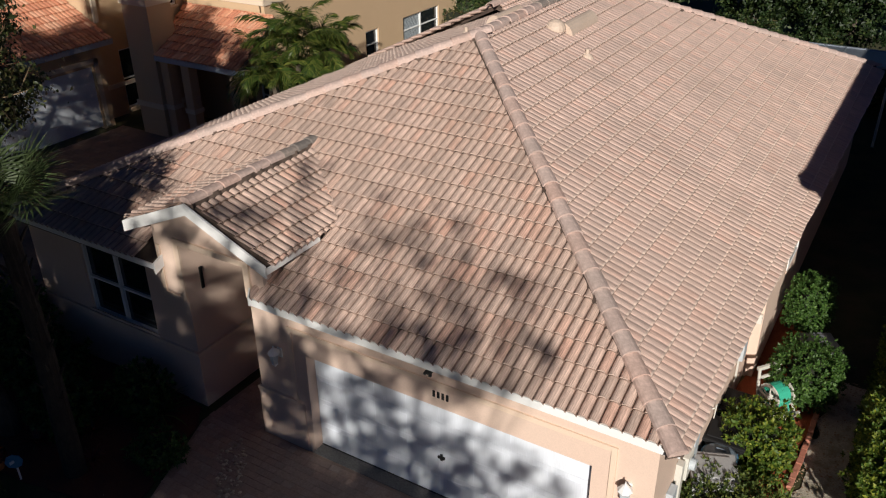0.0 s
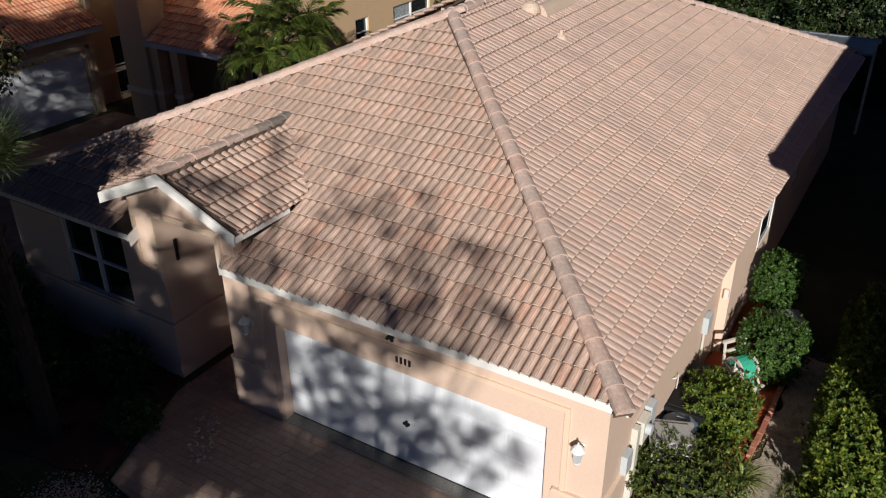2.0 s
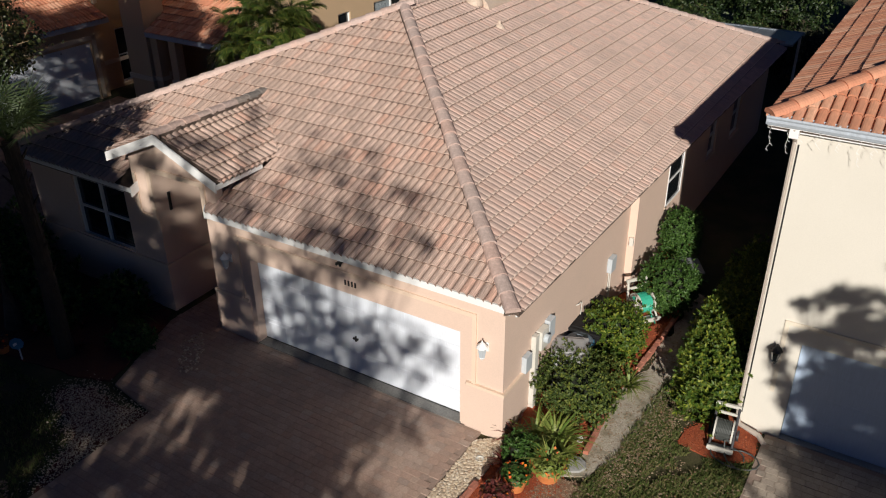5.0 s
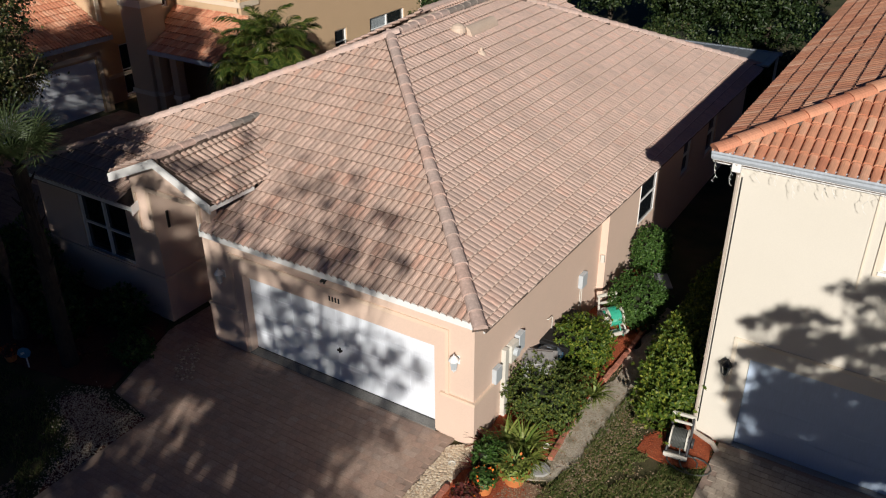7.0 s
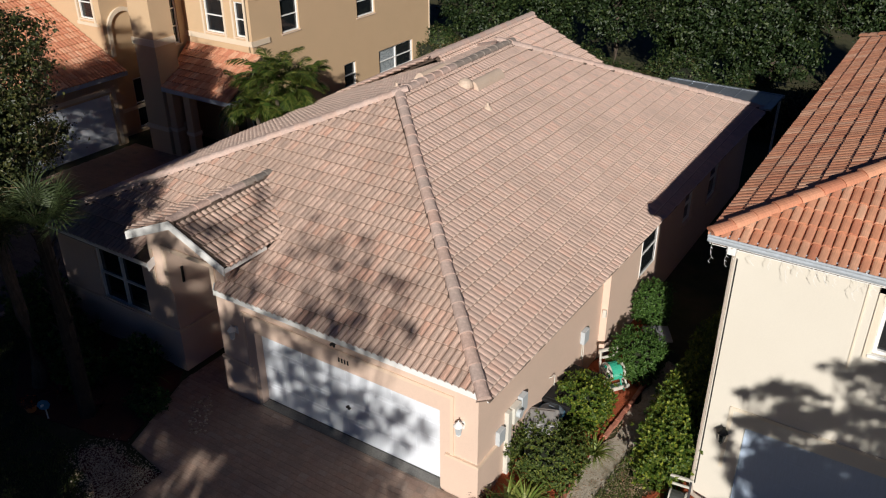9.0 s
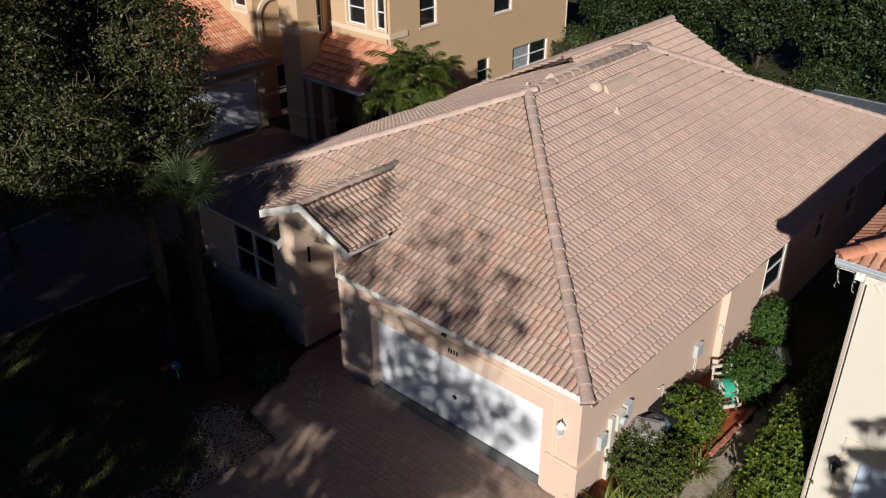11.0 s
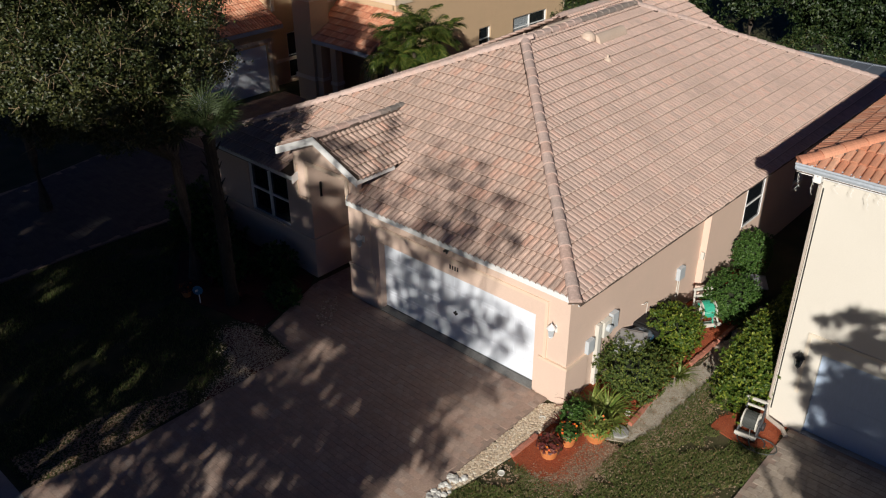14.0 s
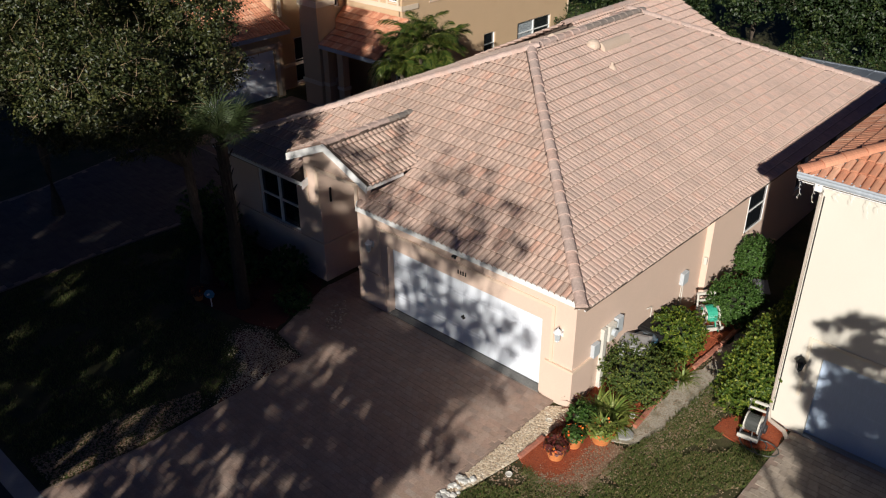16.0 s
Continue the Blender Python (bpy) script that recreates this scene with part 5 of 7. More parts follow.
tree("oak_tree", (-13.2, -7.7, -0.08), 7.0, [(-12.9, -6.4, 6.6, 2.0, 2.0, 1.6), (-14.5, -9.0, 6.6, 2.2, 2.0, 1.6)], M["oak_leaf"], "live oak on the shaded lawn with dense dark crown", 26000, 0.06, 0.42, 36, 0.19, 22)
tree("oak_tree", (-17.2, -3.4, -0.08), 6.4, [(-16.6, -2.0, 6.2, 2.2, 2.0, 1.9), (-18.4, -3.6, 6.6, 2.4, 2.2, 2.0), (-16.9, -5.4, 7.0, 2.2, 2.2, 2.0), (-19.6, -1.6, 5.4, 2.0, 2.0, 1.8)], M["oak_leaf"], "live oak beside the far driveway with dark crown", 4000, 0.07, 0.42, 36, 0.18, 23)


# trees across the street towards the sun; their shade dapples the house front
HX, HY = 0.898, 0.44


def along_sun(a, b, s):
    ce, se = math.cos(radians(SUN_EL)), math.sin(radians(SUN_EL))
    return (a * HX - b * se * SUN_AZ[0] + s * ce * SUN_AZ[0], a * HY - b * se * SUN_AZ[1] + s * ce * SUN_AZ[1], b * ce + s * se)


def street_tree(spots, s, label, seed, size=0.085, clump=0.24, per=30, trunk=0.14):
    """Spots (a, b, half width, half height, cover): masses of the crown and how closely they are leaved."""
    blobs, counts = [], []
    for a, b, r, rb, cover in spots:
        x, y, z = along_sun(a, b, s)
        rz = math.sqrt(max((rb * rb - (0.38 * r) ** 2), (0.45 * rb) ** 2))
        blobs.append((x, y, z, r, r * 0.8, rz))
        counts.append(max(2, int(-math.log(1 - cover) * math.pi * r * rb / (clump * clump * 0.85))))
    cx = sum(b[0] for b in blobs) / len(blobs)
    cy = sum(b[1] for b in blobs) / len(blobs)
    return tree("street_tree", (cx, cy, -0.08), min(b[2] for b in blobs) + 1, blobs, M["oak_leaf"], label, 0, size, clump, per, trunk, seed, counts=counts)


street_tree([(-2.35, 3.5, 1.0, 0.38, 0.27), (-1.25, 3.85, 0.5, 0.35, 0.30), (-2.35, 4.3, 0.45, 0.3, 0.24), (-1.9, 4.85, 0.4, 0.2, 0.08), (-1.7, 4.1, 0.7, 0.4, 0.08), (-3.2, 4.8, 0.9, 0.45, 0.15), (-1.0, 3.3, 0.6, 0.3, 0.2), (-7.0, 4.5, 0.6, 0.3, 0.65), (-5.15, 4.0, 0.3, 0.2, 0.45), (-5.0, 3.7, 1.0, 0.6, 0.30), (-6.1, 4.5, 0.9, 0.7, 0.36), (-5.3, 4.95, 0.55, 0.35, 0.22), (-4.8, 5.5, 0.45, 0.3, 0.22), (-4.0, 4.2, 0.9, 0.5, 0.12), 
             (-2.9, 2.75, 1.8, 0.5, 0.55), (-3.4, 1.6, 1.1, 0.9, 0.55), (-3.6, 0.8, 0.8, 0.5, 0.52), (-2.3, 0.55, 0.8, 0.4, 0.55), (-1.9, 1.2, 0.9, 0.7, 0.5), (-1.15, 1.35, 0.6, 0.4, 0.3), (-0.7, 1.1, 0.5, 0.4, 0.25), (-1.0, 0.65, 0.4, 0.25, 0.3), (-4.9, 1.9, 0.7, 1.3, 0.86)], 24, "tall oak across the street with open crown", 31, 0.065, 0.135, 15)
street_tree([(-3.2, -0.05, 1.7, 0.55, 0.97), (-3.4, -1.0, 1.4, 0.7, 0.80), (-4.9, -0.4, 0.8, 0.45, 0.48), (-5.4, -1.0, 1.3, 0.6, 0.77), (-6.6, -1.1, 1.1, 0.55, 0.78), (-4.6, -1.6, 1.0, 0.5, 0.70), (-7.7, -0.8, 1.1, 0.55, 0.62), (-7.2, -1.7, 1.4, 0.7, 0.62), (-8.8, -1.5, 1.2, 0.55, 0.30),
             (-2.9, -2.2, 1.4, 0.7, 0.82), (-5.2, 0.5, 1.2, 0.55, 0.93), (-8.6, -2.4, 1.7, 0.9, 0.46), (-1.2, -0.1, 0.8, 0.28, 0.5), (-5.4, -2.6, 2.0, 0.8, 0.82), (-6.8, -3.2, 1.6, 0.7, 0.64), (-1.9, -0.9, 0.7, 0.5, 0.40), (-6.2, -0.3, 0.9, 0.45, 0.55)], 18, "broad low oak across the street", 34, 0.07, 0.13, 16)
street_tree([(-7.2, 1.4, 1.7, 1.3, 0.93), (-6.7, 2.8, 1.2, 0.9, 0.83), (-9.0, 1.2, 2.0, 1.9, 0.99), (-8.8, 3.6, 1.5, 1.3, 0.97), (-10.1, 4.2, 1.4, 0.7, 0.97), (-8.9, 4.9, 0.8, 0.5, 0.9), (-11.8, 1.5, 2.4, 2.6, 0.98), (-14.5, 2.5, 2.4, 2.6, 0.97), (-6.9, 0.3, 1.4, 0.8, 0.91)], 21,
            "tall oak across the street with dense crown", 32, 0.12, 0.36, 34, 0.2)
street_tree([(-9.2, -0.7, 1.7, 0.9, 0.78), (-12.0, -1.5, 2.4, 1.4, 0.82), (-10.4, -2.6, 2.0, 1.0, 0.72), (-15.5, -0.8, 2.6, 1.8, 0.93), (-18.5, 0.6, 2.6, 2.2, 0.94), (-14.5, -3.2, 2.6, 1.3, 0.93), (-21.5, 2.2, 2.8, 2.6, 0.97), (-24.0, 4.6, 2.8, 2.2, 0.97), (-17.2, 3.2, 2.4, 1.6, 0.97), (-19.8, 4.2, 2.4, 1.8, 0.97), (-13.6, 4.2, 2.0, 0.85, 0.95), (-11.8, 4.1, 1.2, 0.6, 0.95), (-15.1, 10.6, 0.8, 0.8, 0.5), (-16.2, 9.0, 1.0, 0.5, 0.75), (-11.6, 9.4, 0.9, 0.5, 0.5), (-13.9, 5.4, 1.8, 0.5, 0.72)], 19, "dense oak across the street shading the lawn", 35, 0.10, 0.30, 34, 0.2)
street_tree([(5.35, 1.65, 0.25, 0.12, 0.7), (5.42, 1.36, 0.25, 0.12, 0.7), (5.5, 1.05, 0.22, 0.14, 0.7), (5.66, 0.7, 0.2, 0.2, 0.75), (5.8, 1.95, 0.4, 0.25, 0.8), (6.25, 2.05, 0.5, 0.25, 0.9), (5.6, 2.55, 0.3, 0.15, 0.65), (5.95, 2.75, 0.4, 0.2, 0.72), (6.35, 2.72, 0.4, 0.22, 0.7), (6.5, 2.3, 0.6, 0.28, 0.75),
             (7.2, 2.4, 0.7, 0.4, 0.72), (7.0, 3.3, 0.5, 0.2, 0.6), (7.6, 3.4, 0.7, 0.4, 0.66), (6.6, 0.1, 0.8, 0.35, 0.93), (7.6, 0.1, 0.9, 0.4, 0.95), (8.8, 0.1, 1.0, 0.4, 0.95), (7.3, 2.95, 0.4, 0.2, 0.5), (8.5, 3.0, 0.9, 0.7, 0.72), (6.3, 1.0, 0.6, 0.85, 0.88), (7.2, 1.1, 0.9, 1.0, 0.94), (8.6, 1.2, 1.2, 1.4, 0.96), (10.0, 1.5, 1.6, 1.7, 0.985),
             (5.9, -0.2, 0.7, 0.28, 0.88), (5.7, -0.62, 0.4, 0.2, 0.85), (6.4, -0.75, 0.6, 0.25, 0.85), (7.0, -0.6, 1.0, 0.55, 0.88), (8.5, -1.0, 1.4, 0.8, 0.9), (4.6, -0.3, 0.25, 0.12, 0.7), (10.0, -1.6, 1.8, 0.9, 0.92)], 15, "young street tree before the cream house", 33, 0.06, 0.12, 18)
def frond(v, f, base, az, rise, length, droop, leaflets, width, rs):
    """A feather frond: a drooping rib with leaflets both sides."""
    pts = []
    d = Vector((math.cos(az), math.sin(az), 0))
    p = Vector(base)
    ang = rise
    n = 12
    for k in range(n + 1):
        pts.append(p.copy())
        p = p + (d * math.cos(ang) + Vector((0, 0, 1)) * math.sin(ang)) * (length / n)
        ang -= droop / n * (0.4 + 1.2 * k / n)
    side = Vector((-d.y, d.x, 0))
    for a, b in zip(pts, pts[1:]):
        m = len(v)
        w = 0.018
        v.extend([a - side * w, a + side * w, b + side * w, b - side * w])
        f.append((m, m + 1, m + 2, m + 3))
    for k in range(leaflets):
        t = 0.18 + 0.8 * k / leaflets
        i = min(int(t * n), n - 1)
        q = pts[i].lerp(pts[i + 1], t * n - i)
        fw = (pts[i + 1] - pts[i]).normalized()
        ll = width * math.sin(math.pi * min(1, 0.18 + 0.8 * t)) ** 0.7 * rs.uniform(0.85, 1.1)
        for sg in (-1, 1):
            dr = (side * sg * 0.75 + fw * 0.95 + Vector((0, 0, rs.uniform(-0.6, 0.2)))).normalized()
            m = len(v)
            w = fw * 0.009
            v.extend([q - w, q + w, q + dr * ll * 0.55 + w * 1.2 - Vector((0, 0, 0.01)), q + dr * ll - Vector((0, 0, ll * 0.25)), q + dr * ll * 0.55 - w * 1.2])
            f.append((m, m + 1, m + 2, m + 3, m + 4))


def feather_palm(x, y, stems, label, seed=1):
    rs = np.random.RandomState(seed)
    ob = thing("palm", x, y, -0.08, label, "palm")
    for k, (dx, dy, h, nf, ln) in enumerate(stems):
        tb = bmesh.new()
        tube(tb, [(dx * 0.3, dy * 0.3, 0), (dx * 0.7, dy * 0.7, h * 0.5), (dx, dy, h)], [0.11, 0.08, 0.07], 9)
        part("trunk", tb, M["bark"], ob)
        v, f = [], []
        for q in range(nf):
            frond(v, f, (dx, dy, h), q * 2.4 + seed + rs.uniform(-0.2, 0.2), rs.uniform(-0.1, 1.45), ln * rs.uniform(0.8, 1.15), rs.uniform(1.1, 2.2), 56, 0.50, rs)
        mesh_object("fronds", v, f, M["palm_leaf"], ob)
    return ob


feather_palm(-13.0, 9.5, [(0.0, 0.0, 3.8, 21, 1.75), (0.3, 0.6, 3.5, 19, 1.65), (-0.4, -0.7, 2.9, 19, 1.6), (-0.4, 0.5, 2.8, 17, 1.55), (0.5, -0.3, 2.6, 15, 1.4)], "clump of feather palms with arching green fronds", 5)


def fan_palm(x, y, h, label, seed=1):
    rs = np.random.RandomState(seed)
    ob = thing("fan_palm", x, y, -0.08, label, "palm")
    tb = bmesh.new()
    tube(tb, [(0, 0, 0), (0.04, 0.02, h * 0.5), (0.05, 0, h)], [0.19, 0.16, 0.14], 10)
    for k in range(26):
        a, z = k * 2.4, h * 0.35 + k * h * 0.62 / 26
        tube(tb, [(0.05 + 0.13 * math.cos(a), 0.13 * math.sin(a), z), (0.05 + 0.26 * math.cos(a), 0.26 * math.sin(a), z + 0.2)], [0.035, 0.012], 4)
    part("trunk", tb, M["dark_bark"], ob)
    v, f = [], []
    for k in range(24):
        az, el = k * 2.4, rs.uniform(0.0, 1.5)
        d = Vector((math.cos(az) * math.cos(el), math.sin(az) * math.cos(el), math.sin(el)))
        side = Vector((-math.sin(az), math.cos(az), 0))
        up = d.cross(side) * -1
        p0 = Vector((0.05, 0, h))
        hub = p0 + d * rs.uniform(0.45, 0.75)
        m = len(v)
        v.extend([p0 - side * 0.02, p0 + side * 0.02, hub + side * 0.015, hub - side * 0.015])
        f.append((m, m + 1, m + 2, m + 3))
        for q in range(23):
            t = (q - 11) / 11 * 1.9
            r = (d * math.cos(t) + side * math.sin(t)).normalized()
            ll = rs.uniform(0.7, 0.98) * (1 - 0.25 * abs(t) / 1.9)
            w = r.cross(up).normalized() * 0.015
            m = len(v)
            tip = hub + r * ll - Vector((0, 0, 0.12 * rs.uniform(0.4, 1.5)))
            v.extend([hub, hub + r * ll * 0.5 + w, tip, hub + r * ll * 0.5 - w])
            f.append((m, m + 1, m + 2, m + 3))
    mesh_object("fan_leaves", v, f, M["fan_leaf"], ob)
    return ob


fan_palm(-8.05, -2.6, 4.75, "sabal fan palm with rough booted trunk on the lawn", 3)


# woods and hedge behind the houses
def thicket(name, blobs, mat, label, leaves, size, seed, category="hedge"):
    rs = np.random.RandomState(seed)
    x0 = sum(b[0] for b in blobs) / len(blobs)
    y0 = sum(b[1] for b in blobs) / len(blobs)
    ob = thing(name, x0, y0, -0.08, label, category)
    P, N = [], []
    core = bmesh.new()
    for k, (cx, cy, cz, rx, ry, rz) in enumerate(blobs):
        m = leaves // len(blobs)
        d, p = ball_points(rs, m, 0.78)
        p = p * lumpy(d, seed * 3 + k, 0.3, 2.6)[:, None] * np.array([rx, ry, rz])
        keep = p[:, 2] + cz > 0
        P.append((p + np.array([cx - x0, cy - y0, cz + 0.08]))[keep])
        N.append((d + np.array([0, 0, 0.4]))[keep])
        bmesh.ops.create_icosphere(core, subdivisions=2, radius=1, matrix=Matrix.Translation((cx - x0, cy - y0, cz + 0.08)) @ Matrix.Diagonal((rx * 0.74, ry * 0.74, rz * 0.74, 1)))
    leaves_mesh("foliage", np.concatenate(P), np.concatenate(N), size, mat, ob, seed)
    # core coloured as the shade deep in the foliage
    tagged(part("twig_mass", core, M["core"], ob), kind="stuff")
    tr = bmesh.new()
    tube(tr, [(0, 0, 0), (0, 0, 1.0)], [0.12, 0.09], 7)
    part("trunk", tr, M["bark"], ob)
    return ob


rw = random.Random(44)
for k in range(12):
    x = -15.2 + k * 2.15
    bl = [(x + rw.uniform(-0.9, 0.9), 23.6 + rw.uniform(-0.6, 0.8), rw.uniform(0.7, 1.7), rw.uniform(0.8, 1.4), rw.uniform(0.8, 1.3), rw.uniform(0.8, 1.4)) for _ in range(4)]
    thicket("shrub", bl, M["wood_leaf"], "wild sunlit shrub in the hedge behind the houses", 11000, 0.062, 50 + k, "shrub")
    bl = [(x + rw.uniform(-1.1, 1.1), 22.6 + rw.uniform(-0.3, 0.6), rw.uniform(0.5, 1.9), rw.uniform(0.4, 0.8), rw.uniform(0.35, 0.6), rw.uniform(0.4, 0.8)) for _ in range(4)]
    thicket("shrub", bl, M["scrub_leaf"], "dry brownish scrub in front of the hedge", 2000, 0.06, 90 + k, "shrub")
for k in range(9):
    x = -15.0 + k * 3.6
    y = 28.0 + rw.uniform(-1.2, 1.5)
    bl = [(x + rw.uniform(-1.6, 1.6), y + rw.uniform(-1.2, 1.2), rw.uniform(2.0, 6.0), rw.uniform(1.3, 2.3), rw.uniform(1.2, 2.0), rw.uniform(1.2, 2.2)) for _ in range(5)]
    tree("woodland_tree", (x, y, -0.08), 6.0, bl, M["deep_leaf"], "dense dark woodland tree behind the houses", 22000, 0.095, 0.42, 24, 0.16, 70 + k)


def spiky(name, x, y, label, mat, n=26, length=0.5, seed=1, z=-0.04, width=0.022, category="plant", up=0.9):
    """A tuft of strap leaves."""
    rs = np.random.RandomState(seed)
    ob = thing(name, x, y, z, label, category)
    v, f = [], []
    for k in range(n):
        a, el = rs.uniform(0, 6.28), rs.uniform(0.35, 1.0) * up * 1.5
        L = length * rs.uniform(0.6, 1.1)
        d, s = Vector((math.cos(a), math.sin(a), 0)), Vector((-math.sin(a), math.cos(a), 0))
        p, e = Vector((0, 0, 0)), el
        row = []
        for q in range(5):
            w = width * (1 - (q / 4) ** 1.5) + 0.001
            row.append((p - s * w, p + s * w))
            p = p + (d * math.cos(e) + Vector((0, 0, math.sin(e)))) * L / 4
            e -= rs.uniform(0.2, 0.5)
        m = len(v)
        for l, r in row:
            v.extend([l, r])
        for q in range(4):
            f.append((m + 2 * q, m + 2 * q + 1, m + 2 * q + 3, m + 2 * q + 2))
    mesh_object("leaves", v, f, mat, ob)
    return ob


spiky("fern", 2.28, 2.36, "yellow-green strap-leaved plant at the path edge", M["fern_leaf"], 60, 0.66, 1)
spiky("fern", 1.74, 0.18, "large yellow-green spiky plant in the bed", M["fern_leaf"], 130, 0.85, 2, up=0.85, width=0.026)
spiky("fern", 1.95, -0.12, "arching yellow-green spiky plant beside the stone", M["fern_leaf"], 100, 0.62, 12, up=0.8)
spiky("fern", 1.40, 0.05, "pale variegated spiky plant by the wall corner", M["fern_leaf"], 60, 0.8, 3)
spiky("bromeliad", 1.12, -0.10, "dark red-leaved spiky plant by the wall corner", M["red_leaf"], 50, 0.55, 4, up=0.95)
spiky("bromeliad", 1.22, -0.75, "dark red-leaved plant over the gravel", M["red_leaf"], 30, 0.45, 5)
spiky("bromeliad", -8.6, -1.8, "shaded dark red bedding plant", M["red_leaf"], 30, 0.45, 6)
spiky("bromeliad", -8.0, -2.3, "shaded dark red bedding plant", M["red_leaf"], 30, 0.4, 7)
spiky("bromeliad", -9.2, -2.5, "shaded dark red bedding plant", M["red_leaf"], 30, 0.45, 8)
spiky("fern", -7.9, -0.9, "shaded green strap-leaved plant by the wall", M["palm_leaf"], 40, 0.8, 9)
spiky("fern", -8.9, -0.8, "shaded green strap-leaved plant under the window", M["palm_leaf"], 40, 0.7, 10)
spiky("fern", -9.8, -1.2, "shaded green strap-leaved plant under the window", M["palm_leaf"], 40, 0.8, 11)
bush("shrub", -10.6, -1.3, 0.7, 0.6, 0.9, M["leaf"], "low shaded shrub below the front window", 4500, 0.06, 61)
bush("shrub", -11.9, -1.0, 0.7, 0.7, 1.5, M["leaf"], "tall shaded shrub at the house corner", 5500, 0.06, 64)
bush("shrub", -9.2, -1.9, 0.5, 0.5, 0.75, M["leaf"], "shaded rounded shrub in the dark bed", 3000, 0.055, 65)
bush("shrub", -8.3, -0.9, 0.45, 0.4, 0.8, M["leaf"], "shaded shrub against the front wall", 3000, 0.055, 66)
bush("shrub", -7.0, -1.7, 0.4, 0.35, 0.5, M["leaf"], "small shaded shrub beside the entry path", 1500, 0.05, 62)
bush("shrub", 1.42, -0.55, 0.28, 0.26, 0.48, M["leaf"], "small dark green shrub behind the pots", 1800, 0.045, 63)


# ---- the cream two-storey house ----
NX, NY, NZ = 4.34, 2.42, 5.80
cream_house = thing("house", 10, 10, 0, "two-storey cream stucco house with orange barrel-tile roof", "house")


def np_(name, bm, mat, parent=None, label=""):
    ob = part(name, bm, mat, parent or cream_house, label)
    if parent is None:
        ob.matrix_parent_inverse = cream_house.matrix_world.inverted()
    return ob


NE = (3.93, 2.18, 16.2, 17.6)      # eave rectangle
NP = 0.42
NR = (NE[2] - NE[0]) / 2
nz = NZ + NP * NR
nroof = deck("roof", [(NE[2], NE[1], NZ), (NE[2], NE[3], NZ), (NE[0], NE[3], NZ), (NE[0], NE[1], NZ), (NE[0] + NR, NE[1] + NR, nz), (NE[0] + NR, NE[3] - NR, nz)],
             [(3, 0, 4), (0, 1, 5, 4), (1, 2, 5), (2, 3, 4, 5)], 0.12, M["mortar"], cream_house, "hipped roof of orange barrel tiles")
nroof.matrix_parent_inverse = cream_house.matrix_world.inverted()
NC = math.sqrt(1 + NP * NP)
NL = NE[3] - NE[1]
slope(nroof, M["orange_tile"], (NE[0], NE[1], NZ), (1, 0, 0), (0, 1 / NC, NP / NC), [(0, 0), (2 * NR, 0), (NR, NR * NC)], DOUBLE_ROLL, 0.36, 140, (4.5, 2.2, 6), seed=21, lift=0.045, channel=M["orange_channel"], butt=0.034)
slope(nroof, M["orange_tile"], (NE[0], NE[1], NZ), (0, 1, 0), (1 / NC, 0, NP / NC), [(0, 0), (NL, 0), (NL - NR, NR * NC), (NR, NR * NC)], FLAT_ROLL, 0.36, 0, seed=22, lift=0.026, channel=M["orange_channel"], butt=0.022)
slope(nroof, M["orange_tile"], (NE[2], NE[1], NZ), (0, 1, 0), (-1 / NC, 0, NP / NC), [(0, 0), (NL, 0), (NL - NR, NR * NC), (NR, NR * NC)], DOUBLE_ROLL, 0.36, 0, seed=23, lift=0.05, channel=M["orange_channel"], butt=0.045)
slope(nroof, M["orange_tile"], (NE[0], NE[3], NZ), (1, 0, 0), (0, -1 / NC, NP / NC), [(0, 0), (2 * NR, 0), (NR, NR * NC)], DOUBLE_ROLL, 0.36, 0, seed=24, lift=0.05, channel=M["orange_channel"], butt=0.045)
ocap = cap_mesh("ridge_cap", M["orange_tile"], 0.44, 0.30, 0.10)
for a, b, s in (((NE[0], NE[1], NZ + 0.06), (NE[0] + NR, NE[1] + NR, nz + 0.06), 31), ((NE[0], NE[3], NZ + 0.06), (NE[0] + NR, NE[3] - NR, nz + 0.06), 32),
                ((NE[2], NE[1], NZ + 0.06), (NE[0] + NR, NE[1] + NR, nz + 0.06), 33)):
    caps(nroof, ocap, a, b, 0.40, s)
NWIN = (6.72, 8.2, 4.32, 5.45)
NGD = (5.08, 9.96, 0.0, 1.98)
np_("wall", wall_bm("y", NY, 0.2, NX, 15.6, -0.15, NZ - 0.1, [NWIN, (NGD[0], NGD[1], -0.2, NGD[3])]), M["cream"])
np_("wall", wall_bm("x", NX, 0.2, NY + 0.2, 17.0, -0.15, NZ - 0.1), M["cream"])
np_("wall", boxes((15.4, 15.6, NY + 0.2, 17.0, -0.15, NZ - 0.1)), M["cream"])
np_("wall", boxes((NX + 0.2, 15.4, 16.8, 17.0, -0.15, NZ - 0.1)), M["cream"])
np_("soffit", boxes((NE[0] + 0.05, NE[2] - 0.05, NE[1] + 0.05, NE[3] - 0.05, NZ - 0.16, NZ - 0.12)), M["white"])
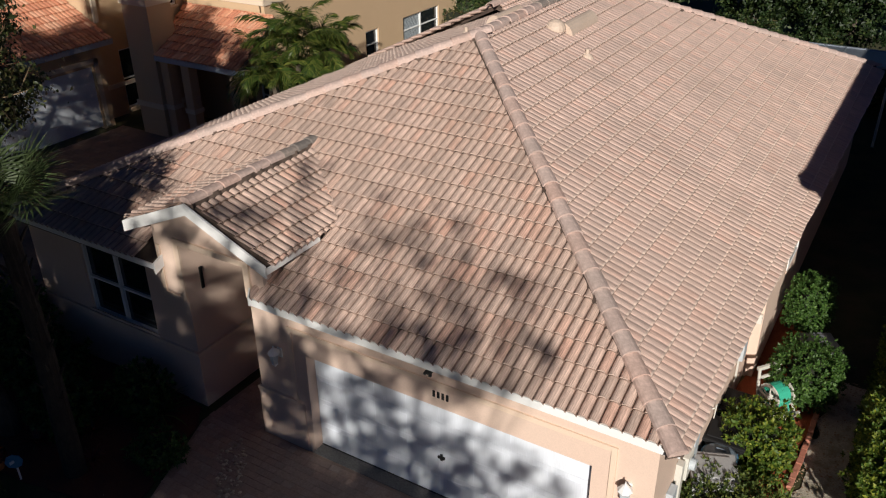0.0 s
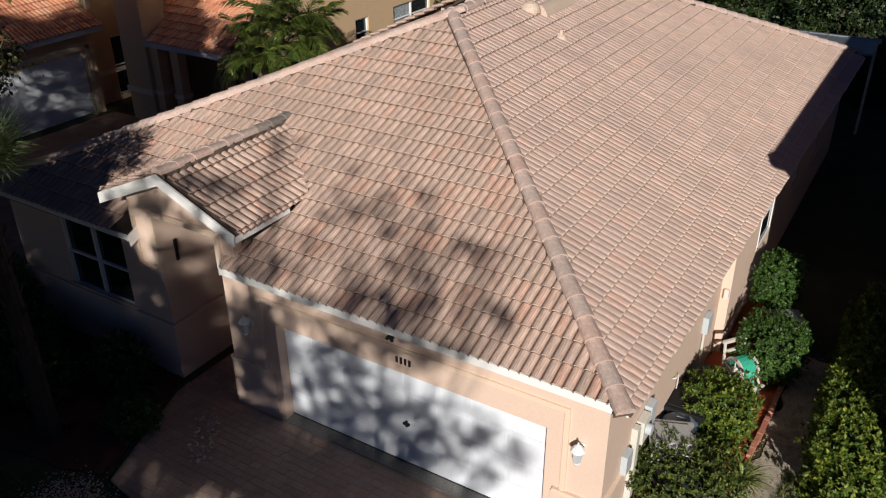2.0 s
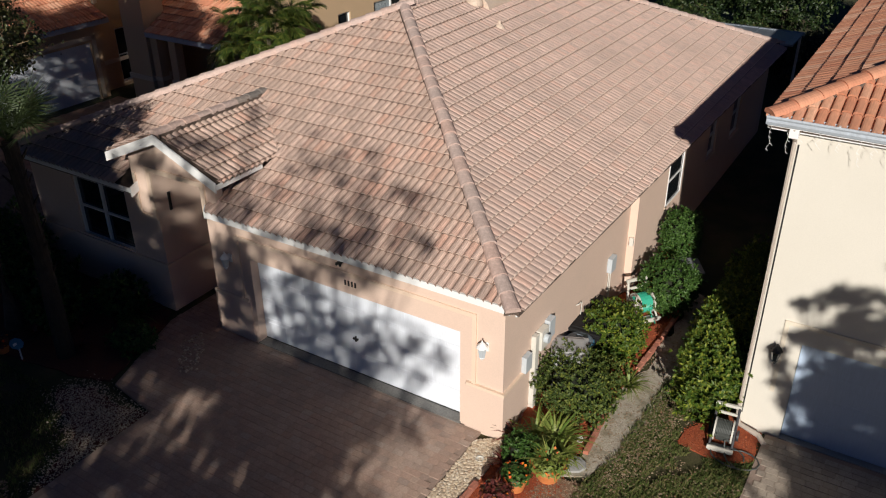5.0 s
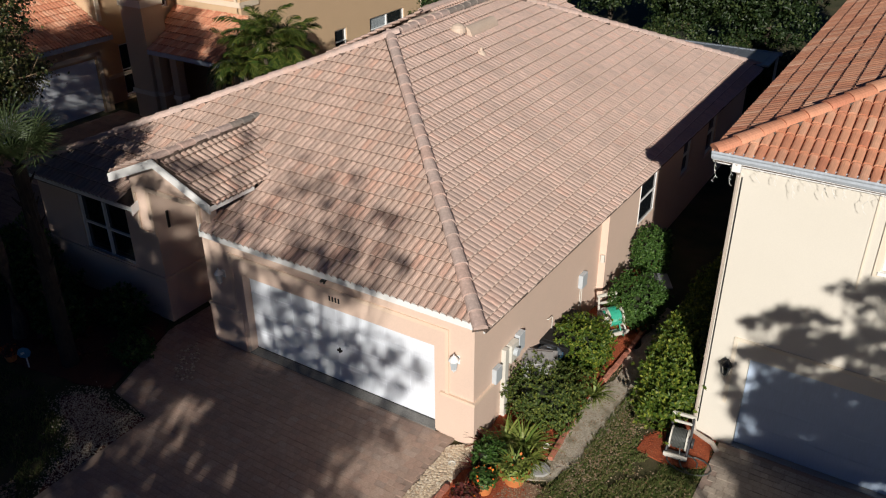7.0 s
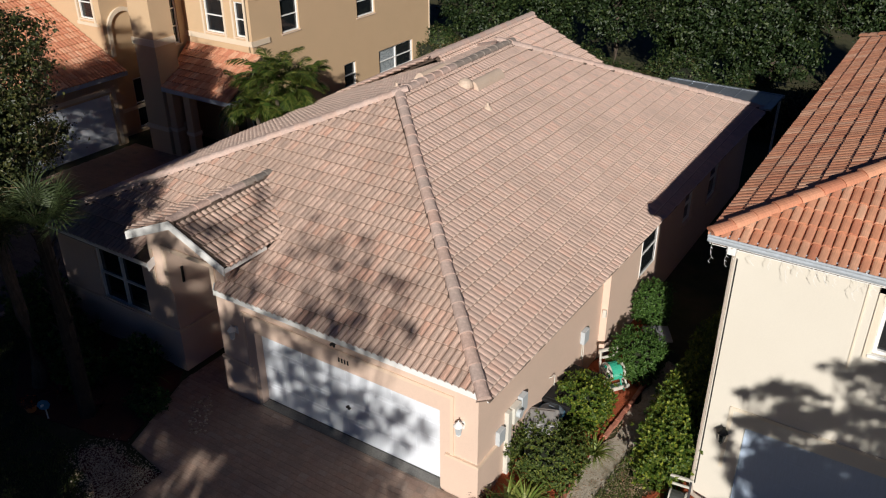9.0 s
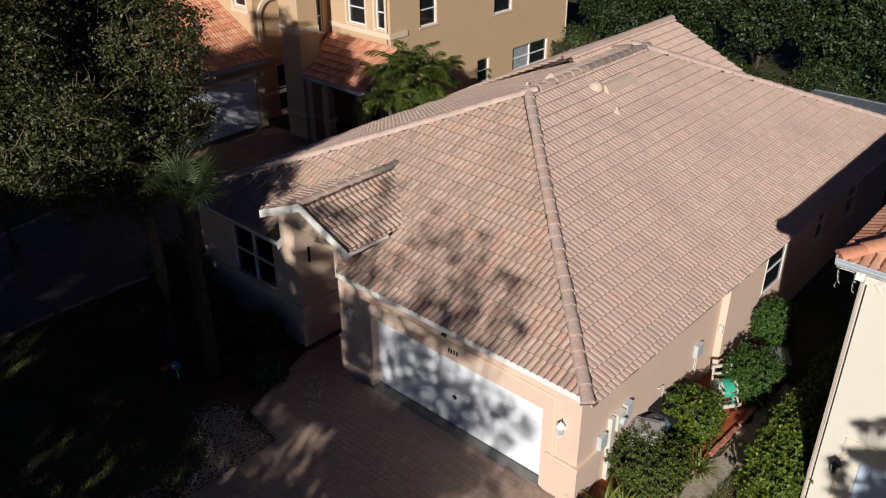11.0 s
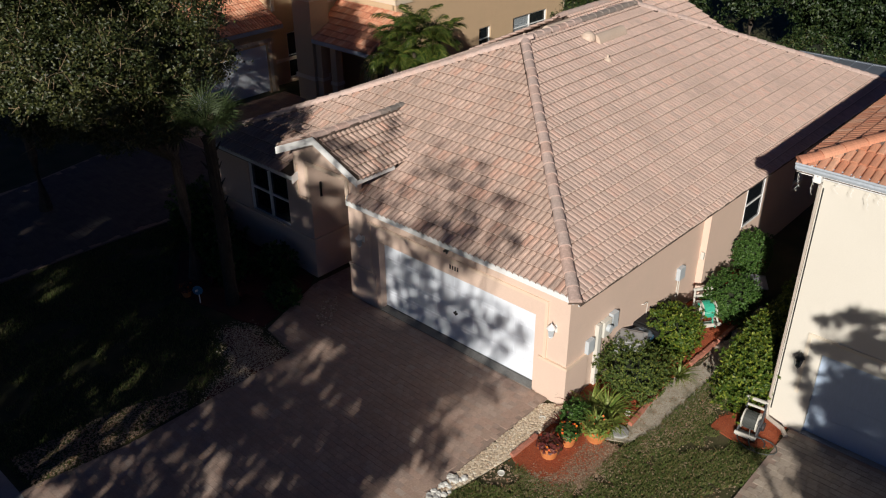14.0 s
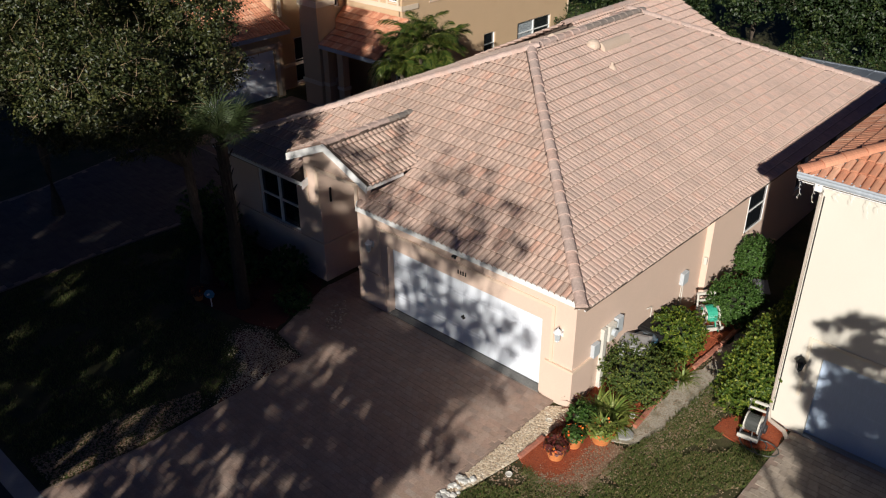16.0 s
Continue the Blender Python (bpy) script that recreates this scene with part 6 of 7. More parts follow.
# gutter on the front eave
gt = bmesh.new()
prof = [(0.0, 0.0), (-0.09, 0.0), (-0.115, 0.05), (-0.115, 0.09), (-0.135, 0.12), (-0.135, 0.15), (-0.12, 0.15), (-0.10, 0.10), (-0.085, 0.012), (-0.008, 0.012), (-0.008, 0.15), (0.0, 0.15)]
ga = [gt.verts.new((NE[0] - 0.02, NE[1] + 0.02 + y, NZ - 0.06 + z)) for y, z in prof]
gb_ = [gt.verts.new((NE[2], NE[1] + 0.02 + y, NZ - 0.06 + z)) for y, z in prof]
for k in range(len(prof)):
    gt.faces.new((ga[k], ga[(k + 1) % len(prof)], gb_[(k + 1) % len(prof)], gb_[k]))
gt.faces.new(ga)
gt.faces.new(gb_[::-1])
ngut = np_("gutter", gt, M["gutter"], label="pale blue-grey metal rain gutter")
for k in range(14):
    np_("strap", boxes((NE[0] + 0.25 + k * 0.72, NE[0] + 0.28 + k * 0.72, NE[1] - 0.11, NE[1] + 0.02, NZ + 0.085, NZ + 0.095)), M["white"], ngut)
np_("fascia", boxes((NE[0] + 0.0, NE[0] + 0.03, NE[1], NE[3], NZ - 0.13, NZ + 0.0)), M["white"])
ds = bmesh.new()
tube(ds, [(NX - 0.02, NE[1] - 0.02, NZ - 0.07), (NX - 0.02, NE[1] + 0.02, NZ - 0.20), (NX - 0.015, NY - 0.045, NZ - 0.34), (NX - 0.015, NY - 0.045, 0.25), (NX + 0.05, NY - 0.12, 0.07), (NX + 0.42, NY - 0.22, 0.03), (NX + 0.56, NY - 0.36, -0.01)], [0.05, 0.05, 0.034, 0.034, 0.045, 0.05, 0.05], 8)
np_("downspout", ds, M["taupe"], label="taupe downspout at the corner with an elbow")
np_("outlet", boxes((NX - 0.09, NX + 0.05, NE[1] - 0.06, NE[1] + 0.10, NZ - 0.22, NZ - 0.07), bevel=0.02), M["white"], ngut)
# dark corner joint, and a dark strip painted as the downspout's shadow
np_("joint_and_pipe_shadow", boxes((NX - 0.004, NX + 0.006, NY - 0.004, NY + 0.006, 0, NZ - 0.2), (NX + 0.03, NX + 0.055, NY - 0.006, NY - 0.001, 0.25, NZ - 0.4)), M["dark"])
ngd = np_("garage_door", boxes((NGD[0] + 0.004, NGD[1] - 0.004, NY + 0.10, NY + 0.13, 0.01, NGD[3])), M["door_blue"], label="pale blue-grey garage door in tree shade")
for k in range(4):
    z0, z1 = 0.012 + k * 0.4925, 0.012 + (k + 1) * 0.4925 - 0.002
    np_("panel", boxes((NGD[0] + 0.006, NGD[1] - 0.006, NY + 0.075, NY + 0.10, z0, z1), bevel=0.0015), M["door_blue"], ngd)
for b in ((NGD[0] - 0.32, NGD[0] - 0.25, NY - 0.025, NY, 0.9, 2.30), (NGD[0] - 0.32, NGD[1] + 0.32, NY - 0.025, NY, 2.30, 2.37), (6.42, 6.45, NY - 0.02, NY, 3.9, NZ - 0.2), (6.60, 6.70, NY - 0.03, NY, 4.22, 5.56), (6.60, 8.3, NY - 0.03, NY, 5.46, 5.56)):
    np_("trim", boxes(b), M["cream_trim"])
np_("garage_apron", boxes((NGD[0], NGD[1], NY - 0.05, NY + 0.2, -0.14, -0.006)), M["concrete"])
nw = np_("window", boxes((NWIN[0], NWIN[1], NY + 0.115, NY + 0.121, NWIN[2], NWIN[3])), M["glass"])
for b in ((NWIN[0] + 0.002, NWIN[0] + 0.06, NY + 0.05, NY + 0.11, NWIN[2] + 0.002, NWIN[3] - 0.002), (NWIN[1] - 0.06, NWIN[1] - 0.002, NY + 0.05, NY + 0.11, NWIN[2] + 0.002, NWIN[3] - 0.002),
          (NWIN[0] + 0.06, NWIN[1] - 0.06, NY + 0.05, NY + 0.11, NWIN[2] + 0.002, NWIN[2] + 0.06), (NWIN[0] + 0.06, NWIN[1] - 0.06, NY + 0.05, NY + 0.11, NWIN[3] - 0.06, NWIN[3] - 0.002), (7.43, 7.49, NY + 0.05, NY + 0.112, NWIN[2] + 0.06, NWIN[3] - 0.06)):
    np_("window_frame", boxes(b), M["white"], nw)
np_("sill", boxes((NWIN[0] - 0.05, NWIN[1] + 0.05, NY - 0.05, NY + 0.06, NWIN[2] - 0.06, NWIN[2] - 0.001)), M["white"], nw)

# icicle string lights, switched off, under the gutter
lights = thing("string_lights", NE[0], NE[1], NZ - 0.07, "unlit white icicle string lights hanging from the gutter", "string lights")
rl = random.Random(8)
cord = bmesh.new()
tube(cord, [(0.0, -0.03, -0.01), (3.0, -0.03, -0.02), (6.0, -0.03, -0.01)], [0.006] * 3, 5)
part("cord", cord, M["white"], lights)
x = 0.08
while x < 6:
    L = rl.choice((0.22, 0.38, 0.52, 0.30))
    st = bmesh.new()
    pts = [(x + rl.uniform(-0.05, 0.05), -0.03 + rl.uniform(-0.02, 0.03), -L * k / 4) for k in range(5)]
    tube(st, pts, [0.0025] * 5, 4)
    for p in pts[1:]:
        tube(st, [p, (p[0] + 0.035, p[1], p[2] - 0.03)], [0.004, 0.002], 4)
    part("strand", st, M["white"], lights)
    x += rl.uniform(0.14, 0.34)

# ---- the tan two-storey house ----
tan_house = thing("house", -20, 16, 0, "two-storey tan stucco house with terracotta roofs", "house")


def tp(name, bm, mat, parent=None, label=""):
    ob = part(name, bm, mat, parent or tan_house, label)
    if parent is None:
        ob.matrix_parent_inverse = tan_house.matrix_world.inverted()
    return ob


TX, TY0, TY1, TZ = -15.8, 11.36, 23.2, 6.3
TW = [(16.6, 17.42, 1.12, 2.2), (19.1, 21.8, 1.12, 2.22), (13.0, 14.0, 4.3, 5.6), (17.66, 18.92, 4.0, 5.3)]
tp("wall", wall_bm("x", TX, -0.2, TY0, TY1, -0.15, TZ, TW), M["tan"])
TF = [(-18.2, -17.2, 4.45, 5.75), (-16.6, -16.1, 4.45, 5.75)]
tp("wall", wall_bm("y", TY0, 0.2, -19.4, TX - 0.2, -0.15, TZ, TF + [(-16.35, -15.95, 0.3, 2.1)]), M["tan"])
tp("wall", boxes((-27.0, TX - 0.2, TY1 - 0.2, TY1, -0.15, TZ)), M["tan"])
for w in TW:
    window("window", "x", TX, *w, 1, 2 if w[1] - w[0] > 1.3 else 1, 1, tan_house, blinds=w[1] - w[0] > 2)
for w in TF:
    window("window", "y", TY0, *w, -1, 1, 1, tan_house)
for o in list(tan_house.children):
    if o.name.startswith("window"):
        o.matrix_parent_inverse = tan_house.matrix_world.inverted()
for b in ((-19.4, TX + 0.05, TY0 - 0.05, TY0 - 0.001, 4.15, 4.35), (TX, TX + 0.05, TY0 - 0.05, TY0 + 0.9, 4.15, 4.35), (-16.72, -16.62, TY0 - 0.04, TY0 - 0.001, 4.35, 5.9), (-16.08, -15.98, TY0 - 0.04, TY0 - 0.001, 4.35, 5.9),
          (-18.32, -18.22, TY0 - 0.04, TY0 - 0.001, 4.35, 5.9), (-17.18, -17.08, TY0 - 0.04, TY0 - 0.001, 4.35, 5.9), (TX - 0.06, TX + 0.03, TY1 + 0.001, TY1 + 0.05, -0.1, TZ)):
    tp("trim", boxes(b), M["tan_trim"])
deck_t = deck("roof", [(TX + 0.4, TY0 - 0.4, TZ), (TX + 0.4, TY1 + 0.4, TZ), (-27.4, TY1 + 0.4, TZ), (-27.4, TY0 - 0.4, TZ), (-21.6, TY0 + 5.4, TZ + 2.4), (-21.6, TY1 - 5.4, TZ + 2.4)],
              [(3, 0, 4), (0, 1, 5, 4), (1, 2, 5), (2, 3, 4, 5)], 0.14, M["orange_tile"], tan_house)
deck_t.matrix_parent_inverse = tan_house.matrix_world.inverted()
# entry tower and niche wall
tp("wall", boxes((-19.75, -18.60, 9.15, 10.12, -0.15, 7.2)), M["tan"], label="tall entry tower of tan stucco")
tp("wall", wall_bm("x", -19.40, -0.2, 10.121, TY0, -0.15, 7.2, [(10.45, 11.05, 3.9, 6.6)]), M["tan"])
window("window", "x", -19.40, 10.45, 11.05, 3.9, 6.6, 1, 1, 3, tan_house).matrix_parent_inverse = tan_house.matrix_world.inverted()
for b in ((-19.80, -18.55, 9.10, 10.119, 4.25, 4.50), (-19.80, -18.55, 9.10, 10.119, 0.95, 1.12)):
    tp("band", boxes(b), M["tan_trim"])
nb = wall_bm("x", -21.9, -0.2, 9.46, 11.36, -0.15, 7.2, [(10.35, 11.0, 0.1, 2.2)])
tp("wall", nb, M["tan"])
tp("wall", boxes((-22.1, -19.61, 11.37, 11.5, -0.15, 7.2)), M["tan"])
tp("wall", wall_bm("y", 9.46, 0.2, -29.0, -22.101, 2.0, 7.6, [(-23.2, -22.35, 4.72, 6.0)]), M["tan"])
window("window", "y", 9.46, -23.2, -22.35, 4.72, 6.0, -1, 1, 1, tan_house).matrix_parent_inverse = tan_house.matrix_world.inverted()
for b in ((-23.32, -23.21, 9.42, 9.459, 4.6, 6.1), (-22.34, -22.23, 9.42, 9.459, 4.6, 6.1), (-23.4, -22.15, 9.41, 9.459, 4.48, 4.60)):
    tp("trim", boxes(b), M["tan_trim"])
tp("band", boxes((-21.899, -21.85, 9.46, 11.35, 0.95, 1.10)), M["tan_trim"])
window("window", "x", -21.9, 10.35, 11.0, 0.1, 2.2, 1, 1, 1, tan_house).matrix_parent_inverse = tan_house.matrix_world.inverted()
arch = bmesh.new()
n = 14
pin, pout = [], []
for k in range(n + 1):
    a = math.pi * k / n
    pin.append((10.36 - 0.60 * math.cos(a), 4.35 + 0.62 * math.sin(a)))
    pout.append((10.36 - 0.76 * math.cos(a), 4.35 + 0.78 * math.sin(a)))
pin = [(9.76, 3.3)] + pin + [(10.96, 3.3)]
pout = [(9.60, 3.3)] + pout + [(11.12, 3.3)]
v0 = [[arch.verts.new((xx, y, z)) for y, z in pp] for xx in (-21.899, -21.80) for pp in (pin, pout)]
for k in range(len(pin) - 1):
    arch.faces.new((v0[2][k], v0[2][k + 1], v0[3][k + 1], v0[3][k]))
    arch.faces.new((v0[0][k], v0[0][k + 1], v0[2][k + 1], v0[2][k]))
    arch.faces.new((v0[1][k], v0[1][k + 1], v0[3][k + 1], v0[3][k]))
tp("arch_trim", arch, M["tan_trim"], label="pale arched trim round a niche")
# porch roof and posts
px0, px1, py0, pz0, py1, pz1 = -18.59, -15.0, 9.15, 2.72, 11.33, 3.85
porch = deck("porch_roof", [(px0, py0, pz0), (px1, py0, pz0), (px1 - 0.35, py1, pz1), (px0 - 0.70, py1, pz1), (px0 - 0.70, py1, pz0 + 0.1)], [(0, 1, 2, 3), (0, 3, 4)], 0.1, M["mortar"], tan_house, "small terracotta porch roof")
porch.matrix_parent_inverse = tan_house.matrix_world.inverted()
pr = (pz1 - pz0) / (py1 - py0)
pcs = math.sqrt(1 + pr * pr)
slope(porch, M["orange_tile"], (px0, py0, pz0), (1, 0, 0), (0, 1 / pcs, pr / pcs), [(0, 0), (px1 - px0, 0), (px1 - px0 - 0.35, (py1 - py0) * pcs), (-0.70, (py1 - py0) * pcs)], DOUBLE_ROLL, 0.35, seed=41, lift=0.04, channel=M["orange_channel"])
tp("fascia", boxes((px0 - 0.02, px1 + 0.02, py0 - 0.03, py0 - 0.002, pz0 - 0.14, pz0 + 0.03)), M["blue_fascia"])
tp("fascia", boxes((px1 + 0.002, px1 + 0.03, py0, py1, pz0 - 0.14, pz0 + 0.03)), M["blue_fascia"])
tp("porch_post", boxes((px1 - 0.55, px1 - 0.2, py0 + 0.1, py0 + 0.45, -0.1, pz0 - 0.1)), M["tan"])
for x in (px0 + 0.03, px0 + 0.95):
    pp = tp("porch_post", boxes((x, x + 0.34, py0 + 0.12, py0 + 0.46, -0.1, pz0 - 0.1)), M["tan"])
    tp("band", boxes((x - 0.04, x + 0.38, py0 + 0.08, py0 + 0.50, 0.98, 1.12)), M["tan_trim"], pp)
window("window", "y", TY0, -16.35, -15.95, 0.3, 2.1, -1, 1, 1, tan_house).matrix_parent_inverse = tan_house.matrix_world.inverted()
tp("door", boxes((-17.6, -16.6, TY0 - 0.04, TY0 - 0.002, 0.0, 2.1)), M["wood_door"], label="dark entry door under the porch")
# garage
gx = -21.3
tp("wall", wall_bm("x", gx, -0.2, 3.2, 9.2, -0.15, 2.85, [(3.9, 8.78, -0.2, 2.1)]), M["tan"])
tp("wall", boxes((-21.7, gx - 0.2, 9.0, 9.2, -0.15, 2.85)), M["tan"])
tg = tp("garage_door", boxes((gx - 0.13, gx - 0.10, 3.904, 8.776, 0.01, 2.1)), M["door_white"], label="white garage door of the tan house")
for k in range(4):
    z0, z1 = 0.012 + k * 0.522, 0.012 + (k + 1) * 0.522 - 0.006
    tp("panel", boxes((gx - 0.10, gx - 0.075, 3.906, 8.774, z0, z1), bevel=0.004), M["door_white"], tg)
for b in ((gx, gx + 0.03, 8.85, 9.0, 0.0, 2.35), (gx, gx + 0.03, 3.7, 9.0, 2.2, 2.35)):
    tp("trim", boxes(b), M["tan_trim"])
g_eave = (-20.95, 2.9, 9.45)
gr = 0.50
grl = 7.6
groof = deck("garage_roof", [(g_eave[0], 2.0, g_eave[1]), (g_eave[0], g_eave[2], g_eave[1]), (g_eave[0] - grl, g_eave[2], g_eave[1] + gr * grl), (g_eave[0] - grl, 2.0, g_eave[1] + gr * grl)], [(0, 1, 2, 3)], 0.1, M["mortar"], tan_house, "terracotta garage roof")
groof.matrix_parent_inverse = tan_house.matrix_world.inverted()
gc = math.sqrt(1 + gr * gr)
slope(groof, M["orange_tile"], (g_eave[0], 2.0, g_eave[1]), (0, 1, 0), (-1 / gc, 0, gr / gc), [(0, 0), (g_eave[2] - 2.0, 0), (g_eave[2] - 2.0, grl * gc), (0, grl * gc)], DOUBLE_ROLL, 0.35, seed=43, lift=0.04, channel=M["orange_channel"])
tp("fascia", boxes((g_eave[0] + 0.002, g_eave[0] + 0.03, 2.0, g_eave[2] + 0.02, g_eave[1] - 0.14, g_eave[1] + 0.03)), M["blue_fascia"])


# ---- fixtures and small things ----
def coach_lamp(x, y, z, mat, label, side=-1):
    """A small wall lantern: back plate, arm, cage with glass and a peaked cap."""
    ob = thing("wall_lamp", x, y, z, label, "wall lamp")
    part("back_plate", boxes((-0.05, 0.05, side * 0.0, side * 0.02, -0.09, 0.09), bevel=0.006), mat, ob)
    arm = bmesh.new()
    tube(arm, [(0, side * 0.02, 0.05), (0, side * 0.10, 0.12), (0, side * 0.15, 0.10)], [0.012] * 3, 7)
    part("arm", arm, mat, ob)
    cap = bmesh.new()
    lathe(cap, [(0.10, 0.06), (0.105, 0.07), (0.05, 0.14), (0.012, 0.17), (0.014, 0.20)], 8, (0, side * 0.15, 0))
    part("cap", cap, mat, ob)
    cage = bmesh.new()
    lathe(cage, [(0.05, -0.14), (0.085, 0.06)], 6, (0, side * 0.15, 0))
    part("glass", cage, M["box_grey"] if mat == M["white"] else M["glass"], ob, "frosted lantern glass")
    foot = bmesh.new()
    lathe(foot, [(0.01, -0.20), (0.03, -0.17), (0.055, -0.14), (0.05, -0.13)], 8, (0, side * 0.15, 0))
    part("finial", foot, mat, ob)
    return ob


coach_lamp(0.52, WY - 0.002, 1.86, M["white"], "small white lantern on the peach garage wall")
coach_lamp(-5.42, WY - 0.002, 1.86, M["white"], "small white lantern in shade beside the garage door")
coach_lamp(4.74, NY - 0.002, 1.76, M["dark"], "black lantern on the cream wall")

cam_box = thing("security_light", -2.45, YF + 0.02, ZE - 0.16, "small black security floodlight under the eave", "floodlight")
part("base", boxes((-0.05, 0.05, -0.05, 0.05, -0.03, 0.0), bevel=0.005), M["dark"], cam_box)
for sx in (-0.07, 0.07):
    hd = bmesh.new()
    cylinder(hd, (sx * 0.5, -0.01, -0.025), (sx * 0.7, -0.045, -0.05), 0.02, 0.026, 10)
    part("lamp_head", hd, M["dark"], cam_box)

plate = thing("house_number", -2.34, WY - 0.004, 2.20, "dark house number as four plain bars above the garage", "sign")
for k in range(4):
    part("digit", boxes((-0.14 + k * 0.076, -0.10 + k * 0.076, -0.012, 0.0, -0.055, 0.055), bevel=0.004), M["dark"], plate)

# utility boxes on the side wall
eb = thing("electric_meter", WX, 1.02, 1.2, "electric meter with pale conduit and grey boxes on the side wall", "electric meter")
part("conduit", boxes((0.002, 0.10, -0.16, -0.02, -1.25, 0.36), bevel=0.01), M["beige_plastic"], eb, "pale meter trough")
part("meter_box", boxes((0.002, 0.13, 0.03, 0.33, -0.05, 0.36), bevel=0.015), M["beige_plastic"], eb)
mt = bmesh.new()
cylinder(mt, (0.13, 0.18, 0.17), (0.21, 0.18, 0.17), 0.09, 0.085, 16)
part("dial", mt, M["box_grey"], eb, "round glass meter dial")
part("breaker_box", boxes((0.002, 0.12, 0.38, 0.62, 0.0, 0.40), bevel=0.012), M["box_grey"], eb, "grey breaker box")
part("phone_box", boxes((0.002, 0.10, -0.52, -0.28, -0.22, 0.12), bevel=0.012), M["box_grey"], eb, "small blue-grey phone box")
jb = thing("junction_box", WX, 4.66, 1.2, "grey-blue wall box with two thin conduits", "utility box")
part("box", boxes((0.002, 0.11, -0.14, 0.14, -0.16, 0.18), bevel=0.015), M["box_grey"], jb)
for o in (-0.05, 0.05):
    cd = bmesh.new()
    tube(cd, [(0.03, o, -0.16), (0.03, o, -1.2)], [0.012, 0.012], 6)
    part("conduit", cd, M["beige_plastic"], jb)
sb = thing("outlet_box", SX - 0.1, 5.70, 1.3, "small cream outlet box on the wall jog", "utility box")
part("box", boxes((0.0, 0.09, -0.07, 0.0, -0.1, 0.1), bevel=0.01), M["beige_plastic"], sb)
hb = thing("hose_bib", WX, 2.9, 1.1, "thin bent pipe on the side wall", "pipe")
pb = bmesh.new()
tube(pb, [(0.0, 0, 0), (0.05, 0.02, 0.02), (0.06, 0.12, 0.03), (0.05, 0.2, -0.02), (0.03, 0.22, -0.4)], [0.01] * 5, 6)
part("pipe", pb, M["beige_plastic"], hb)


def bin_(x, y, rz, body, lid, label, h=0.95, z=-0.045):
    """A wheeled bin: tapered body, rim, lid with a lip, handle, two wheels."""
    ob = thing("wheeled_bin", x, y, z, label, "bin", "bins by the wall", rz=rz)
    bm = bmesh.new()
    lo, hi = 0.22, 0.29
    v = [bm.verts.new((sx * w, sy * w * 1.12, zz)) for zz, w in ((0.05, lo), (h * 0.9, hi)) for sx, sy in ((-1, -1), (1, -1), (1, 1), (-1, 1))]
    for q in ((0, 1, 2, 3), (7, 6, 5, 4), (0, 4, 5, 1), (1, 5, 6, 2), (2, 6, 7, 3), (3, 7, 4, 0)):
        bm.faces.new([v[i] for i in q])
    bmesh.ops.recalc_face_normals(bm, faces=bm.faces)
    bmesh.ops.bevel(bm, geom=bm.edges[:], offset=0.04, segments=3, affect="EDGES")
    part("body", bm, body, ob, smooth=False)
    part("rim", boxes((-0.31, 0.31, -0.345, 0.345, h * 0.88, h * 0.92), bevel=0.015), body, ob)
    ld = bmesh.new()
    box(ld, -0.32, 0.34, -0.355, 0.355, h * 0.925, h * 0.99, bevel=0.03)
    box(ld, -0.24, 0.24, -0.27, 0.27, h * 0.97, h * 1.02, bevel=0.02)
    part("lid", ld, lid, ob)
    hn = bmesh.new()
    cylinder(hn, (-0.36, -0.25, h * 0.9), (-0.36, 0.25, h * 0.9), 0.018, seg=8)
    part("handle", hn, body, ob)
    for sy in (-1, 1):
        w = bmesh.new()
        cylinder(w, (-0.22, sy * 0.27, 0.1), (-0.22, sy * 0.33, 0.1), 0.1, seg=14)
        part("wheel", w, M["black_plastic"], ob)
    return ob


M["pitch"] = material("matt_black_plastic", [(0.010, 0.010, 0.011), (0.016, 0.016, 0.017)], 0.6, grain=30, vary=0.1, bump=0.05, spec=0.2)
M["pale_grey"] = material("pale_grey_plastic", [(0.36, 0.36, 0.36), (0.42, 0.42, 0.415)], 0.55, grain=30, vary=0.1, patch=4, dirt=(0.25, 0.24, 0.23), dirt_amount=0.4, bump=0.05)
bin_(1.22, 1.86, 112, M["pale_grey"], M["pale_grey"], "grey wheeled bin beside the peach wall", 0.92)
bin_(1.16, 2.92, 92, M["pitch"], M["pitch"], "black wheeled bin against the peach wall", 0.80)
bin_(1.14, 3.92, 88, M["pitch"], M["pitch"], "black wheeled bin behind the bright green bush", 0.68)
M["lid_blue"] = material("blue_grey_plastic", [(0.12, 0.16, 0.20), (0.15, 0.19, 0.23)], 0.5, grain=24, vary=0.12, bump=0.05)
cn = thing("round_bin", 1.19, 2.42, -0.045, "round dark bin with blue-grey lid and blue rim", "bin", "bins by the wall")
bm = bmesh.new()
lathe(bm, [(0.20, 0.0), (0.21, 0.02), (0.265, 0.66), (0.275, 0.68)], 20)
part("body", bm, M["black_plastic"], cn)
bm = bmesh.new()
lathe(bm, [(0.285, 0.66), (0.29, 0.70), (0.265, 0.72)], 20)
part("rim", bm, M["blue_plastic"], cn, "blue rim")
bm = bmesh.new()
lathe(bm, [(0.265, 0.72), (0.22, 0.76), (0.10, 0.79), (0.01, 0.795)], 20)
part("lid", bm, M["lid_blue"], cn, "blue-grey domed lid")
hn = bmesh.new()
tube(hn, [(-0.08, 0, 0.78), (-0.06, 0, 0.825), (0.06, 0, 0.825), (0.08, 0, 0.78)], [0.014] * 4, 7)
part("handle", hn, M["lid_blue"], cn)
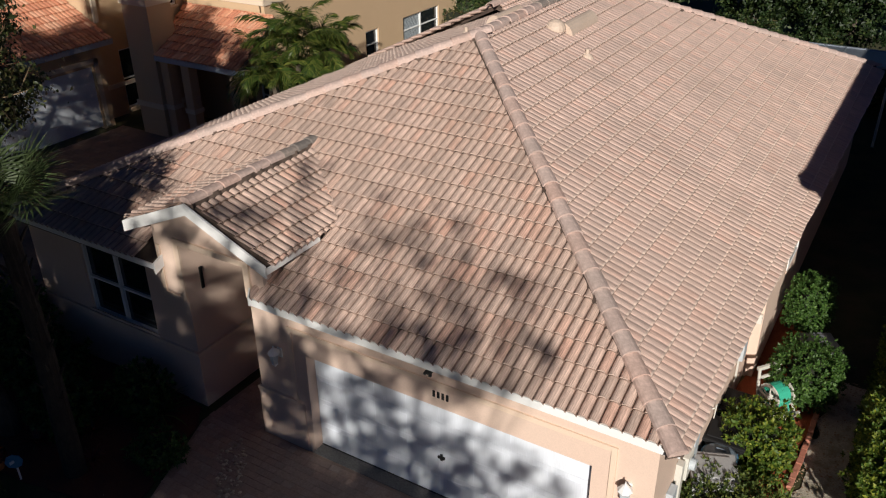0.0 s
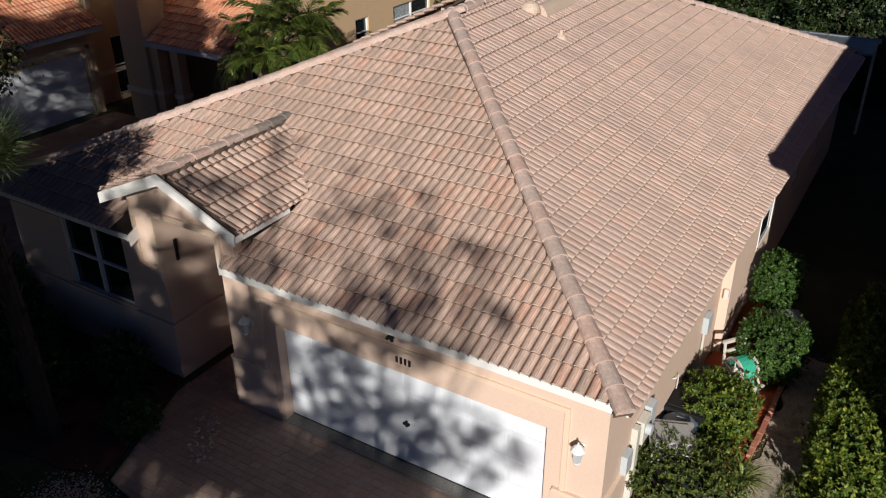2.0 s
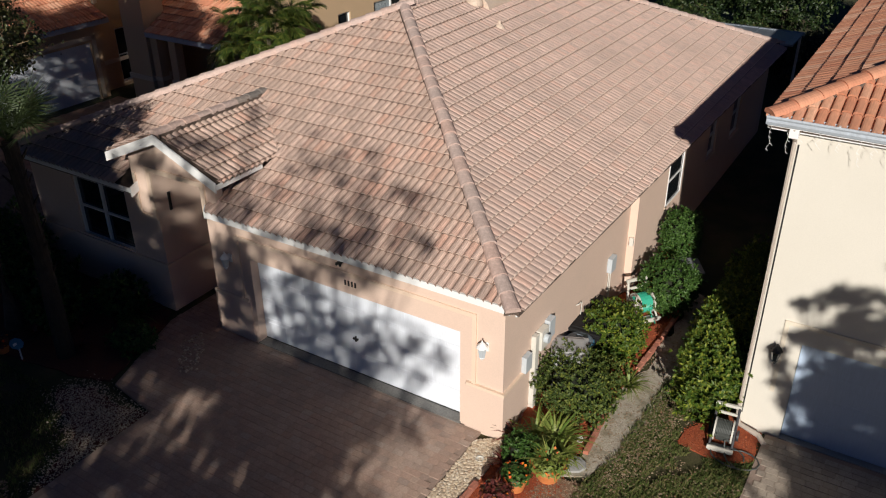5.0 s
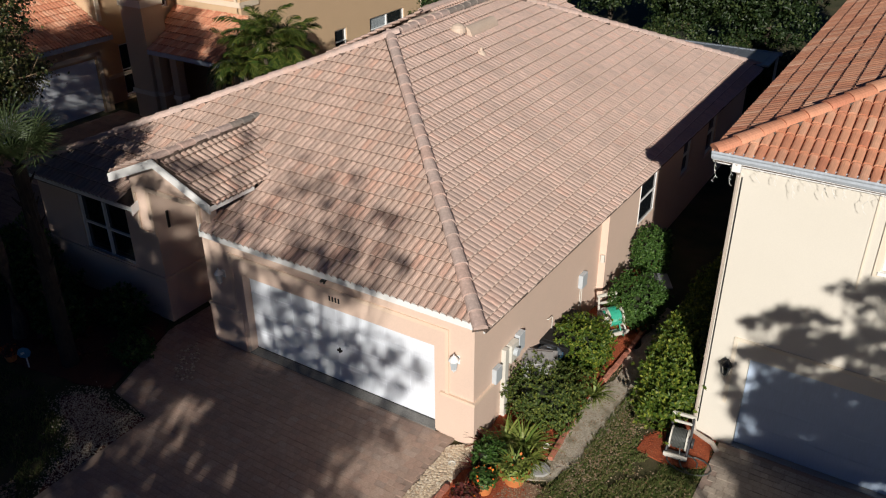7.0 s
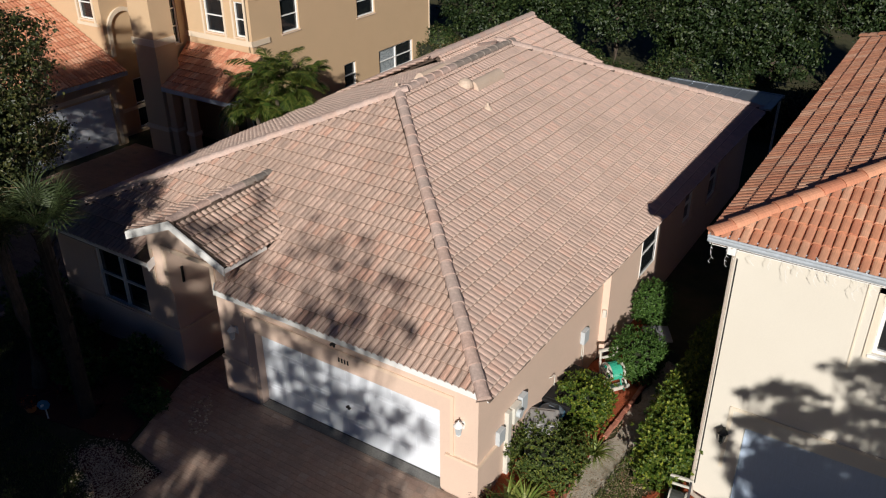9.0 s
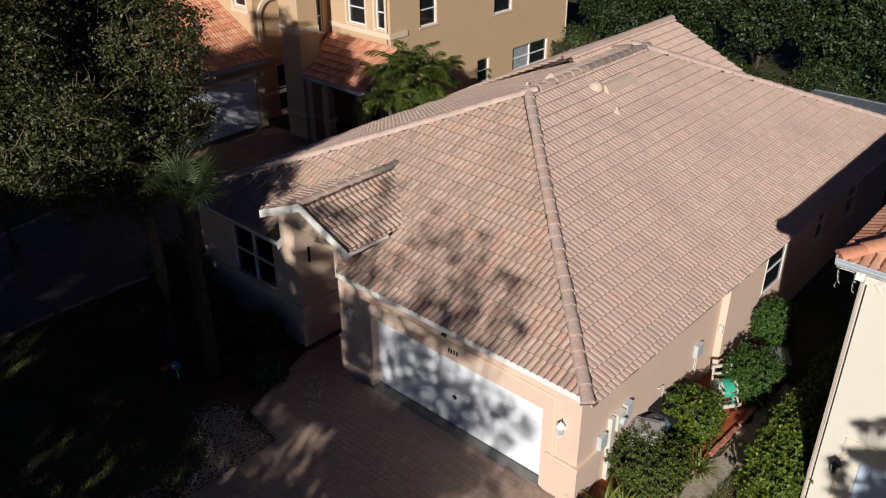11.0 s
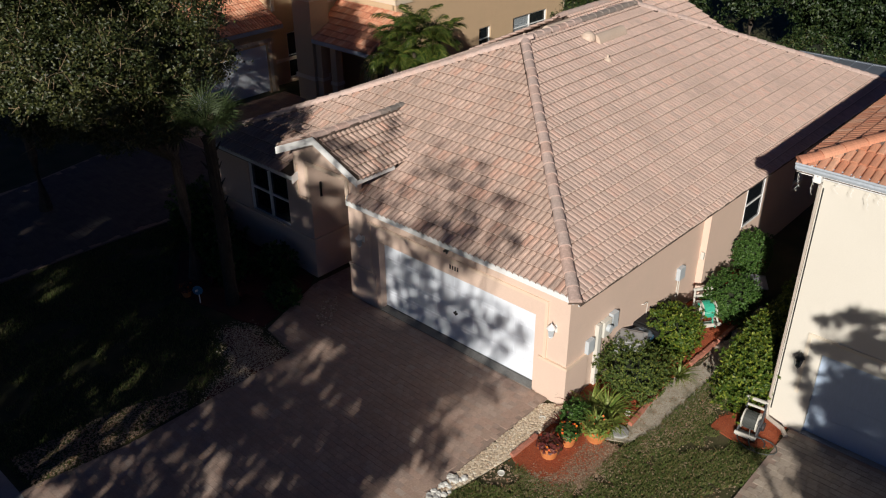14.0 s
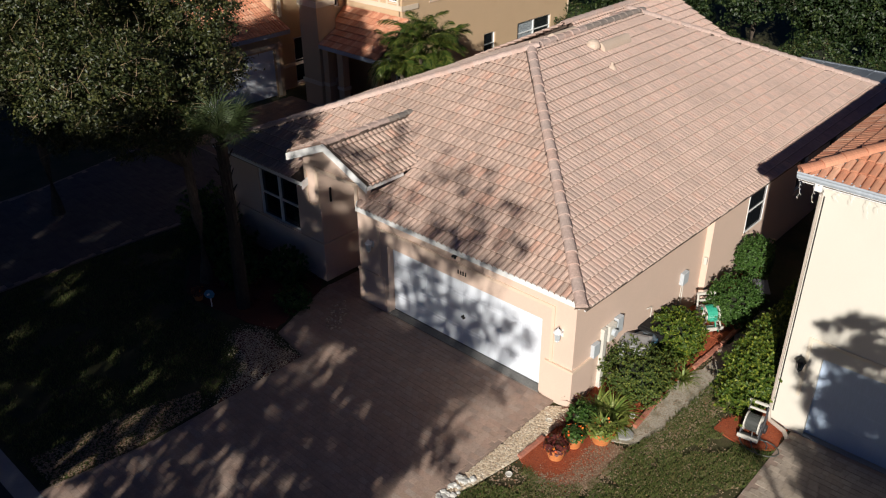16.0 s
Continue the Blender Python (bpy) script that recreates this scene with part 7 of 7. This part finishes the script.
bin_(2.0, 6.75, 30, M["black_plastic"], M["grey_plastic"], "grey bin between clipped bushes", 0.52)


def ring(bm, c, r0, r1, y0, y1, a0=0.0, a1=2 * math.pi, n=24):
    """A flat ring or arc about the y axis."""
    rows = []
    for k in range(n + 1):
        a = a0 + (a1 - a0) * k / n
        ca, sa = math.cos(a), math.sin(a)
        rows.append([bm.verts.new((c[0] + r * ca, y, c[2] + r * sa)) for r, y in ((r0, y0), (r1, y0), (r1, y1), (r0, y1))])
    for p, q in zip(rows, rows[1:]):
        for k in range(4):
            bm.faces.new((p[k], p[(k + 1) % 4], q[(k + 1) % 4], q[k]))


def hose_cart(x, y, rz, frame_mat, rim_mat, hose_mat, label, s=1.0):
    """A hose reel cart: two side frames, open flanges, drum with coiled hose, handle, tray, wheels."""
    ob = thing("hose_reel", x, y, -0.05, label, "hose reel", rz=rz)
    for sy in (-1, 1):
        fr = bmesh.new()
        yy = sy * 0.23 * s
        tube(fr, [(0.34 * s, yy, 0.03), (-0.20 * s, yy, 0.04), (-0.26 * s, yy, 0.40 * s), (-0.30 * s, yy, 0.80 * s)], [0.03 * s] * 4, 8)
        tube(fr, [(0.32 * s, yy, 0.04), (0.08 * s, yy, 0.33 * s), (-0.26 * s, yy, 0.40 * s)], [0.024 * s] * 3, 8)
        part("side_frame", fr, frame_mat, ob)
        fl = bmesh.new()
        ring(fl, (0, 0, 0.36 * s), 0.19 * s, 0.255 * s, sy * 0.165 * s, sy * 0.20 * s)
        for k in range(5):
            a = k * 2 * math.pi / 5 + 0.3
            tube(fl, [(0.05 * s * math.cos(a), sy * 0.18 * s, (0.36 + 0.05 * math.sin(a)) * s), (0.2 * s * math.cos(a), sy * 0.18 * s, (0.36 + 0.2 * math.sin(a)) * s)], [0.014 * s] * 2, 6)
        part("flange", fl, rim_mat, ob)
        wh = bmesh.new()
        cylinder(wh, (-0.22 * s, sy * 0.27 * s, 0.10), (-0.22 * s, sy * 0.32 * s, 0.10), 0.10, seg=14)
        part("wheel", wh, M["black_plastic"], ob)
    ax = bmesh.new()
    cylinder(ax, (0, -0.23 * s, 0.36 * s), (0, 0.23 * s, 0.36 * s), 0.07 * s, seg=12)
    part("drum", ax, frame_mat, ob)
    hs = bmesh.new()
    pts = []
    turns, per = 27, 16
    for k in range(turns * per):
        t = k / (turns * per)
        a = 2 * math.pi * k / per
        layer = int(t * 3)
        u = t * 3 - layer
        yy = (-0.145 + 0.29 * (u if layer % 2 == 0 else 1 - u)) * s
        r = (0.15 + 0.035 * layer) * s
        pts.append((r * math.cos(a), yy, 0.36 * s + r * math.sin(a)))
    pts += [(0.24 * s, 0.05, 0.30 * s), (0.30 * s, 0.07, 0.12), (0.42 * s, 0.10, 0.02)]
    tube(hs, pts, [0.018 * s] * len(pts), 6)
    part("hose", hs, hose_mat, ob, "coiled hose")
    part("handle", boxes((-0.34 * s, -0.28 * s, -0.27 * s, 0.27 * s, 0.77 * s, 0.84 * s), (-0.30 * s, -0.26 * s, -0.23 * s, 0.23 * s, 0.58 * s, 0.64 * s), bevel=0.01), rim_mat, ob)
    part("tray", boxes((0.12 * s, 0.36 * s, -0.24 * s, 0.24 * s, 0.02, 0.05), (0.33 * s, 0.38 * s, -0.27 * s, 0.27 * s, 0.05, 0.13), bevel=0.008), rim_mat, ob)
    return ob


M["bone"] = material("bone_white_plastic", [(0.55, 0.53, 0.47), (0.62, 0.60, 0.54)], 0.5, grain=24, vary=0.1, patch=5, dirt=(0.36, 0.33, 0.28), dirt_amount=0.4, bump=0.05)
M["dark_grey"] = material("dark_grey_plastic", [(0.045, 0.045, 0.05), (0.07, 0.07, 0.075)], 0.5, grain=24, vary=0.12, bump=0.05)
hose_cart(1.60, 4.95, -37, M["bone"], M["bone"], M["green_hose"], "bone-white hose reel cart with bright green hose", 0.96)
hose_cart(4.24, 1.76, -83, M["dark_grey"], M["bone"], M["grey_hose"], "grey hose reel cart with pale rims and dark hose", 0.82)
loose = thing("garden_hose", 4.45, 1.75, -0.04, "loose dark hose on the mulch", "hose")
lh = bmesh.new()
tube(lh, [(-0.1 + 0.35 * math.cos(k * 0.5) + k * 0.02, -0.3 + 0.25 * math.sin(k * 0.5), 0.02) for k in range(22)], [0.014] * 22, 6)
part("hose", lh, M["grey_hose"], loose)


def pot(x, y, r, h, label, kind, seed):
    ob = thing("flower_pot", x, y, -0.045, label, "flower pot", "pots on the mulch")
    bm = bmesh.new()
    lathe(bm, [(r * 0.62, 0), (r * 0.66, 0.01), (r * 0.92, h * 0.78), (r * 0.93, h * 0.78), (r * 1.04, h * 0.80), (r * 1.05, h), (r * 0.93, h), (r * 0.90, h * 0.88), (0.01, h * 0.86)], 22)
    part("pot", bm, M["pot"], ob)
    rs = np.random.RandomState(seed)
    d, p = ball_points(rs, 620, 0.3)
    q = p * np.array([r * 1.25, r * 1.25, h * 0.55])
    q[:, 2] = np.abs(q[:, 2]) + h * 0.86
    leaves_mesh("plant", q, d + np.array([0, 0, 0.5]), 0.05, M[kind], ob, seed)
    d, p = ball_points(rs, 16, 0.9)
    q = p * np.array([r * 1.2, r * 1.2, h * 0.6])
    q[:, 2] = np.abs(q[:, 2]) + h * 0.95
    leaves_mesh("flowers", q, d + np.array([0, 0, 0.5]), 0.05, M["flower"], ob, seed + 1, 1.0)
    return ob


pot(1.55, -1.66, 0.23, 0.33, "terracotta pot of red-flowering foliage", "red_leaf", 1)
pot(1.62, -1.12, 0.22, 0.32, "terracotta pot of green foliage with orange flowers", "leaf", 2)
pot(1.98, -0.62, 0.27, 0.34, "large terracotta pot with broad green foliage", "fern_leaf", 3)
pot(-9.25, -3.22, 0.16, 0.26, "shaded terracotta pot beside the blue sign", "red_leaf", 4)
spiky("potted_spike", 1.55, -1.66, "red spiky plant standing in a terracotta pot", M["red_leaf"], 22, 0.4, 31, z=0.2)
spiky("potted_fern", 1.98, -0.62, "yellow-green fern standing in a terracotta pot", M["fern_leaf"], 40, 0.6, 32, z=0.24)

stone = thing("stepping_stone", 2.23, -0.12, -0.045, "flat grey stepping stone at the path", "stone")
sb2 = bmesh.new()
lathe(sb2, [(0.20, 0), (0.215, 0.02), (0.20, 0.045), (0.15, 0.05)], 9)
for v in sb2.verts:
    v.co.x *= 1.0 + 0.15 * noise.noise(v.co * 3)
part("slab", sb2, M["stone"], stone)
for x, y, lab in ((1.16, -2.72, "white ring path light sunk in the lawn"), (0.80, -0.86, "white ring path light in the gravel"), (2.08, 0.50, "white ring path light by the brick edge")):
    rg = thing("path_light", x, y, -0.05, lab, "path light", "ring path lights")
    bm = bmesh.new()
    lathe(bm, [(0.055, 0), (0.06, 0.03), (0.075, 0.045), (0.07, 0.05), (0.05, 0.035), (0.01, 0.03)], 16)
    part("ring", bm, M["beige_plastic"], rg)

# yard sign by the left bed
sg = thing("yard_sign", -8.68, -3.2, -0.06, "small blue octagonal yard sign on a stake in shade", "sign")
so = bmesh.new()
cylinder(so, (0, 0, 0.42), (0.012, -0.012, 0.42), 0.14, seg=8)
part("plate", so, M["blue_plastic"], sg)
part("stake", boxes((-0.012, 0.012, 0.006, 0.03, 0, 0.5)), M["white"], sg)
part("lettering", boxes((0.0, 0.018, -0.08, 0.06, 0.40, 0.45)), M["white"], sg)


def brick_row(pts, label, seed=1):
    """A low edging of single bricks set end to end."""
    rnd = random.Random(seed)
    ob = thing("brick_edging", *pts[0], -0.05, label, "edging")
    me = bpy.data.meshes.new("brick")
    bm = boxes((0.0, 0.195, -0.045, 0.045, 0.0, 0.085), bevel=0.006)
    bm.to_mesh(me)
    bm.free()
    me.materials.append(M["brick"])
    for (x0, y0), (x1, y1) in zip(pts, pts[1:]):
        L, a = math.hypot(x1 - x0, y1 - y0), math.degrees(math.atan2(y1 - y0, x1 - x0))
        for k in range(int(L / 0.205)):
            t = k * 0.205 / L
            b = new("brick", me)
            b.parent = ob
            b.matrix_basis = pose(x0 + (x1 - x0) * t - pts[0][0], y0 + (y1 - y0) * t - pts[0][1], rnd.uniform(-0.01, 0.01), rnd.uniform(-2, 2), rnd.uniform(-2, 2), a + rnd.uniform(-3, 3))
    return ob


brick_row([(1.01, -2.2), (1.04, -1.35)], "short row of red bricks beside the gravel", 1)
brick_row([(2.30, 0.22), (2.19, 1.65)], "red brick edging beside the sandy path", 2)
brick_row([(2.24, 3.0), (2.30, 4.3), (2.30, 6.6)], "red brick edging further along the path", 3)

# roof vents and pipes
def vent(x, y, side, label, L=1.35):
    """A curved off-ridge vent of painted metal lying along the slope's contour, with a boot at its end."""
    ob = thing("roof_vent", x, y, roof_z(x, y) + 0.05, label, "roof vent")
    bm = bmesh.new()
    n = 8
    rows = []
    for yy in (0.0, L):
        rows.append([bm.verts.new((-side * (0.16 * math.cos(math.pi * k / n)) , yy, 0.19 * math.sin(math.pi * k / n) - (-side * 0.16 * math.cos(math.pi * k / n)) * side * (PR if side > 0 else PL))) for k in range(n + 1)])
    for k in range(n):
        bm.faces.new((rows[0][k], rows[0][k + 1], rows[1][k + 1], rows[1][k]))
    bm.faces.new(rows[0])
    bm.faces.new(rows[1][::-1])
    part("hood", bm, M["vent"], ob)
    return ob


M["vent"] = material("tan_painted_metal", [(0.55, 0.43, 0.34), (0.60, 0.48, 0.39)], 0.6, grain=20, vary=0.1, bump=0.05)
vent(-4.22, 8.05, 1, "tan painted curved vent on the sunny roof slope", 1.45)
vent(-5.85, 7.8, -1, "tan painted curved vent behind the ridge", 1.2)
bt = thing("vent_boot", -4.40, 7.90, roof_z(-4.40, 7.90) + 0.04, "tan dome vent cap beside the curved vent", "roof vent")
bm = bmesh.new()
lathe(bm, [(0.22, 0), (0.22, 0.05), (0.20, 0.12), (0.14, 0.19), (0.05, 0.23), (0.01, 0.235)], 16)
part("dome", bm, M["vent"], bt)
for x, y in ((-3.55, 7.65), (-6.1, 7.1)):
    vp = thing("vent_pipe", x, y, roof_z(x, y), "short plumbing vent pipe on the roof", "vent pipe")
    bm = bmesh.new()
    cylinder(bm, (0, 0, 0), (0, 0, 0.22), 0.04, seg=12)
    part("pipe", bm, M["vent"], vp)
    bm = bmesh.new()
    lathe(bm, [(0.14, 0.03), (0.10, 0.09), (0.05, 0.13)], 12)
    part("collar", bm, M["vent"], vp)
